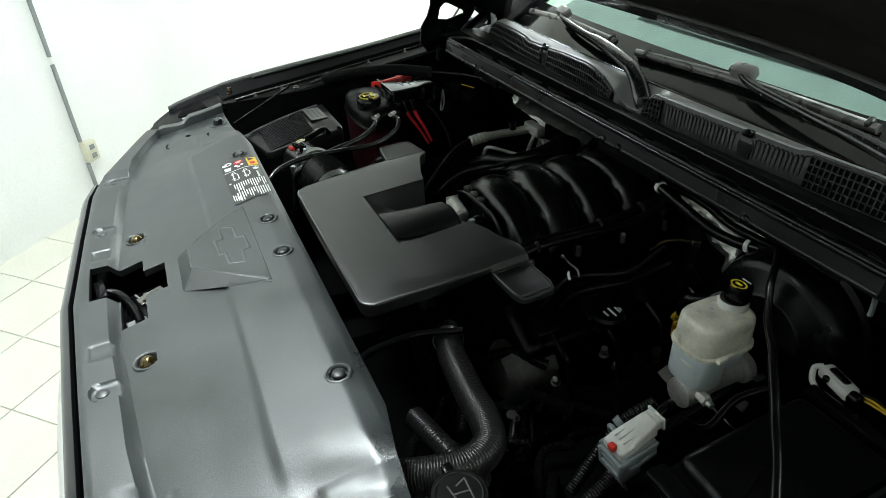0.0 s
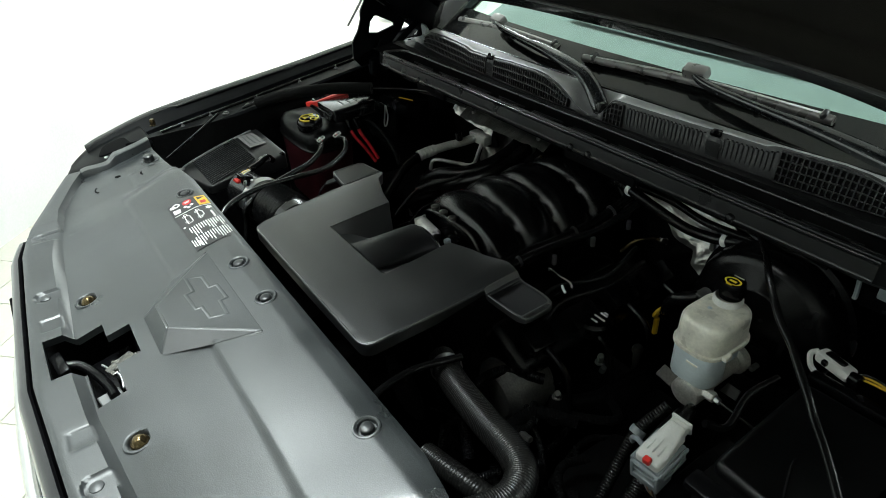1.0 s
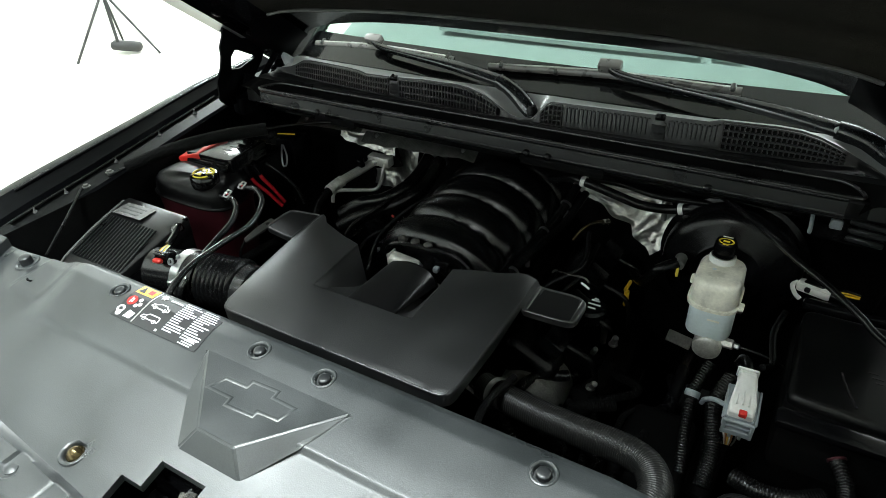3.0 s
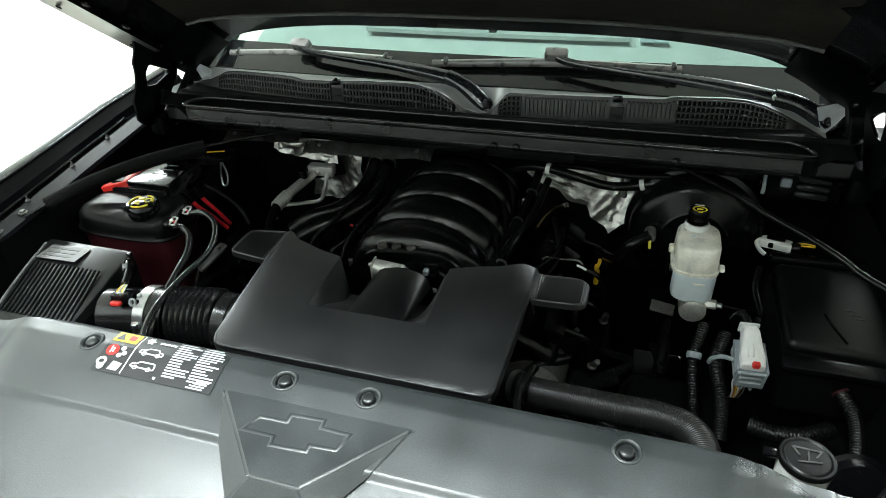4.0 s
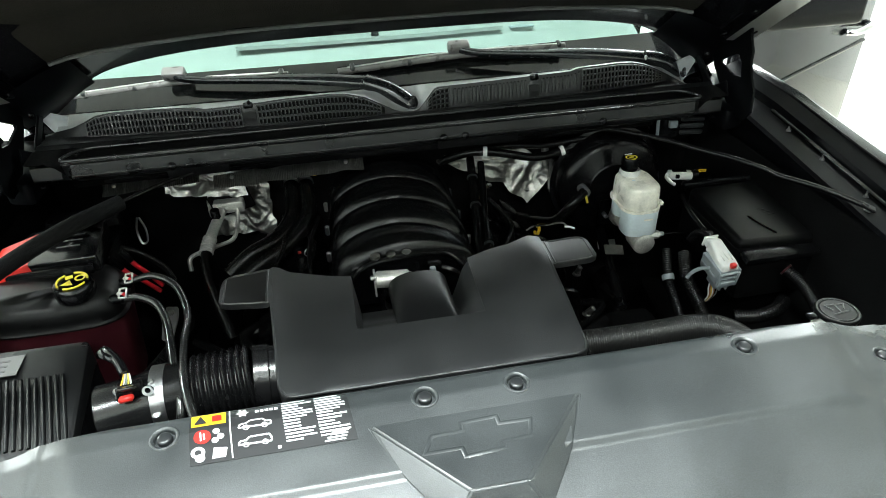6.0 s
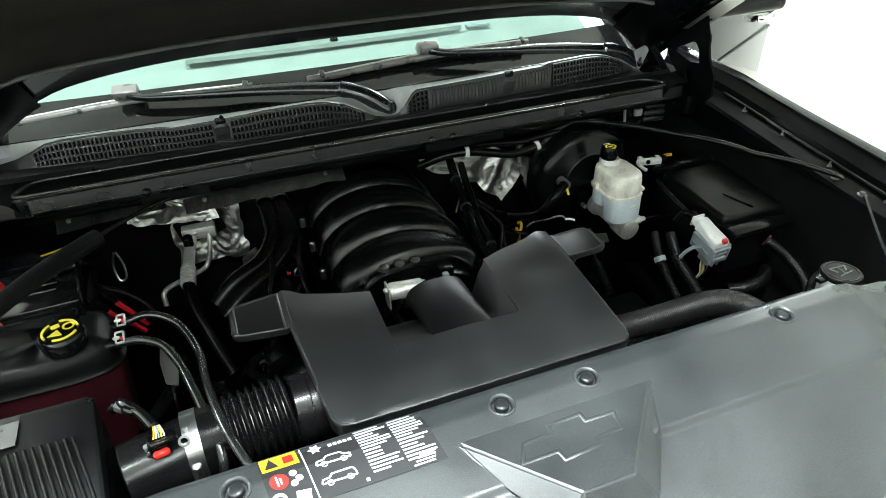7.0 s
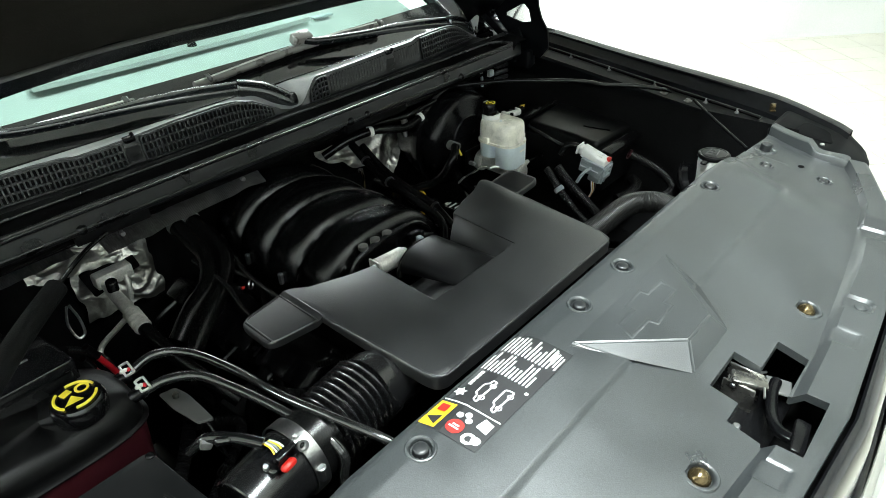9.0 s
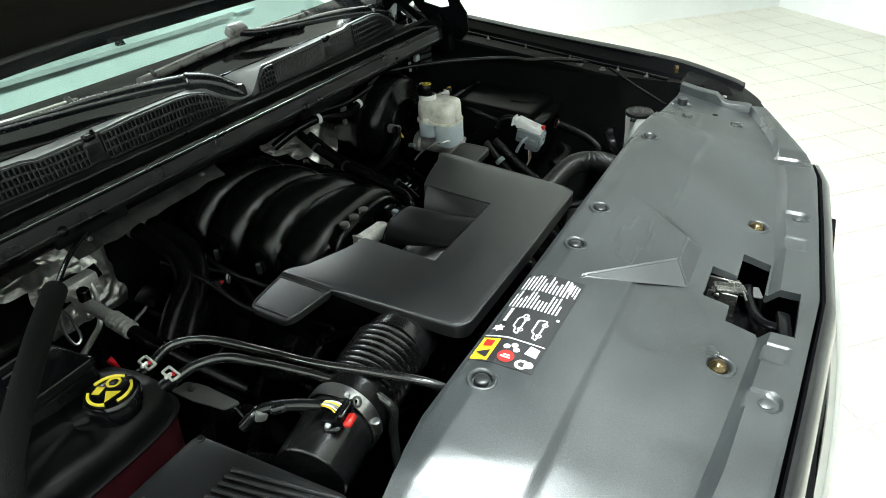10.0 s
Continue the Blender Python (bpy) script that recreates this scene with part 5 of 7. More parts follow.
def wiper(head, tips, knee, base, label):
    w = thing("wiper", label, "wiper", "windscreen wipers", base)
    h, a, b, k = (rel(w, p) for p in (head, tips[0], tips[1], knee))
    o = Vector((0, 0, 0))
    # arm
    def arm(line, widths, t):
        """Pressed steel arm of changing width along a line, with rounded top."""
        bm = bmesh.new()
        pts = smooth_path(line, 5)
        rows = []
        for i, c in enumerate(pts):
            d = (pts[min(i + 1, len(pts) - 1)] - pts[max(i - 1, 0)]).normalized()
            side = d.cross(Vector((0, -0.55, 0.83))).normalized()
            up = side.cross(d)
            ww = lin([(5 * j, v) for j, v in enumerate(widths)], i)
            rows.append([bm.verts.new(c + side * x * ww + up * y * t) for x, y in ((-1, -0.9), (-0.97, 0.3), (-0.8, 0.72), (-0.4, 0.94), (0, 1.0), (0.4, 0.94), (0.8, 0.72), (0.97, 0.3), (1, -0.9))])
        for r0, r1 in zip(rows, rows[1:]):
            for i in range(8):
                bm.faces.new((r0[i], r0[i + 1], r1[i + 1], r1[i]))
        bm.faces.new(rows[0])
        bm.faces.new(rows[-1][::-1])
        return bm
    part("arm_head", arm([k, k.lerp(o, 0.25) + Vector((0, 0, 0.007)), k.lerp(o, 0.55) + Vector((0, 0, 0.011)), k.lerp(o, 0.85) + Vector((0, 0, 0.006)), o, o + (o - k) * 0.06 + Vector((0, 0, -0.008))], [0.0165, 0.0175, 0.0185, 0.019, 0.017, 0.009], 0.013), M_ARM, w, "wide black arm head")
    e = h + Vector((0, -0.006, 0.006))
    part("arm", arm([k, k.lerp(e, 0.2) + Vector((0, 0, 0.003)), k.lerp(e, 0.42) + Vector((0, 0, 0.001)), k.lerp(e, 0.6) + Vector((0, -0.006, -0.003)), k.lerp(e, 0.9) + Vector((0, -0.008, -0.006)), e], [0.0155, 0.015, 0.0125, 0.008, 0.0075, 0.0075], 0.008), M_ARM, w, "tapering satin black arm")
    part("knee_pin", cyl(k + Vector((0, -0.014, 0)), k + Vector((0, 0.014, 0)), 0.006, 10), M_STEEL, w)
    part("pivot_cap", lathe([(0, 0.022), (0.010, 0.020), (0.014, 0.012), (0.015, 0)], 20, Matrix.Translation((0, 0, 0.0))), M_BLACK, w)
    d = (b - a).normalized()
    blade = part("blade", tube([a, a.lerp(b, 0.3) + Vector((0, 0, 0.006)), a.lerp(b, 0.6) + Vector((0, 0, 0.008)), b], 0.0095, 10), M_BLADE, w, "grey wiper blade with steel strip")
    part("squeegee", tube([a + Vector((0, 0.006, -0.010)), a.lerp(b, 0.5) + Vector((0, 0.006, -0.006)), b + Vector((0, 0.006, -0.010))], 0.005, 6), M_RUBBER, blade)
    part("steel_strip", tube([a.lerp(b, 0.04) + Vector((0, -0.002, 0.0085)), a.lerp(b, 0.5) + Vector((0, -0.002, 0.017)), a.lerp(b, 0.97) + Vector((0, -0.002, 0.0085))], 0.003, 6), M_STEEL, blade, "bright steel strip")
    for f in (0.06, 0.3, 0.75, 0.97):
        part("blade_clip", box((0.012, 0.021, 0.017), a.lerp(b, f) + Vector((0, 0, 0.006)), 0.003, 1, (30, 0, math.degrees(math.atan2(d.y, d.x)))), M_PIN, blade)
    part("adapter", box((0.055, 0.028, 0.026), h + Vector((0, 0, 0.008)), 0.006, 2, (30, 0, math.degrees(math.atan2(d.y, d.x)))), M_BLADE, blade, "glossy grey blade adapter")


wiper((0.180, 0.948, 1.322), ((-0.125, 0.931, 1.298), (0.466, 0.965, 1.304)), (0.658, 0.892, 1.281), (0.765, 0.892, 1.232), "long black windscreen wiper parked over the cowl")
wiper((-0.516, 0.982, 1.305), ((-0.780, 1.035, 1.262), (-0.247, 0.962, 1.292)), (-0.064, 0.866, 1.291), (0.040, 0.826, 1.236), "black windscreen wiper parked beside the centre cowl notch")

# ---------------------------------------------------------------- raised hood and hinges
hood = thing("hood", "raised black hood with dark felt liner underneath", "hood", at=(0, 0.5, 1.6))


def hood_pt(x, s, lift=0.0):
    ax = abs(x)
    crown = 0.037 - 0.110 * (min(ax, 0.88) / 0.83) ** 4
    return rel(hood, (x, 0.87 - 0.798 * s + 0.602 * lift, 1.365 + crown + 0.602 * s + 0.798 * lift))


def hood_edge(x):
    return -0.12 * smooth(0.60, 0.90, abs(x))


part("inner_panel", grid(lambda u, v: hood_pt(0.865 * u, hood_edge(0.865 * u) + (1.20 - hood_edge(0.865 * u)) * v, 0.0), span(-1, 1, 61), span(0, 1, 25)), M_PAINT, hood, "black painted inner frame", angle=40)
part("outer_skin", grid(lambda u, v: hood_pt(0.88 * u, hood_edge(0.88 * u) - 0.01 + (1.215 - hood_edge(0.88 * u)) * v, 0.035), span(-1, 1, 61), span(0, 1, 15)), M_PAINT, hood, angle=40)
rim = bmesh.new()
for u0, u1 in zip(span(-1, 1, 61), span(-1, 1, 61)[1:]):
    for v in (0, 1):
        q = []
        for u, k, l in ((u0, 0.865, 0), (u1, 0.865, 0), (u1, 0.88, 1), (u0, 0.88, 1)):
            e = hood_edge(k * u)
            s0 = (e + (1.20 - e) * v) if l == 0 else (e - 0.01 + (1.215 - e) * v)
            q.append(rim.verts.new(hood_pt(k * u, s0, 0.035 * l)))
        rim.faces.new(q)
for sgn in (-1, 1):
    for v0, v1 in zip(span(0, 1, 16), span(0, 1, 16)[1:]):
        q = []
        for v, l in ((v0, 0), (v1, 0), (v1, 1), (v0, 1)):
            x = sgn * (0.865, 0.88)[l]
            e = hood_edge(x)
            s0 = (e + (1.20 - e) * v) if l == 0 else (e - 0.01 + (1.215 - e) * v)
            q.append(rim.verts.new(hood_pt(x, s0, 0.035 * l)))
        rim.faces.new(q)
bmesh.ops.remove_doubles(rim, verts=rim.verts[:], dist=0.0005)
part("edge_flange", rim, M_PAINT, hood, "glossy folded hood edge", angle=50)


def liner_at(u, v):
    x = 0.70 * u
    s0 = 0.085 + 0.04 * smooth(0.5, 1.0, abs(u)) ** 2
    s = s0 + (1.10 - s0) * v
    puff = 0.012 * min(1, 12 * (1 - abs(u))) * smooth(0, 0.05, v)
    dent = 0.010 * math.exp(-((v - 0.16) / 0.02) ** 2) + 0.006 * math.exp(-((abs(u) - 0.45) / 0.02) ** 2)
    return hood_pt(x, s, -0.004 - puff + dent)


part("liner", grid(liner_at, span(-1, 1, 61), span(0, 1, 40), skirt=0.0), M_LINER, hood, "dark brown-black felt liner")
part("liner_bead", tube([hood_pt(0.70 * u, 0.080 + 0.04 * smooth(0.5, 1.0, abs(u)) ** 2, -0.006) for u in span(-1, 1, 31)], 0.0045, 8, raw=True), M_BEAD, hood, "raised grey bead along the liner")
for s in (-1, 1):
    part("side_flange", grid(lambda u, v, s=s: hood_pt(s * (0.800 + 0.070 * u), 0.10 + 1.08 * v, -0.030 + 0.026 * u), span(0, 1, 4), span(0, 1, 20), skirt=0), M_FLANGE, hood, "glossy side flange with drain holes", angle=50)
    for k in range(5):
        c = hood_pt(s * (0.845, 0.825)[k % 2], 0.16 + k * 0.11, -0.016)
        part("drain_hole", lathe([(0, 0.003), (0.006, 0.0028), (0.007, 0)], 12, Matrix.Translation(c) @ pose(0, 0, 0, 180 - 37, -s * 20, 0)), M_BLACK_MATT, hood)
    part("corner_frame", grid(lambda u, v, s=s: hood_pt(s * (0.66 + 0.19 * u), hood_edge(0.66 + 0.19 * u) + (0.12 - 0.02 * u - hood_edge(0.66 + 0.19 * u)) * v, -0.012 - 0.02 * math.sin(math.pi * u) * math.sin(math.pi * v)), span(0, 1, 12), span(0, 1, 12), skirt=0), M_INNER, hood, "black pressed corner of the hood frame")
    for k in range(3):
        c = hood_pt(s * 0.80, 0.10 + k * 0.12, -0.016)
        part("plug", lathe([(0, 0.004), (0.009, 0.003), (0.011, 0)], 14, Matrix.Translation(c) @ pose(0, 0, 0, 180 - 37, 0, 0)), M_BLACK, hood)

for s in (-1, 1):
    # upper arm with triangular opening, plate in the y-z plane
    def plate(outline, hole, x0, x1):
        bm = bmesh.new()
        n = len(outline)
        ov = [[bm.verts.new((x, y, z)) for y, z in outline] for x in (x0, x1)]
        hv = [[bm.verts.new((x, y, z)) for y, z in hole] for x in (x0, x1)]
        for k in range(2):
            edges = []
            for ring_ in (ov[k], hv[k]):
                for i in range(len(ring_)):
                    e = bm.edges.get((ring_[i], ring_[(i + 1) % len(ring_)])) or bm.edges.new((ring_[i], ring_[(i + 1) % len(ring_)]))
                    edges.append(e)
            bmesh.ops.triangle_fill(bm, edges=edges, use_beauty=True)
        for ring_ in (ov, hv):
            m = len(ring_[0])
            for i in range(m):
                bm.faces.new((ring_[0][i], ring_[0][(i + 1) % m], ring_[1][(i + 1) % m], ring_[1][i]))
        return bm
    outline = [(-0.078, 0.192), (-0.088, 0.16), (-0.104, 0.135), (-0.106, 0.11), (-0.118, 0.08), (-0.14, 0.05), (-0.145, 0.0), (-0.12, -0.03), (-0.07, -0.025), (-0.01, 0.02), (0.035, 0.06), (0.062, 0.10), (0.05, 0.14), (0.0, 0.175), (-0.04, 0.19)]
    hole = [(-0.082, 0.068), (-0.074, 0.10), (-0.058, 0.114), (-0.046, 0.112), (0.008, 0.083), (0.008, 0.075), (-0.05, 0.062)]
    hinge = part("hinge", plate(outline, hole, -s * 0.03, -s * 0.036), M_INNER, hood, "black steel hinge arm with cut-out", angle=20)
    hinge.location = rel(hood, (s * 0.86, 0.80, 1.2))
    part("arm_flange", box((0.05, 0.11, 0.006), (-s * 0.045, -0.03, 0.186), 0.002, 1, (-37, 0, 0)), M_INNER, hinge)
    part("lower_arm", box((0.006, 0.16, 0.035), (-s * 0.05, 0.01, -0.005), 0.002, 1, (-30, 0, 0)), M_INNER, hinge)
    part("link", box((0.006, 0.14, 0.022), (-s * 0.062, 0.05, 0.06), 0.002, 1, (35, 0, 0)), M_INNER, hinge)
    part("base_plate", box((0.05, 0.14, 0.006), (-s * 0.045, 0.02, -0.045), 0.002, 1), M_INNER, hinge)
    for y, z in ((-0.05, -0.005), (0.045, 0.09), (0.05, 0.02)):
        part("rivet", lathe([(0, 0.008), (0.006, 0.007), (0.009, 0.003), (0.009, 0)], 14, pose(-s * 0.055, y, z, 0, -s * 90, 0)), M_BLACK, hinge)
    part("spring", tube([(-s * 0.075 + 0.011 * math.cos(a), -0.02 + 0.011 * math.sin(a), -0.05 + 0.0016 * a) for a in span(0, 44, 110)], 0.0022, 5, raw=True), M_BLACK, hinge)
    part("bolt", cyl((-s * 0.04, 0.05, -0.042), (-s * 0.04, 0.05, -0.032), 0.008, 6), M_GREY, hinge)

# open driver's door with its mirror
door = thing("truck_door", "open glossy black truck door with chrome handle", "door", at=(1.02, 1.05, 0.9))
part("skin", box((0.86, 0.05, 0.80), (0.43, 0.0, -0.02), 0.02, 3), M_PAINT, door)
part("crease", tube([(0.02, -0.026, 0.16), (0.4, -0.028, 0.18), (0.84, -0.026, 0.20)], 0.006, 8), M_PAINT, door)
part("handle", tube([(0.66, -0.03, 0.26), (0.68, -0.06, 0.265), (0.76, -0.062, 0.27), (0.79, -0.03, 0.27)], 0.013, 10), M_CHROME, door, "chrome door handle")
part("window_frame", tube([(0.0, 0, 0.36), (0.10, 0, 0.5), (0.35, 0, 0.86), (0.84, 0, 0.9), (0.84, 0, 0.36)], 0.022, 8), M_BLACK, door)
mir = part("mirror", box((0.34, 0.13, 0.10), (0.093, -0.104, 0.450), 0.018, 3, (0, 0, -27)), M_BLACK, door, "black mirror housing")
part("mirror_cap", box((0.33, 0.11, 0.10), (0.093, -0.104, 0.546), 0.03, 4, (0, 0, -27)), M_CHROME, mir, "chrome mirror cap")
part("mirror_foot", box((0.08, 0.06, 0.07), (-0.02, -0.05, 0.42), 0.02), M_BLACK, door)
door.rotation_euler = (0, 0, radians(27))

# ---------------------------------------------------------------- brake master cylinder, reservoir and booster
brake = thing("brake_reservoir", "milky white brake fluid reservoir, black cap, pale blue fluid", "reservoir", at=(0.533, 0.600, 1.040))


def rbox(sx, sy, z0, z1, cx, cy, r, taper=1.0, n=6):
    """Upright rounded block with soft top."""
    bm = bmesh.new()
    ol = round_poly([(-sx / 2, -sy / 2), (sx / 2, -sy / 2), (sx / 2, sy / 2), (-sx / 2, sy / 2)], r, n)
    rings = []
    for f, k in ((0, 0.96), (0.06, 1.0), (0.75, 1.0 - (1 - taper) * 0.6), (0.88, taper), (0.96, taper * 0.95), (1.0, taper * 0.86)):
        rings.append([bm.verts.new((cx + x * k, cy + y * k, z0 + (z1 - z0) * f)) for x, y in ol])
    m = len(ol)
    for a, b in zip(rings, rings[1:]):
        for i in range(m):
            bm.faces.new((a[i], a[(i + 1) % m], b[(i + 1) % m], b[i]))
    bm.faces.new(rings[0][::-1])
    bm.faces.new(rings[-1])
    return bm


part("upper_shell", rbox(0.086, 0.118, -0.008, 0.048, 0, 0.0, 0.037, 0.96, 9), M_TANK, brake, angle=60)
part("seam", rbox(0.094, 0.126, -0.012, -0.005, 0, 0.0, 0.040, 1.0, 9), M_TANK, brake, angle=60)
part("lower_shell", rbox(0.083, 0.066, -0.075, -0.008, 0.002, -0.027, 0.030), M_FLUID, brake, "pale fluid-filled lower shell", angle=60)
part("rear_shell", rbox(0.070, 0.052, -0.056, -0.008, -0.003, 0.030, 0.024), M_FLUID, brake, "shallower fluid-filled rear shell", angle=60)
part("neck", lathe([(0.0245, 0.040), (0.0245, 0.056), (0.022, 0.060)], 28, Matrix.Translation((-0.005, 0.034, 0))), M_WHITE, brake)
cap = part("cap", lathe([(0.0195, 0.057), (0.0205, 0.062), (0.0205, 0.082), (0.0185, 0.0875), (0, 0.088)], 32, Matrix.Translation((-0.005, 0.040, 0))), M_BLACK, brake, "black screw cap")
part("cap_sign", lathe([(0.011, 0.0884), (0.0145, 0.0888), (0.0145, 0.0884)], 24, Matrix.Translation((-0.005, 0.036, 0)) @ Matrix.Diagonal((1, 0.75, 1, 1))), M_YELLOW, cap, "yellow printed sign")
part("cap_bar", box((0.012, 0.005, 0.001), (-0.005, 0.036, 0.0886), 0), M_YELLOW, cap)
part("cap_bar", box((0.010, 0.003, 0.001), (-0.005, 0.024, 0.0884), 0), M_YELLOW, cap)
part("cap_bar", box((0.018, 0.0022, 0.001), (-0.005, 0.053, 0.0884), 0), M_PRINT, cap)
part("lug", box((0.010, 0.018, 0.010), (0.050, -0.030, -0.004), 0.003), M_TANK, brake)
part("lug", box((0.010, 0.016, 0.016), (-0.047, 0.018, 0.0), 0.003), M_TANK, brake)
part("top_dimple", lathe([(0, 0.0486), (0.003, 0.0487), (0.004, 0.0480)], 12, Matrix.Translation((-0.012, -0.004, 0))), M_FLUID, brake)
part("level_mark", box((0.022, 0.002, 0.004), (0.010, -0.060, -0.030), 0.0005, 1), M_TANK, brake)
master = thing("master_cylinder", "bare aluminium brake master cylinder below the reservoir", "brake cylinder", at=(0.542, 0.6, 0.94))
part("body", lathe([(0, 0), (0.020, 0.0), (0.026, 0.004), (0.027, 0.012), (0.027, 0.05), (0.022, 0.054), (0.022, 0.13), (0.03, 0.135), (0.03, 0.15)], 28, axis((0, -0.066, 0.002), (0, 0.08, 0.008))), M_ALU, master)
part("port", cyl((0.02, -0.04, 0.012), (0.045, -0.042, 0.014), 0.010, 6), M_ALU, master)
part("port_nut", cyl((0.045, -0.042, 0.014), (0.056, -0.043, 0.014), 0.006, 6), M_STEEL, master)
part("brake_line", tube([(0.055, -0.043, 0.014), (0.10, -0.045, 0.012), (0.16, -0.03, -0.01)], 0.0025, 6), M_BLACK, master)
part("bracket", box((0.05, 0.025, 0.004), (-0.055, -0.02, -0.03), 0.001, 1, (35, 10, 0)), M_DARKCAST, master)
part("neck", cyl((0, -0.03, 0.02), (0, -0.03, 0.045), 0.016, 16), M_ALU, master)
booster = thing("brake_booster", "black round vacuum brake booster on the firewall", "brake booster", at=(0.535, 0.80, 1.0))
part("drum", lathe([(0, 0.086), (0.07, 0.084), (0.074, 0.080), (0.115, 0.076), (0.130, 0.066), (0.138, 0.045), (0.140, 0.02), (0.150, 0.016), (0.150, 0.0), (0.138, -0.02), (0.12, -0.09), (0, -0.10)], 56, pose(0, 0, 0, 90, 0, 0)), M_BLACK, booster)
part("check_valve", cyl((-0.091, -0.085, 0.018), (-0.091, -0.118, 0.018), 0.0125, 18), M_LABELGREY, booster, "grey vacuum check valve")
part("valve_tip", cyl((-0.091, -0.115, 0.016), (-0.089, -0.128, -0.004), 0.003, 10), M_YELLOW, booster, "yellow lead")
part("vacuum_hose", tube([(-0.093, -0.11, 0.02), (-0.13, -0.13, 0.0), (-0.16, -0.10, -0.06), (-0.2, -0.02, -0.10)], 0.012, 10), M_RUBBER, booster)
part("flange_plate", box((0.10, 0.012, 0.07), (0.005, -0.105, -0.05), 0.01, 2), M_INNER, booster)
part("tag_plate", box((0.05, 0.003, 0.022), (-0.005, -0.09, -0.162), 0.001, 1, (-30, 0, 0)), M_LABELGREY, booster, "dull printed metal tag")
for x in (-0.035, 0.045):
    part("stud", cyl((x, -0.11, -0.05), (x, -0.13, -0.05), 0.006, 6), M_STEEL, booster)

# ---------------------------------------------------------------- fuse box and module on the driver's side
fuse = thing("fuse_box", "black covered fuse box beside the inner fender", "fuse box", at=(0.80, 0.50, 1.0))
part("body", box((0.24, 0.27, 0.12), (0.0, 0.0, -0.06), 0.012), M_BLACK_MATT, fuse)
part("lid", slab(round_poly([(-0.115, -0.105), (0.125, -0.12), (0.125, 0.13), (-0.115, 0.125)], 0.018), lambda x, y: 0.0255 + 0.075 * y, -0.02, 0.012, 3), M_LID, fuse, "smooth black lid")
part("lid_ridge", tube([(-0.045, -0.02, 0.0245), (-0.038, -0.045, 0.0225), (-0.020, -0.090, 0.0195)], 0.0025, 6), M_BLACK, fuse)
part("front_lip", box((0.25, 0.035, 0.02), (0.0, -0.136, -0.004), 0.008, 2, (8, 0, 0)), M_BLACK, fuse)
part("rear_lip", box((0.24, 0.022, 0.018), (0.0, 0.146, 0.030), 0.006), M_BLACK, fuse)
for i in range(3):
    part("mark", box((0.016, 0.003, 0.001), (0.0 + 0.006 * i, 0.0 - 0.010 * i, 0.0262 - 0.00075 * i), 0), M_LID, fuse)
clipc = thing("wire_connector", "white lever connector on the fuse box edge", "connector", "connectors", (0.695, 0.686, 1.036))
part("shell", box((0.062, 0.026, 0.020), (0, 0.004, 0), 0.006, 2, (0, 0, -14)), M_WHITE, clipc, "white plastic shell")
part("top_slot", box((0.036, 0.014, 0.010), (-0.002, 0.006, 0.008), 0.003, 1, (0, 0, -14)), M_BLACK, clipc)
part("front_slot", box((0.010, 0.008, 0.010), (-0.012, -0.008, 0.002), 0.002, 1, (0, 0, -14)), M_BLACK, clipc)
part("lever", tube([(-0.030, 0.008, 0.006), (-0.038, 0.0, 0.0), (-0.030, -0.012, -0.010), (-0.020, -0.016, -0.016)], 0.0045, 8), M_WHITE, clipc, "white plastic lever")
part("cable_end", cyl((0.026, -0.004, 0.0), (0.044, -0.008, 0.002), 0.010, 14), M_BLACK, clipc)
for i in range(3):
    part("wire", tube([(0.03, -0.004 + 0.004 * i, 0.002), (0.05, 0.0 + 0.004 * i, 0.004 + 0.003 * i), (0.075, 0.01, -0.002 + 0.004 * i)], 0.0018, 6), M_AMBER if i < 2 else M_BLACK, clipc)
module = thing("control_module", "black control module with grey ribbed label under the cowl", "control module", at=(0.735, 0.80, 1.14))
part("case", box((0.15, 0.05, 0.085), (0, 0, 0), 0.006), M_BLACK, module)
part("frame", tube([(-0.075, -0.03, -0.03), (-0.065, -0.03, 0.042), (0.06, -0.03, 0.042)], 0.004, 8), M_GREY, module)
for i in range(4):
    part("fin", box((0.065, 0.008, 0.012), (0.018, -0.03, 0.027 - 0.018 * i), 0.003, 1, (0, 4, 0)), M_PIN, module)
part("plug", box((0.022, 0.012, 0.02), (-0.035, -0.03, 0.0), 0.003), M_GREY, module)
for x in (0.075, 0.11):
    part("bolt", lathe([(0, 0.008), (0.007, 0.007), (0.009, 0)], 12, pose(x, -0.03, 0.01, 90, 0, 0)), M_GREY, module)

# grey and white harness connector hanging over the bay
conn = thing("harness_connector", "grey harness connector with white locking half and red tab", "connector", "connectors", (0.625, 0.363, 0.988))
conn.rotation_euler = (radians(11), 0, radians(3))
conn.scale = (0.84, 0.84, 0.84)
part("housing", box((0.056, 0.078, 0.046), (0, 0.002, -0.006), 0.005), M_GREY, conn)
part("housing_foot", box((0.046, 0.040, 0.026), (0.002, -0.014, -0.038), 0.004), M_GREY, conn)
part("housing_step", box((0.050, 0.030, 0.016), (0.002, -0.030, -0.026), 0.003), M_GREY, conn)
for x in (-0.024, 0.026):
    part("latch_frame", box((0.007, 0.008, 0.046), (x, -0.041, -0.012), 0.0015, 1), M_GREY, conn)
    part("side_rail", box((0.005, 0.080, 0.010), (x * 1.16, 0.0, 0.012), 0.002, 1), M_GREY, conn)
    part("side_rib", box((0.005, 0.060, 0.006), (x * 1.16, 0.004, -0.010), 0.0015, 1), M_GREY, conn)
for z in (0.008, -0.006, -0.022):
    part("latch_rib", box((0.050, 0.007, 0.005), (0.001, -0.040, z), 0.0015, 1), M_GREY, conn)
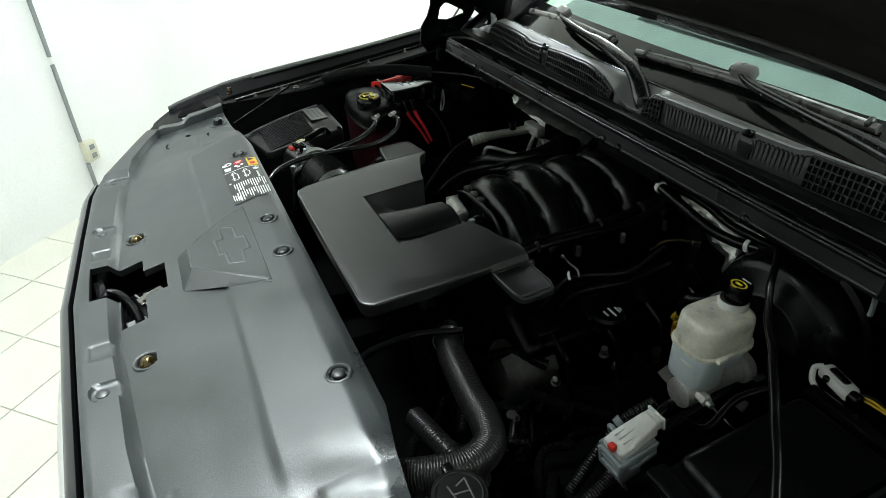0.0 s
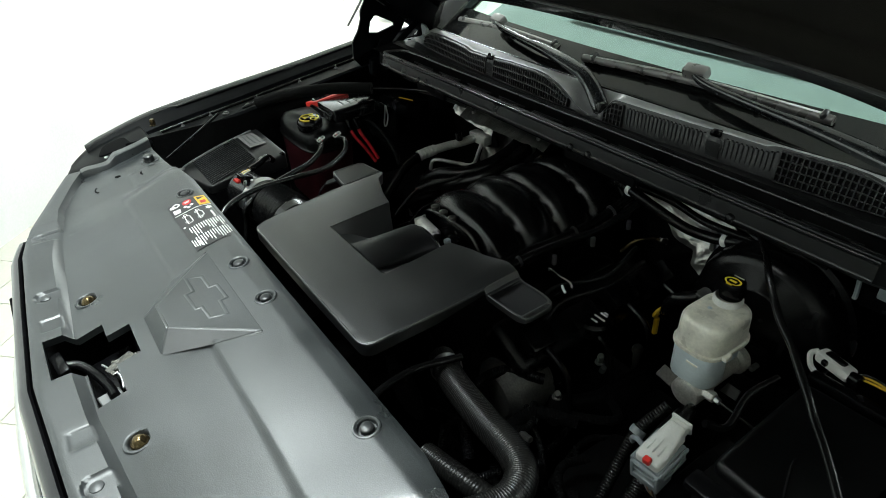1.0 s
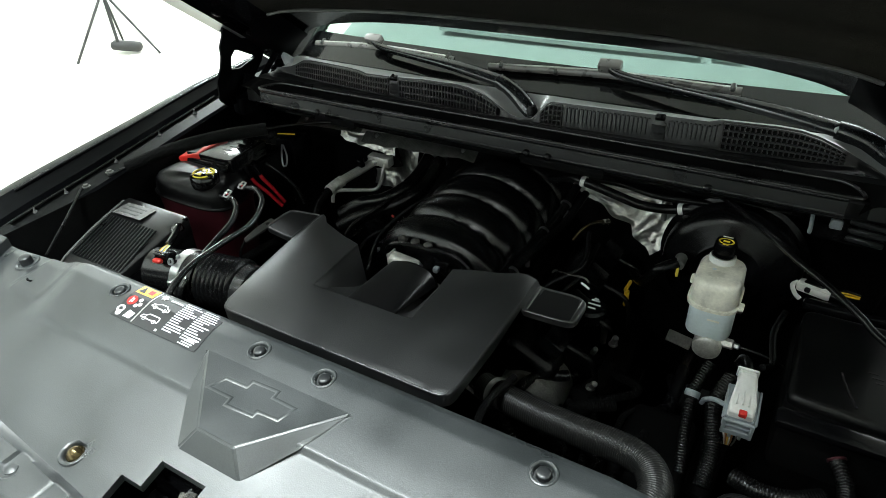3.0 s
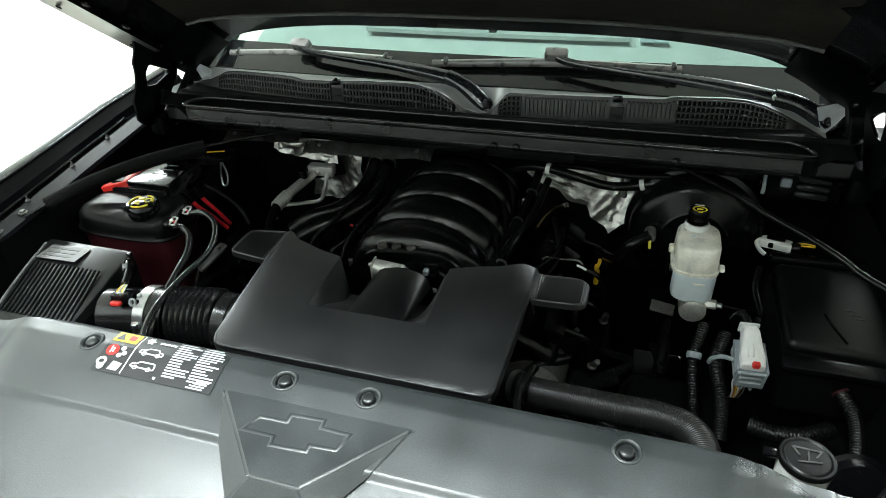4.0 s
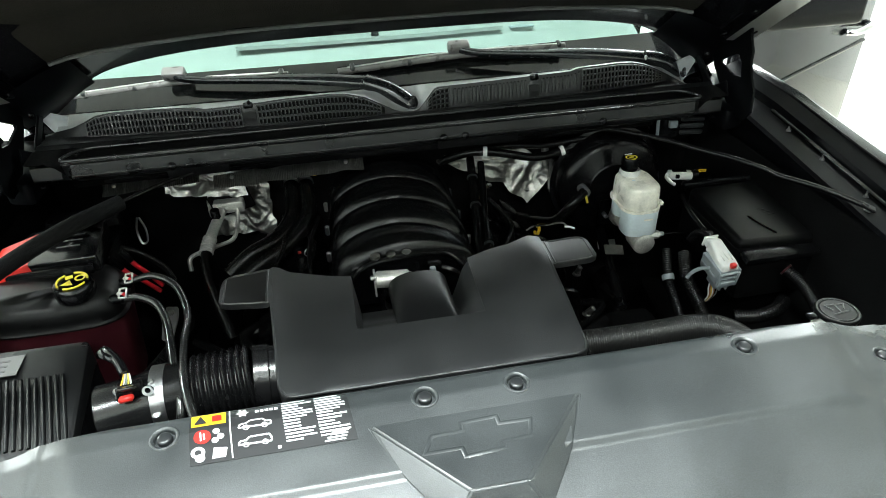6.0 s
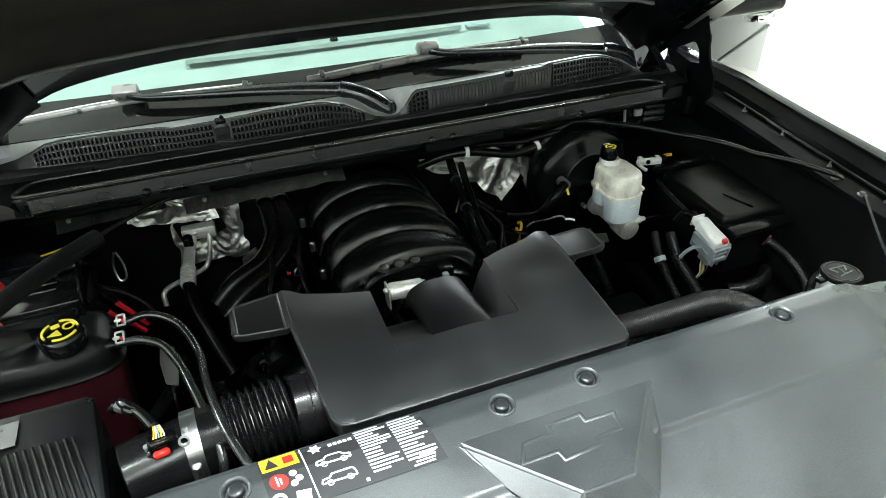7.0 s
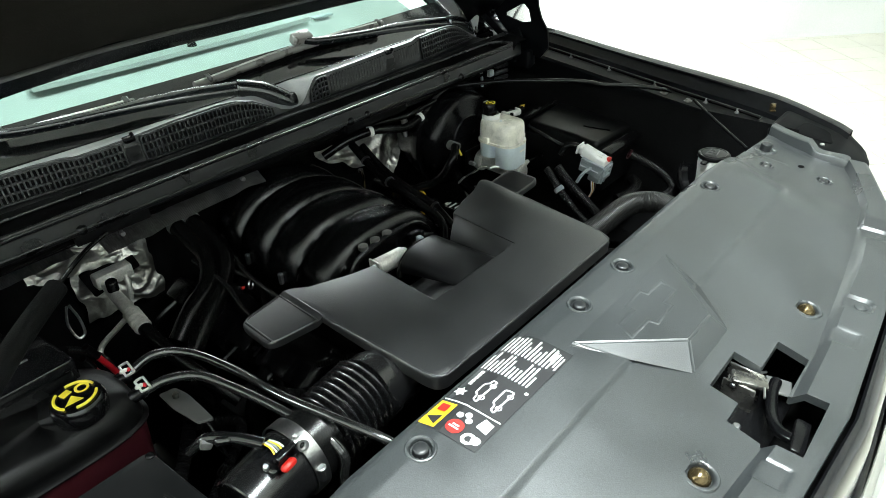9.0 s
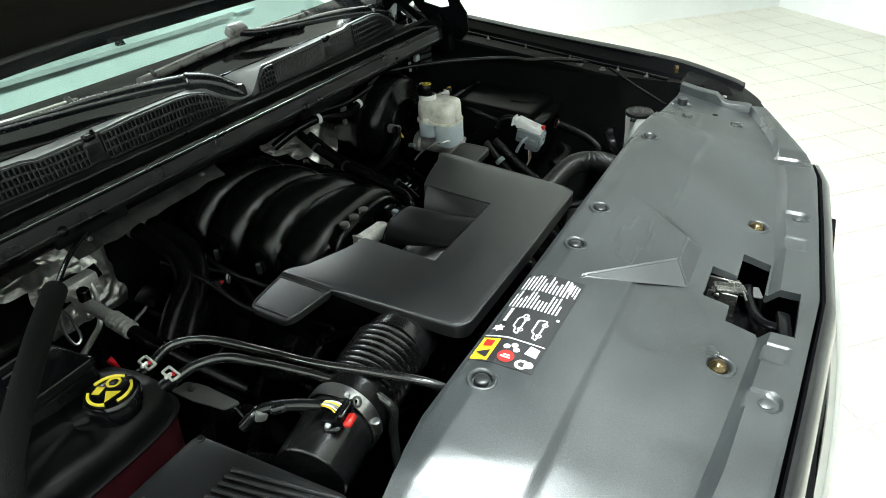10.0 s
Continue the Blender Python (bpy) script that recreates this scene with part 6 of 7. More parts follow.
for x in (-0.008, 0.010):
    part("foot_tooth", box((0.006, 0.008, 0.020), (x, -0.036, -0.042), 0.0015, 1), M_GREY, conn)
part("white_half", slab(round_poly([(-0.0235, -0.036), (0.0235, -0.036), (0.024, -0.010), (0.017, 0.052), (-0.016, 0.052), (-0.023, -0.010)], 0.006), lambda x, y: 0.0385 + 0.0006 * min(0, y) / 0.01 + 0.010 * smooth(0.0, 0.05, y) - 12 * x * x, 0.013, 0.005, 3), M_WHITE, conn, "white locking half")
part("white_top", box((0.034, 0.022, 0.024), (-0.001, 0.054, 0.030), 0.006, 3), M_WHITE, conn, "white rear spout")
part("white_collar", box((0.040, 0.006, 0.030), (-0.001, 0.064, 0.030), 0.002, 1), M_WHITE, conn)
for x in (-0.013, 0.0, 0.013):
    part("white_rib", box((0.003, 0.050, 0.005), (x * 0.85, 0.006, 0.0385 - 12 * (x * 0.85) ** 2), 0.0012, 1), M_WHITE, conn)
part("red_tab", box((0.014, 0.012, 0.013), (0.003, -0.036, 0.034), 0.002, 1), M_RED, conn, "red locking tab")
part("side_strap", tube([(-0.028, 0.0, -0.004), (-0.050, 0.006, -0.006), (-0.066, 0.012, -0.024), (-0.070, 0.016, -0.044)], 0.005, 8), M_GREY, conn, "grey plastic strap")
for i in range(7):
    part("wire", tube([(-0.016 + 0.0045 * i, -0.008, -0.048), (-0.019 + 0.0045 * i, -0.014, -0.066), (-0.014 + 0.0034 * i, -0.018, -0.090), (-0.010 + 0.0022 * i, -0.010, -0.125)], 0.0018, 6), (M_WHITE, M_ORANGE, M_AMBER, M_WHITE, M_ORANGE, M_BLACK, M_LABELGREY)[i], conn)
part("boot", tube([(0.0, 0.060, 0.030), (-0.004, 0.082, 0.034), (-0.012, 0.105, 0.022), (-0.018, 0.115, -0.01)], 0.010, 12), M_RUBBER, conn)


def hose(name, label, cat, pts, r, material=None, rib=0.0, pitch=0.006, group="", clamps=(), per=10, n=14):
    """A hose or loom as one thing with optional clamps at path fractions."""
    o = Vector(pts[0])
    h = thing(name, label, cat, group, o)
    loc = [Vector(p) - o for p in pts]
    part("hose", tube(loc, r, n, per, rib, pitch), material or M_RUBBER, h)
    line = spline(loc, per)
    for f, rr, w, m, nm in clamps:
        i = min(len(line) - 2, int(f * (len(line) - 1)))
        p, q = line[i], line[i + 1]
        d = (q - p).normalized()
        part(nm, lathe([(rr - 0.0015, -w), (rr, -w), (rr + 0.0008, 0), (rr, w), (rr - 0.0015, w)], 20, axis(p, p + d)), m, h)
    return h


hose("wire_loom", "black corrugated wire loom beside the connector", "wire loom", [(0.60, 0.46, 0.96), (0.585, 0.41, 0.93), (0.60, 0.36, 0.88), (0.60, 0.30, 0.84)], 0.015, M_RUBBER, 0.0007, 0.005, "wire looms")
hose("wire_loom", "black corrugated wire loom beside the connector", "wire loom", [(0.56, 0.47, 0.97), (0.545, 0.42, 0.93), (0.55, 0.37, 0.88), (0.56, 0.32, 0.83)], 0.011, M_RUBBER, 0.0007, 0.005, "wire looms", [(0.35, 0.013, 0.006, M_GREY, "clip")])
hose("wire_loom", "black corrugated wire loom curving under the connector", "wire loom", [(0.64, 0.30, 0.895), (0.68, 0.285, 0.90), (0.73, 0.29, 0.905), (0.77, 0.32, 0.90)], 0.016, M_RUBBER, 0.0007, 0.005, "wire looms")
hose("wire_loom", "black corrugated wire loom beside the washer filler", "wire loom", [(0.77, 0.34, 0.97), (0.79, 0.30, 0.95), (0.785, 0.24, 0.93), (0.76, 0.20, 0.91), (0.70, 0.21, 0.90)], 0.013, M_RUBBER, 0.0007, 0.005, "wire looms", [(0.02, 0.0135, 0.002, M_MAROON, "tape")])
hose("wire_loom", "thin black wire loom from the cowl to the connector", "wire loom", [(0.655, 0.60, 1.03), (0.645, 0.54, 1.02), (0.655, 0.48, 1.00), (0.64, 0.44, 1.02)], 0.006, M_RUBBER, 0, 0.006, "wire looms")
hose("radiator_hose", "dark ribbed upper radiator hose with plastic sleeve", "hose", [(0.20, 0.265, 0.925), (0.29, 0.235, 0.945), (0.40, 0.215, 0.962), (0.48, 0.205, 0.972), (0.525, 0.185, 0.976), (0.545, 0.14, 0.978), (0.53, 0.08, 0.975), (0.50, 0.02, 0.965)], 0.0262, M_RIBHOSE, 0.0007, 0.0042, "", [(0.06, 0.030, 0.006, M_STEEL, "clamp")], n=20)
hose("lower_hose", "short dark ribbed coolant hose deeper in the bay", "hose", [(0.33, 0.14, 0.87), (0.40, 0.15, 0.88), (0.46, 0.17, 0.87), (0.48, 0.20, 0.83)], 0.02, M_RIBHOSE, 0.0007, 0.005, "")
hose("belt_cable", "thin black cable crossing behind the cover panel", "cable", [(0.31, 0.05, 1.02), (0.27, 0.10, 1.00), (0.25, 0.18, 0.985), (0.26, 0.27, 0.97)], 0.007)
# washer filler
washer = thing("washer_filler", "white washer filler neck with black flip cap", "washer filler", at=(0.653, 0.078, 1.03))
part("neck", lathe([(0.029, -0.12), (0.031, 0.0), (0.033, 0.030), (0.0335, 0.046)], 28), M_WHITE, washer)
part("cap", lathe([(0.034, 0.045), (0.0355, 0.047), (0.0355, 0.052), (0.034, 0.0545), (0.0, 0.055)], 36), M_LID, washer, "black flip cap")
part("cap_lug", box((0.02, 0.014, 0.008), (-0.042, 0.004, 0.046), 0.003), M_BLACK, washer)
part("cap_ring", lathe([(0.027, 0.0545), (0.029, 0.0558), (0.031, 0.0545)], 32), M_LID, washer)
for a, b in (((-0.014, -0.010), (0.016, -0.006)), ((-0.010, 0.0), (-0.016, 0.014)), ((0.010, 0.0), (0.018, 0.012)), ((-0.016, 0.014), (0.018, 0.012)), ((0.0, -0.008), (0.002, 0.012))):
    part("cap_sign", tube([(*a, 0.0555), (*b, 0.0555)], 0.0013, 5, per=2), M_DIMPRINT, washer)
horn = thing("horn", "black round horn shell beside the washer filler", "horn", at=(0.76, 0.17, 0.93))
part("shell", lathe([(0.02, 0), (0.055, 0.004), (0.062, 0.012), (0.055, 0.016), (0.05, 0.03), (0, 0.032)], 32, pose(0, 0, 0, 60, 0, 10)), M_BLACK, horn)

# ---------------------------------------------------------------- hoses and clips along the cowl
W = (0.0125, 0.005, M_WHITE, "clip")
hose("vacuum_hose", "black hose with white clips under the cowl", "hose", [(0.1, 0.82, 1.08), (0.15, 0.785, 1.112), (0.203, 0.757, 1.126), (0.26, 0.76, 1.112), (0.33, 0.775, 1.088), (0.385, 0.788, 1.084), (0.427, 0.79, 1.094), (0.48, 0.786, 1.107), (0.549, 0.784, 1.102), (0.62, 0.79, 1.07)], 0.0105, M_RUBBER, 0, 0.006, "", [(0.23, *W), (0.643, *W), (0.862, *W)])
hose("wire_loom", "black corrugated loom under the cowl", "wire loom", [(0.20, 0.79, 1.12), (0.28, 0.80, 1.115), (0.36, 0.79, 1.11), (0.44, 0.78, 1.12), (0.56, 0.80, 1.12)], 0.008, M_RUBBER, 0.0014, 0.004, "wire looms")
hose("fuel_hose", "black hose along the manifold side", "hose", [(0.175, 0.80, 1.09), (0.165, 0.72, 1.055), (0.15, 0.62, 1.035), (0.135, 0.53, 1.025), (0.125, 0.46, 1.01), (0.10, 0.43, 0.97)], 0.0105, M_RUBBER, 0, 0.006, "fuel hoses", [(0.15, 0.0125, 0.003, M_PIN, "clip"), (0.35, 0.0125, 0.003, M_PIN, "clip")])
hose("fuel_hose", "black hose along the manifold side", "hose", [(0.20, 0.79, 1.08), (0.185, 0.70, 1.045), (0.165, 0.60, 1.035), (0.15, 0.50, 1.025), (0.14, 0.44, 1.0)], 0.009, M_RUBBER, 0, 0.006, "fuel hoses", [(0.75, 0.011, 0.003, M_PIN, "clip")])
hose("heater_hose", "thick black heater hose beside the manifold", "hose", [(-0.243, 0.905, 1.045), (-0.242, 0.86, 1.037), (-0.238, 0.80, 1.015), (-0.250, 0.74, 0.995), (-0.296, 0.69, 0.97), (-0.361, 0.65, 0.95), (-0.42, 0.615, 0.92)], 0.019, M_RUBBER, 0, 0.006, "heater hoses", [(0.14, 0.0195, 0.006, M_STEEL, "clamp")])
hose("heater_hose", "thick black heater hose beside the manifold", "hose", [(-0.279, 0.905, 1.047), (-0.278, 0.86, 1.039), (-0.276, 0.81, 1.020), (-0.282, 0.755, 1.005), (-0.318, 0.70, 0.985), (-0.377, 0.665, 0.972), (-0.43, 0.64, 0.94)], 0.019, M_RUBBER, 0, 0.006, "heater hoses", [(0.14, 0.0195, 0.006, M_STEEL, "clamp")])
part_clip = thing("pipe_clip", "small yellow-brown plastic pipe clip", "clip", at=(-0.215, 0.845, 1.075))
part("body", box((0.014, 0.012, 0.011), (0, 0, 0), 0.004), M_AMBER, part_clip)
for i, (x, z) in enumerate(((-0.30, 1.0), (-0.26, 0.97), (0.22, 0.98), (0.245, 0.955), (-0.22, 0.985))):
    hose("injector_wire", "thin black wire run beside the manifold", "wire", [(x, 0.78, z), (x + 0.03 * math.sin(i), 0.66, z - 0.01), (x - 0.02, 0.55, z - 0.02), (x + 0.01, 0.46, z - 0.05)], 0.006, M_RUBBER, 0.001, 0.004, "injector wires")
inj = thing("injector_plug", "black injector plug with red locking tab", "connector", "connectors", (-0.268, 0.672, 0.958))
part("shell", box((0.024, 0.03, 0.02), (0, 0, 0), 0.004, 2, (0, 20, 30)), M_BLACK, inj)
part("lock_tab", box((0.008, 0.006, 0.006), (0.0, -0.014, 0.008), 0.001, 1), M_RED, inj, "red locking tab")
part("ring", lathe([(0.010, -0.002), (0.011, 0), (0.010, 0.002)], 16, pose(0.02, -0.012, 0.004, 90, 0, 30)), M_STEEL, inj)

# ---------------------------------------------------------------- refrigerant pipes
ac = thing("refrigerant_pipe", "bare aluminium refrigerant block and pipes with crimped hose", "pipe", at=(-0.448, 0.851, 1.005))
part("block", box((0.075, 0.03, 0.03), (0.01, 0, 0.004), 0.005), M_ALU, ac)
part("foam_pad", box((0.105, 0.012, 0.062), (0.014, 0.020, 0.004), 0.004, 2, (0, -14, 0)), M_BLACK_MATT, ac, "black foam pad")
part("block_bolt", cyl((0.0, -0.014, 0.004), (0.0, -0.024, 0.004), 0.008, 6), M_STEEL, ac)
part("pipe", tube([(-0.008, -0.01, 0.0), (-0.014, -0.05, -0.004), (-0.018, -0.10, -0.003), (-0.022, -0.15, -0.004)], 0.0125, 14), M_ALU, ac)
part("sleeve", tube([(-0.022, -0.145, -0.004), (-0.024, -0.17, -0.006), (-0.026, -0.20, -0.010)], 0.0165, 16, 10, 0.002, 0.012), M_ALU, ac, "crimped aluminium sleeve")
part("hose", tube([(-0.025, -0.195, -0.01), (-0.02, -0.25, -0.03), (0.0, -0.31, -0.07), (0.03, -0.38, -0.12)], 0.013, 12), M_RUBBER, ac)
part("thin_pipe", tube([(0.03, -0.01, 0.0), (0.026, -0.02, -0.03), (0.008, -0.03, -0.075), (-0.03, -0.06, -0.075), (-0.084, -0.105, -0.07), (-0.09, -0.12, -0.10)], 0.0055, 10), M_ALU, ac)
part("cap", cyl((-0.014, -0.06, 0.006), (-0.014, -0.064, 0.03), 0.011, 14), M_BLACK, ac)
strap = thing("ground_strap", "small bright metal strap loop", "strap", at=(-0.580, 0.618, 1.096))
part("loop", tube([(0.0, 0, 0.03), (-0.008, 0, 0.0), (-0.004, -0.006, -0.028), (0.008, -0.006, -0.025), (0.010, 0, 0.0), (0.004, 0, 0.03)], 0.0022, 6), M_STEEL, strap)

# ---------------------------------------------------------------- passenger side: tank, air box, battery
tank = thing("coolant_tank", "black coolant tank over maroon lower shell, yellow-marked cap", "coolant tank", at=(-0.70, 0.43, 1.04))


def tank_at(u, v):
    a = 2 * math.pi * u
    ca, sa = math.cos(a), math.sin(a)
    px = (0.118 if ca > 0 else 0.145) * (abs(ca) ** 0.62) * (1 if ca > 0 else -1)
    py = (0.10 if sa > 0 else 0.058) * (abs(sa) ** 0.62) * (1 if sa > 0 else -1)
    k, z = [(1.05, -0.002), (1.06, 0.002), (1.0, 0.006), (0.995, 0.022), (0.96, 0.038), (0.88, 0.050), (0.72, 0.056), (0.4, 0.059), (0.001, 0.060)][v]
    z *= 1.0 - 0.14 * smooth(-0.02, -0.06, py)
    z -= 0.006 * math.exp(-((px - 0.015) / 0.018) ** 2) * (z > 0.015)
    return Vector((px * k, py * k, z))


part("upper_shell", grid(tank_at, span(0, 1, 65), list(range(9))), M_TANKTOP, tank, "satin black upper shell", angle=50)
bm = grid(lambda u, v: Vector((tank_at(u, 3).x * (1 - 0.12 * v), tank_at(u, 3).y * (1 - 0.1 * v), -0.002 - 0.17 * v)), span(0, 1, 65), span(0, 1, 5))
part("lower_shell", bm, M_MAROON, tank, "maroon translucent lower shell", angle=60)
tcap = part("cap", lathe([(0.034, 0.050), (0.0355, 0.06), (0.035, 0.074), (0.032, 0.079), (0.010, 0.081), (0, 0.081)], 48, Matrix.Translation((0.048, -0.018, 0))), M_GLOSSLID, tank, "black lobed screw cap")
for a0 in (0.2, 2.3, 4.4):
    pts = [(0.048 + 0.026 * math.cos(a), -0.018 + 0.026 * math.sin(a), 0.0815) for a in span(a0, a0 + 1.5, 8)]
    part("cap_arc", tube(pts, 0.002, 6, raw=True), M_YELLOW, tcap)
bm = bmesh.new()
bm.faces.new([bm.verts.new((0.048 + x, -0.018 + y, 0.0822)) for x, y in ((-0.018, -0.014), (0.006, -0.016), (-0.004, 0.002))])
part("cap_triangle", bm, M_YELLOW, tcap)
part("cap_sign", lathe([(0.006, 0.0812), (0.0095, 0.0822), (0.0095, 0.081)], 16, Matrix.Translation((0.060, -0.010, 0))), M_YELLOW, tcap)
part("cap_sign", box((0.013, 0.010, 0.001), (0.040, -0.006, 0.0818), 0, rot=(0, 0, 20)), M_YELLOW, tcap)
for y in (0.024, -0.025):
    part("outlet", cyl((0.10, y, 0.034), (0.128, y, 0.034), 0.010, 14), M_BLACK, tank)
    bm = bmesh.new()
    for dx, dy, sx, sy in ((-0.0062, 0, 0.003, 0.022), (0.0062, 0, 0.003, 0.022), (0, -0.0092, 0.011, 0.003), (0, 0.0092, 0.011, 0.003)):
        box((sx, sy, 0.005), (0.127 + dx, y + dy, 0.045 + dy * 0.45), 0.0012, 1, (24, 0, 0), bm)
    cl = part("hose_clip", bm, M_ALU, tank, "pale square spring clip")
    part("clip_core", box((0.008, 0.007, 0.008), (0.128, y, 0.042), 0.002, 1), M_REDWIRE, cl)
    part("clip_tail", box((0.012, 0.006, 0.016), (0.122, y, 0.040), 0.002, 1), M_ALU, cl)
hose("coolant_hose", "thin glossy black coolant hose from the tank", "hose", [(-0.575, 0.454, 1.076), (-0.53, 0.455, 1.083), (-0.487, 0.430, 1.070), (-0.458, 0.36, 1.055), (-0.448, 0.26, 1.060), (-0.431, 0.16, 1.068), (-0.408, 0.085, 1.060), (-0.385, 0.035, 1.03)], 0.0068, M_HOSE, 0, 0.006, "coolant hoses", n=16)
hose("coolant_hose", "thin glossy black coolant hose from the tank", "hose", [(-0.575, 0.405, 1.072), (-0.543, 0.392, 1.080), (-0.509, 0.368, 1.077), (-0.487, 0.326, 1.066), (-0.471, 0.268, 1.061), (-0.458, 0.213, 1.054), (-0.448, 0.171, 1.045), (-0.443, 0.146, 1.035), (-0.443, 0.129, 1.019), (-0.450, 0.128, 0.985), (-0.46, 0.12, 0.93)], 0.0072, M_HOSE, 0, 0.006, "coolant hoses", n=16)

plate = thing("bracket_plate", "dull grey steel bracket plate below the coolant hoses", "bracket", at=(-0.52, 0.43, 0.98))
part("plate", slab(round_poly([(-0.016, 0.060), (0.009, 0.051), (0.015, 0.019), (0.014, -0.060), (-0.007, -0.047), (-0.016, 0.011)], 0.005), lambda x, y: 0.003 + 0.1 * x, -0.001, 0.001, 1), M_LABELGREY, plate)
part("bolt", lathe([(0, 0.010), (0.005, 0.010), (0.006, 0.008), (0.006, 0.002)], 6, Matrix.Translation((0.0, 0.030, 0.0))), M_STEELDARK, plate)
part("stay", tube([(0.004, -0.055, 0.0), (0.004, -0.075, -0.02), (0.006, -0.085, -0.06)], 0.003, 8), M_BLACK, plate)
airbox = thing("air_filter_box", "black ribbed air filter box with pale label", "air box", at=(-0.71, 0.19, 1.0))
ol = [(-0.848, 0.318), (-0.617, 0.318), (-0.590, 0.092), (-0.757, 0.052), (-0.775, 0.085)]
part("lower_case", slab(round_poly([(x + 0.71, y - 0.19) for x, y in ol], 0.02), 0.02, -0.16, 0.004), M_BLACK, airbox)
part("lid", slab(round_poly([(x + 0.71, y - 0.19) for x, y in ol], 0.015), lambda x, y: 0.055 - 0.16 * max(0, 0.040 - y), 0.012, 0.006, 2), M_AIRLID, airbox, "black moulded lid")
for i in range(17):
    x = -0.098 + i * 0.0106
    a = Vector((x, 0.044, 0.0550))
    b = Vector((x + 0.038, -0.090, 0.0550 - 0.16 * 0.130))
    part("lid_rib", tube([a, b], 0.0029, 8, per=2), M_AIRLID, airbox)
part("lid_edge", tube([(-0.046, -0.130, 0.028), (-0.063, -0.100, 0.034), (-0.095, 0.0, 0.048), (-0.130, 0.108, 0.054)], 0.0035, 8), M_LABELGREY, airbox, "pale bead along the edge of the lid")
part("lid_latch", box((0.018, 0.018, 0.014), (-0.046, -0.128, 0.026), 0.004, 2, (0, 0, 30)), M_LABELGREY, airbox, "pale corner latch")
part("sticker", box((0.10, 0.05, 0.0012), (-0.055, 0.082, 0.0560), 0, rot=(0, 0, 2)), M_LABELGREY, airbox, "pale grey printed sticker")
for i in range(3):
    part("sticker_line", box((0.07, 0.004, 0.0008), (-0.06, 0.069 + 0.013 * i, 0.0568), 0, rot=(0, 0, 2)), M_DIMPRINT, airbox)
part("corner_post", cyl((0.088, 0.115, 0.0), (0.088, 0.115, 0.058), 0.006, 10), M_BLACK, airbox)

duct = thing("air_duct", "black air duct with sensor, steel clamp and ribbed bellows", "air duct", at=(-0.45, 0.19, 1.01))
part("sensor_tube", cyl((-0.125, -0.016, -0.006), (-0.03, 0.0, 0.0), 0.052, 40, 0.002), M_BELLOWS, duct)
clampo = part("clamp", lathe([(0.055, -0.011), (0.0570, -0.011), (0.0570, 0.011), (0.055, 0.011)], 40, axis((-0.03, 0.0, 0.0), (0.02, 0.004, 0.0))), M_STEEL, duct, "bright steel band clamp")
part("clamp_screw", cyl((-0.028, -0.058, 0.0), (-0.028, -0.056, 0.022), 0.007, 8), M_STEEL, clampo)
part("cuff", lathe([(0.054, -0.02), (0.056, 0.0), (0.056, 0.03), (0.058, 0.035)], 40, axis((-0.018, 0.002, 0.0), (0.03, 0.006, 0.0))), M_RUBBER, duct)
prof = []
for i in range(8):
    x = 0.0 + 0.0122 * i
    prof += [(0.049, x), (0.0585, x + 0.0032), (0.060, x + 0.0051), (0.0585, x + 0.007), (0.049, x + 0.0108)]
part("bellows", lathe(prof, 44, axis((0.02, 0.006, 0.0), (0.12, 0.016, 0.004))), M_BELLOWS, duct, "ribbed rubber bellows")
part("end_cuff", lathe([(0.050, 0), (0.0565, 0.002), (0.0565, 0.026), (0.053, 0.028), (0.053, 0.07), (0.050, 0.072)], 40, axis((0.114, 0.0155, 0.0), (0.2, 0.022, -0.008))), M_BELLOWS, duct)
sens = part("flow_sensor", box((0.04, 0.026, 0.022), (-0.064, -0.026, 0.056), 0.005, 2, (-20, 0, 10)), M_BLACK, duct, "black air flow sensor")
part("sensor_tab", box((0.022, 0.012, 0.010), (-0.066, -0.046, 0.054), 0.003, 1, (-20, 0, 10)), M_RED, sens, "red locking tab")
for i in range(5):
    part("sensor_wire", tube([(-0.074 + 0.004 * i, -0.034, 0.066), (-0.072 + 0.003 * i, -0.022, 0.071), (-0.073 + 0.002 * i, -0.008, 0.071)], 0.0013, 6), (M_AMBER, M_WHITE, M_GREY, M_YELLOW, M_WHITE)[i], sens)
part("sensor_cap", box((0.030, 0.010, 0.006), (-0.063, -0.038, 0.068), 0.002, 1, (-20, 0, 10)), M_GLOSS, sens)
part("sensor_flange", box((0.058, 0.034, 0.008), (-0.060, -0.022, 0.046), 0.003, 1, (-20, 0, 10)), M_GLOSS, sens)
for x, y, z in ((-0.034, -0.016, 0.052), (-0.086, -0.024, 0.048)):
    part("sensor_screw", cyl((x, y, z), (x, y - 0.003, z + 0.009), 0.0045, 8), M_STEEL, sens)
part("sensor_ring", lathe([(0.005, 0), (0.008, 0.001), (0.008, 0.004), (0.005, 0.004)], 16, pose(-0.036, -0.034, 0.054, 60, 0, 0)), M_STEEL, sens)
part("sensor_loom", tube([(-0.072, -0.008, 0.070), (-0.09, 0.025, 0.072), (-0.115, 0.055, 0.072), (-0.135, 0.075, 0.05)], 0.008, 10), M_GLOSS, duct)
part("loom_tape", box((0.016, 0.018, 0.016), (-0.118, 0.056, 0.068), 0.004, 2, (10, 20, -30)), M_LABELGREY, duct, "shiny grey tape lump")
part("loom_tape", box((0.022, 0.014, 0.012), (-0.104, 0.036, 0.074), 0.003, 1, (0, 0, -40)), M_GLOSS, duct, "glossy taped sensor lead")

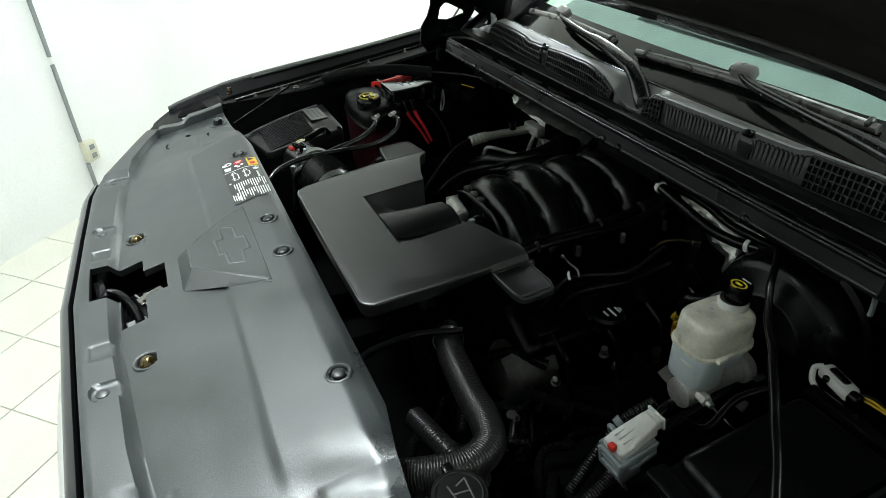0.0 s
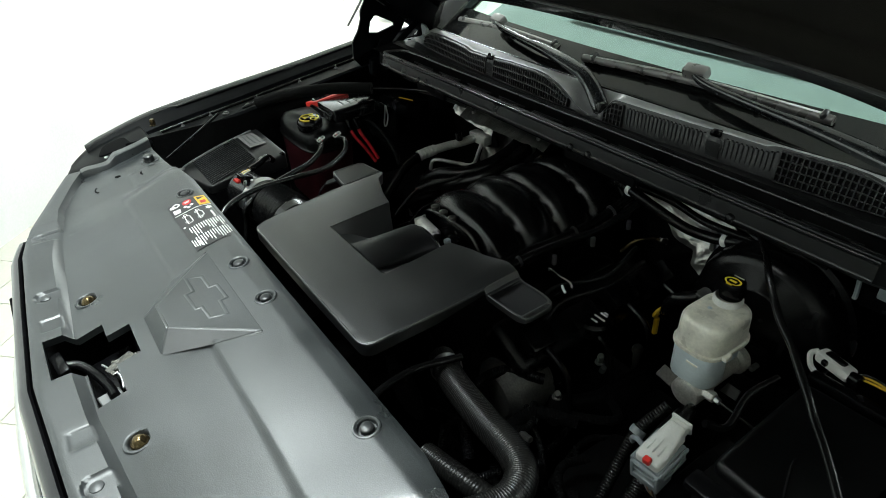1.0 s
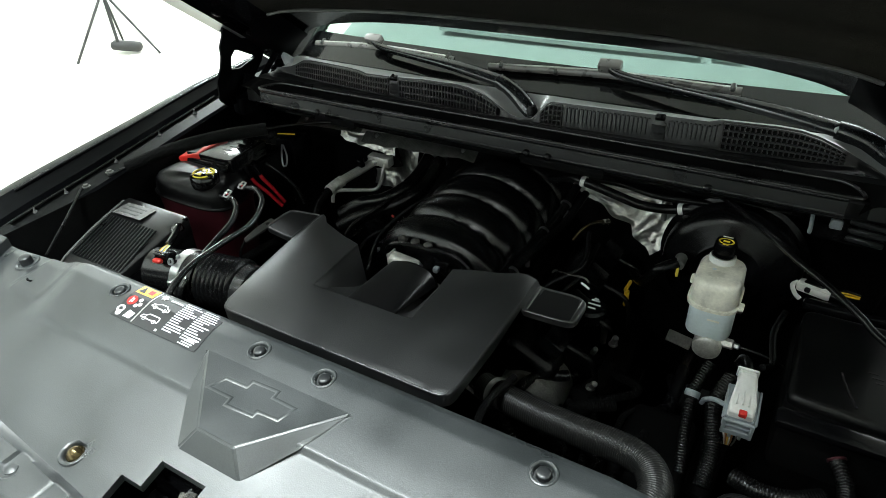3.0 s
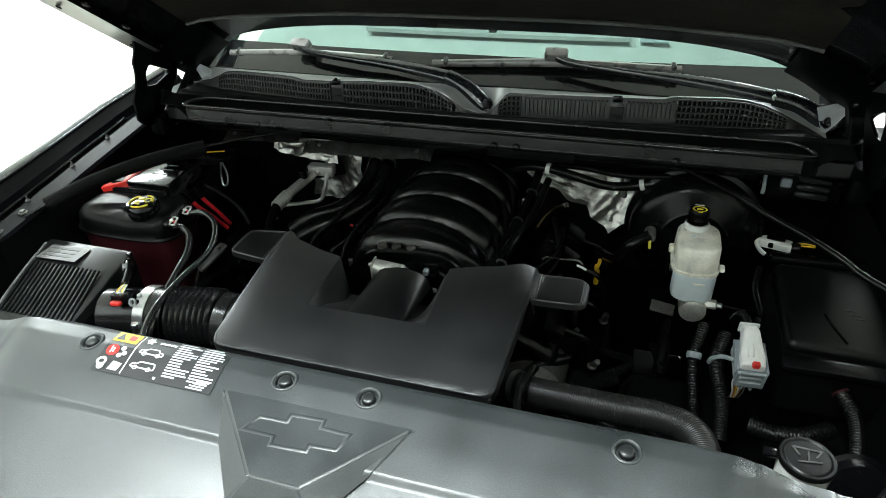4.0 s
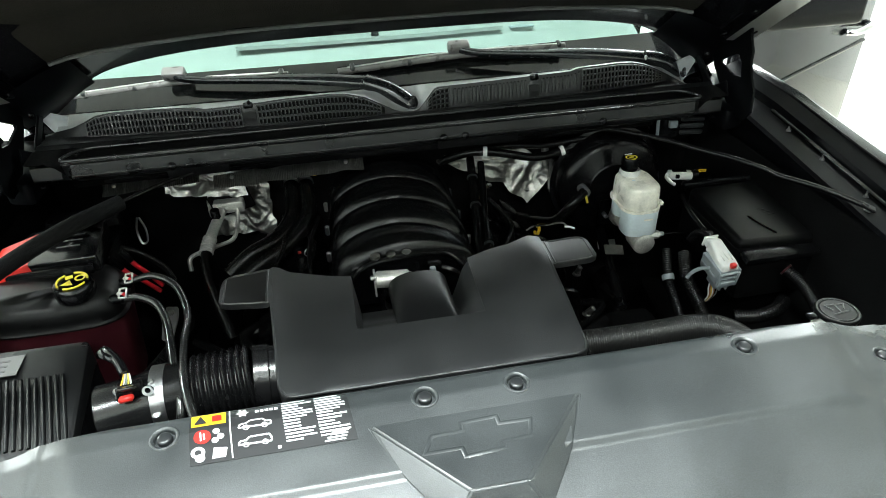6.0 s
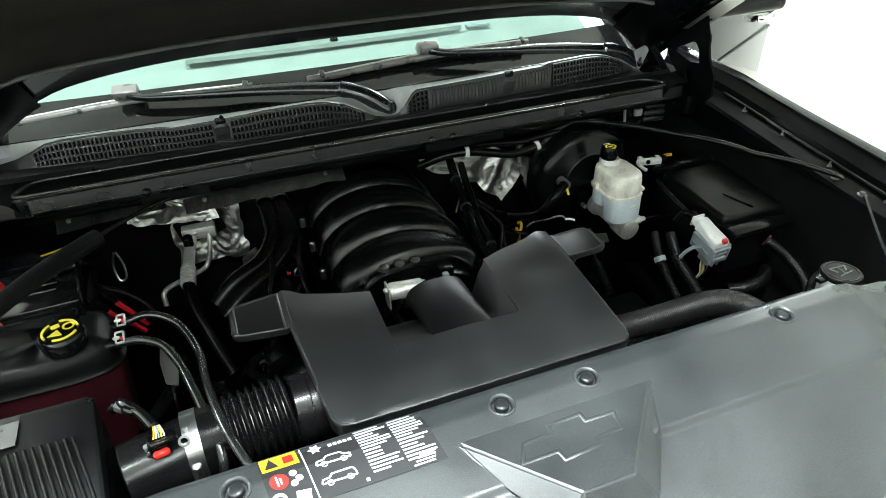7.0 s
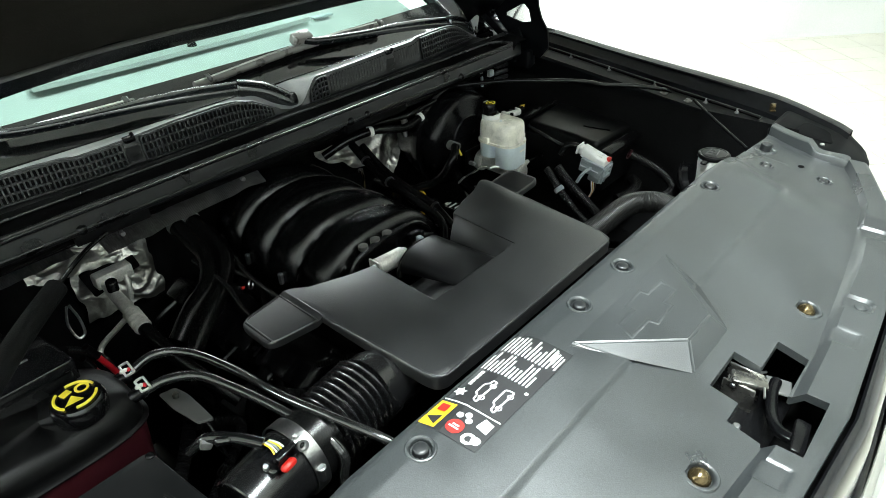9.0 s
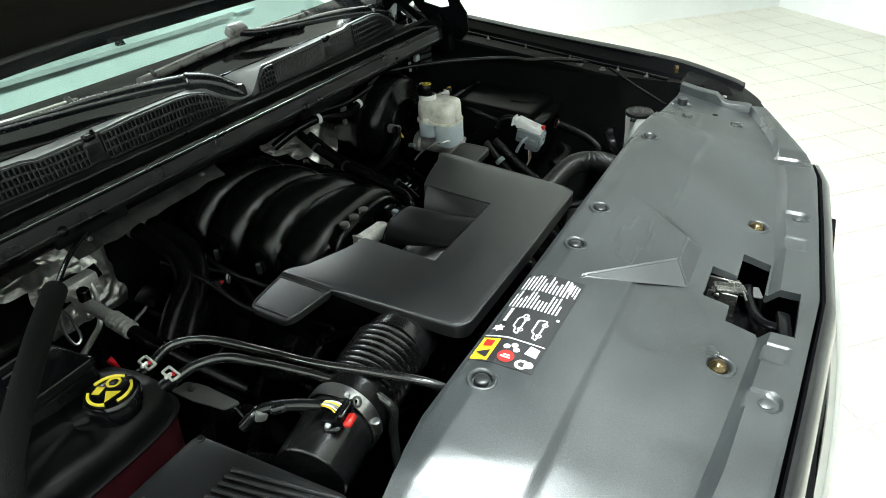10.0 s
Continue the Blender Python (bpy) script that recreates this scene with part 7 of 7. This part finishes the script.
battery = thing("battery_cover", "black battery cover with red terminal flap", "battery", at=(-0.72, 0.60, 1.05))
part("case", box((0.175, 0.20, 0.20), (0, -0.015, -0.065), 0.012), M_BLACK, battery)
part("lid", slab(round_poly([(-0.086, -0.112), (0.096, -0.124), (0.080, 0.020), (-0.070, 0.020)], 0.008), lambda x, y: 0.0745 + 0.07 * x, 0.040, 0.004), M_GLOSSLID, battery, "glossy black lid")
for i in range(3):
    part("lid_mark", box((0.045 - 0.008 * i, 0.004, 0.0008), (0.030 + 0.003 * i, -0.070 + 0.022 * i, 0.0772 + 0.0002 * i), 0, rot=(0, -4, -4)), M_DIMPRINT, battery)
part("lid_front", box((0.165, 0.006, 0.020), (0.004, -0.124, 0.052), 0.002, 1, (-14, -4, -4)), M_BLACK, battery)
part("terminal_flap", box((0.084, 0.110, 0.042), (-0.070, -0.064, 0.046), 0.004, 2, (4, -17, 3)), M_RED, battery, "red terminal flap")
hose("battery_cable", "short red insulated battery cable", "cable", [(-0.592, 0.526, 1.092), (-0.582, 0.532, 1.065), (-0.570, 0.548, 1.03), (-0.556, 0.566, 0.985)], 0.0048, M_REDWIRE, 0, 0.006, "battery cables", [(0.0, 0.006, 0.016, M_BLACK, "end_sleeve")])
hose("battery_cable", "short red insulated battery cable", "cable", [(-0.606, 0.508, 1.088), (-0.596, 0.516, 1.058), (-0.580, 0.538, 1.02), (-0.562, 0.560, 0.975)], 0.0048, M_REDWIRE, 0, 0.006, "battery cables", [(0.0, 0.006, 0.016, M_BLACK, "end_sleeve")])
hose("battery_cable", "black corrugated battery cable", "cable", [(-0.615, 0.58, 1.08), (-0.59, 0.60, 1.05), (-0.56, 0.62, 1.0), (-0.55, 0.63, 0.95)], 0.007, M_RUBBER, 0.001, 0.004, "battery cables")

relay = thing("relay_box", "black relay box with a yellow strip beside the battery", "relay box", at=(-0.74, 0.775, 1.055))
part("case", box((0.16, 0.09, 0.10), (0, 0, -0.03), 0.008), M_BLACK, relay)
part("strip", box((0.055, 0.005, 0.0015), (0.03, -0.01, 0.0205), 0, rot=(0, 0, 20)), M_AMBER, relay, "yellow printed strip")

# ---------------------------------------------------------------- diagonal braces, thin rods
brace = thing("fender_brace", "diagonal brace bar in a dark foam sleeve", "brace", "fender braces", (-0.70, 0.46, 1.165))
pts = [(-0.862, 0.295, 1.120), (-0.83, 0.33, 1.136), (-0.76, 0.41, 1.162), (-0.67, 0.50, 1.180), (-0.588, 0.585, 1.182), (-0.51, 0.66, 1.182), (-0.42, 0.72, 1.178)]
part("bar", tube([rel(brace, p) for p in pts], 0.004, 10), M_RUBBER, brace)
part("sleeve", tube([rel(brace, p) for p in pts[1:5]], 0.0158, 18), M_FOAM, brace, "dark foam sleeve")
brace2 = thing("fender_brace", "diagonal black painted brace bar to the fender rail", "brace", "fender braces", (0.75, 0.55, 1.14))
pts = [(0.40, 0.80, 1.155), (0.475, 0.765, 1.158), (0.535, 0.70, 1.166), (0.595, 0.615, 1.174), (0.65, 0.552, 1.170), (0.688, 0.519, 1.166), (0.72, 0.486, 1.162), (0.749, 0.459, 1.155), (0.769, 0.44, 1.147), (0.804, 0.405, 1.143), (0.838, 0.368, 1.138), (0.888, 0.312, 1.124)]
part("bar", tube([rel(brace2, p) for p in pts], 0.0058, 14), M_RUBBER, brace2)
part("end_tab", box((0.03, 0.02, 0.006), rel(brace2, pts[-1]), 0.002, 1, (0, 20, -40)), M_BLACK, brace2)
for s in (-1, 1):
    rod = thing("support_rod", "thin dark stay rod from the rail to the front panel", "rod", "stay rods", (s * 0.80, 0.15, 1.09))
    part("rod", tube([rel(rod, p) for p in ((s * 0.870, 0.225, 1.118), (s * 0.80, 0.135, 1.102), (s * 0.724, 0.030, 1.083))], 0.0038, 8), M_BLACK, rod)

# ---------------------------------------------------------------- caps deeper in the bay
oil = thing("oil_cap", "black oil filler cap with white printed marks", "oil cap", at=(0.297, 0.580, 0.895))
part("cap", lathe([(0.026, 0), (0.036, 0.004), (0.037, 0.03), (0.032, 0.036), (0, 0.037)], 14), M_BLACK, oil)
for i, (w, y) in enumerate(((0.030, 0.004), (0.016, -0.010), (0.018, 0.018), (0.010, 0.024))):
    part("mark", box((w, 0.004, 0.0012), (0.006, y, 0.0374), 0), M_PRINT, oil)
filler = thing("filler_tube", "black filler tube with pale rings", "tube", at=(0.265, 0.47, 0.88))
part("tube", cyl((0, 0, -0.06), (0, 0, 0.055), 0.018, 18), M_BLACK, filler)
for z in (0.03, 0.05):
    part("ring", lathe([(0.0182, z - 0.002), (0.0192, z), (0.0182, z + 0.002)], 20), M_LABELGREY, filler)
dip = thing("dipstick", "yellow oil dipstick handle", "dipstick", at=(0.338, 0.728, 0.88))
part("ring", tube([(0.004 * math.sin(a), 0.011 * math.cos(a), 0.018 + 0.011 * math.sin(a)) for a in span(0.6, 5.6, 16)], 0.004, 8, raw=True), M_AMBER, dip)
part("stem", cyl((0, 0, -0.04), (0, 0, 0.004), 0.006, 10), M_AMBER, dip)
for i, (p, q) in enumerate((((0.36, 0.42, 0.86), (0.37, 0.41, 0.88)), ((0.40, 0.30, 0.87), (0.42, 0.30, 0.875)), ((0.37, 0.52, 0.90), (0.375, 0.515, 0.92)))):
    st = thing("bright_fitting", "small bright steel pipe fitting", "fitting", "pipe fittings", p)
    part("nut", cyl((0, 0, 0), Vector(q) - Vector(p), 0.007, 6), M_DARKCAST, st)
    part("collar", cyl((0, 0, -0.006), (0, 0, 0), 0.010, 14), M_DARKCAST, st)
pipe = thing("fuel_line", "short bent bronze line with a bright end ring behind the engine", "fuel line", at=(0.21, 0.81, 0.98))
part("line", tube([(-0.03, -0.03, -0.03), (-0.01, -0.01, 0.0), (0.008, 0.015, 0.006), (0.025, 0.038, 0.0)], 0.004, 10), M_ZINC, pipe)
part("end_ring", cyl((0.022, 0.034, 0.0), (0.032, 0.050, -0.004), 0.0075, 14), M_STEELDARK, pipe, "bright end ring")
plug = thing("sensor_plug", "small grey upright sensor plug under the cowl hose", "plug", at=(0.377, 0.815, 1.06))
part("stem", cyl((0, 0, -0.02), (0, 0, 0.018), 0.0065, 12), M_LABELGREY, plug)
part("head", lathe([(0, 0.034), (0.006, 0.033), (0.0095, 0.027), (0.009, 0.018), (0, 0.017)], 16), M_LABELGREY, plug)
cord = thing("braided_cord", "thin pale braided cord behind the cover tab", "cord", at=(0.27, 0.49, 1.06))
part("cord", tube([(-0.035, 0.012, -0.012), (-0.024, 0.004, 0.001), (0.005, -0.001, 0.004), (0.037, -0.004, 0.007), (0.05, -0.01, 0.0)], 0.0020, 8, rib=0.0004, pitch=0.004), M_STEELDARK, cord)
part("white_sleeve", tube([(0.038, -0.024, 0.009), (0.047, -0.031, 0.011), (0.056, -0.034, 0.008)], 0.0022, 8), M_PRINT, cord, "short white sleeve")
knob = thing("pipe_union", "dull round pipe union low in the bay", "fitting", "pipe fittings", (0.294, 0.741, 0.754))
part("union", lathe([(0, 0.014), (0.009, 0.011), (0.013, 0.004), (0.013, -0.004), (0.009, -0.012), (0.007, -0.06)], 18), M_DARKCAST, knob)
rr = random.Random(9)
for i in range(14):
    x = rr.uniform(0.30, 0.56)
    y = rr.uniform(0.30, 0.62)
    z = rr.uniform(0.76, 0.86)
    hose("bay_cable", "dark cable deep in the bay", "cable", [(x, y, z), (x + rr.uniform(-0.08, 0.08), y - 0.06, z + rr.uniform(-0.02, 0.03)), (x + rr.uniform(-0.1, 0.1), y - 0.14, z - 0.03), (x + rr.uniform(-0.1, 0.1), y - 0.2, z - 0.08)], rr.uniform(0.006, 0.013), (M_BLACK_MATT, M_BLACK_MATT, M_BLACK)[i % 3], 0.0012, 0.005, "bay cables", per=8, n=10)
for i in range(8):
    x = rr.uniform(-0.56, -0.28)
    y = rr.uniform(0.34, 0.72)
    z = rr.uniform(0.82, 0.92)
    hose("bay_cable", "dark cable deep in the bay", "cable", [(x, y, z), (x + rr.uniform(-0.06, 0.06), y - 0.06, z + rr.uniform(-0.02, 0.02)), (x + rr.uniform(-0.08, 0.08), y - 0.14, z - 0.03)], rr.uniform(0.006, 0.012), M_BLACK_MATT, 0.0012, 0.005, "bay cables", per=8, n=10)
gearbox = thing("steering_gear", "dark steering gear and brackets low in the bay", "steering gear", at=(0.50, 0.42, 0.72))
part("housing", box((0.14, 0.2, 0.12), (0, 0, 0), 0.03, 3), M_BLACK_MATT, gearbox)
part("bracket", box((0.05, 0.25, 0.02), (0.1, 0.05, 0.05), 0.006, 2, (10, 20, 0)), M_BLACK_MATT, gearbox)
part("shaft", cyl((0.0, 0.1, 0.05), (0.02, 0.34, 0.16), 0.014, 14), M_BLACK, gearbox)

# ---------------------------------------------------------------- room fittings
conduit = tagged(new("trim_conduit"), "grey surface conduit down the wall", "conduit", kind="structure")
conduit.location = (-2.78 + 0.012, -0.64 + 0.012, 0)
for z0, z1 in ((0.87, H), (0.40, 0.83), (0.0, 0.27)):
    part("conduit_run", cyl((0, 0, z0), (0, 0, z1), 0.011, 12), M_CONDUIT, conduit)
outlet = thing("wall_outlet", "cream double wall outlet in a surface box", "outlet", at=(-2.79, -0.60, 0.335))
part("box", box((0.075, 0.05, 0.115), (0, 0, 0), 0.008, 2, (0, 0, -45)), M_OUTLET, outlet)
for z in (-0.025, 0.025):
    part("socket", box((0.034, 0.006, 0.028), (0.0195, 0.0195, z), 0.003, 1, (0, 0, -45)), M_CONDUIT, outlet)
stand = thing("light_stand", "black tripod light stand with sandbag on the floor", "light stand", at=(-5.7, 3.5, 0))
part("pole", cyl((0, 0, 0.08), (0, 0, 1.9), 0.016, 12), M_STAND, stand)
for a in (20, 140, 260):
    part("leg", tube([(0, 0, 0.62), (0.45 * math.cos(radians(a)), 0.45 * math.sin(radians(a)), 0.015)], 0.012, 8, per=2), M_STAND, stand)
part("sandbag", box((0.30, 0.13, 0.09), (0.04, 0.06, 0.075), 0.04, 4, (0, 8, 35)), M_STAND, stand, "dark sandbag")

# ---------------------------------------------------------------- floor tiles
PITCH, JOINT = 0.33, 0.005
NT, TT = 0.18, -1.188


def tile_mesh():
    b = bmesh.new()
    h = PITCH / 2 - JOINT / 2
    rows = [(h, -0.006), (h, -0.0015), (h - 0.0015, 0.0)]
    rings = []
    for r, z in rows:
        rings.append([b.verts.new(N * (r * sx) + T * (r * sy) + Vector((0, 0, z))) for sx, sy in ((-1, -1), (1, -1), (1, 1), (-1, 1))])
    for p, q in zip(rings, rings[1:]):
        for i in range(4):
            b.faces.new((p[i], p[(i + 1) % 4], q[(i + 1) % 4], q[i]))
    b.faces.new(rings[-1])
    bmesh.ops.recalc_face_normals(b, faces=b.faces[:])
    return b


one = tile_mesh()
tile_data = bpy.data.meshes.new("tile")
one.to_mesh(tile_data)
tile_data.materials.append(M_TILE)
cells = []
for i in range(-14, 24):
    for j in range(-18, 44):
        n, t = NT + (i + 0.5) * PITCH, TT + (j + 0.5) * PITCH
        if N0 - 0.16 < n < N1 + 0.16 and T0 - 0.16 < t < T1 + 0.16:
            p = N * n + T * t
            cells.append(((p - Vector((0, -1.0, 0))).length + (0 if N0 + 0.17 < n < N1 - 0.17 else 20), n, t))
cells.sort()
for d, n, t in cells[:260]:
    ob = new("tile", tile_data)
    ob.location = N * n + T * t
    ob.parent = floor
rest = bmesh.new()
for d, n, t in cells[260:]:
    vs_ = [rest.verts.new(N * max(N0, min(N1, n + sx * 0.1625)) + T * max(T0, min(T1, t + sy * 0.1625))) for sx, sy in ((-1, -1), (1, -1), (1, 1), (-1, 1))]
    low_ = [rest.verts.new(v.co - Vector((0, 0, 0.006))) for v in vs_]
    rest.faces.new(vs_)
    for i in range(4):
        rest.faces.new((vs_[i], vs_[(i + 1) % 4], low_[(i + 1) % 4], low_[i]))
far_tiles = link("far_tiles", rest, M_TILE, floor, smooth=False)
far_tiles["kind"] = "stuff"
one.free()
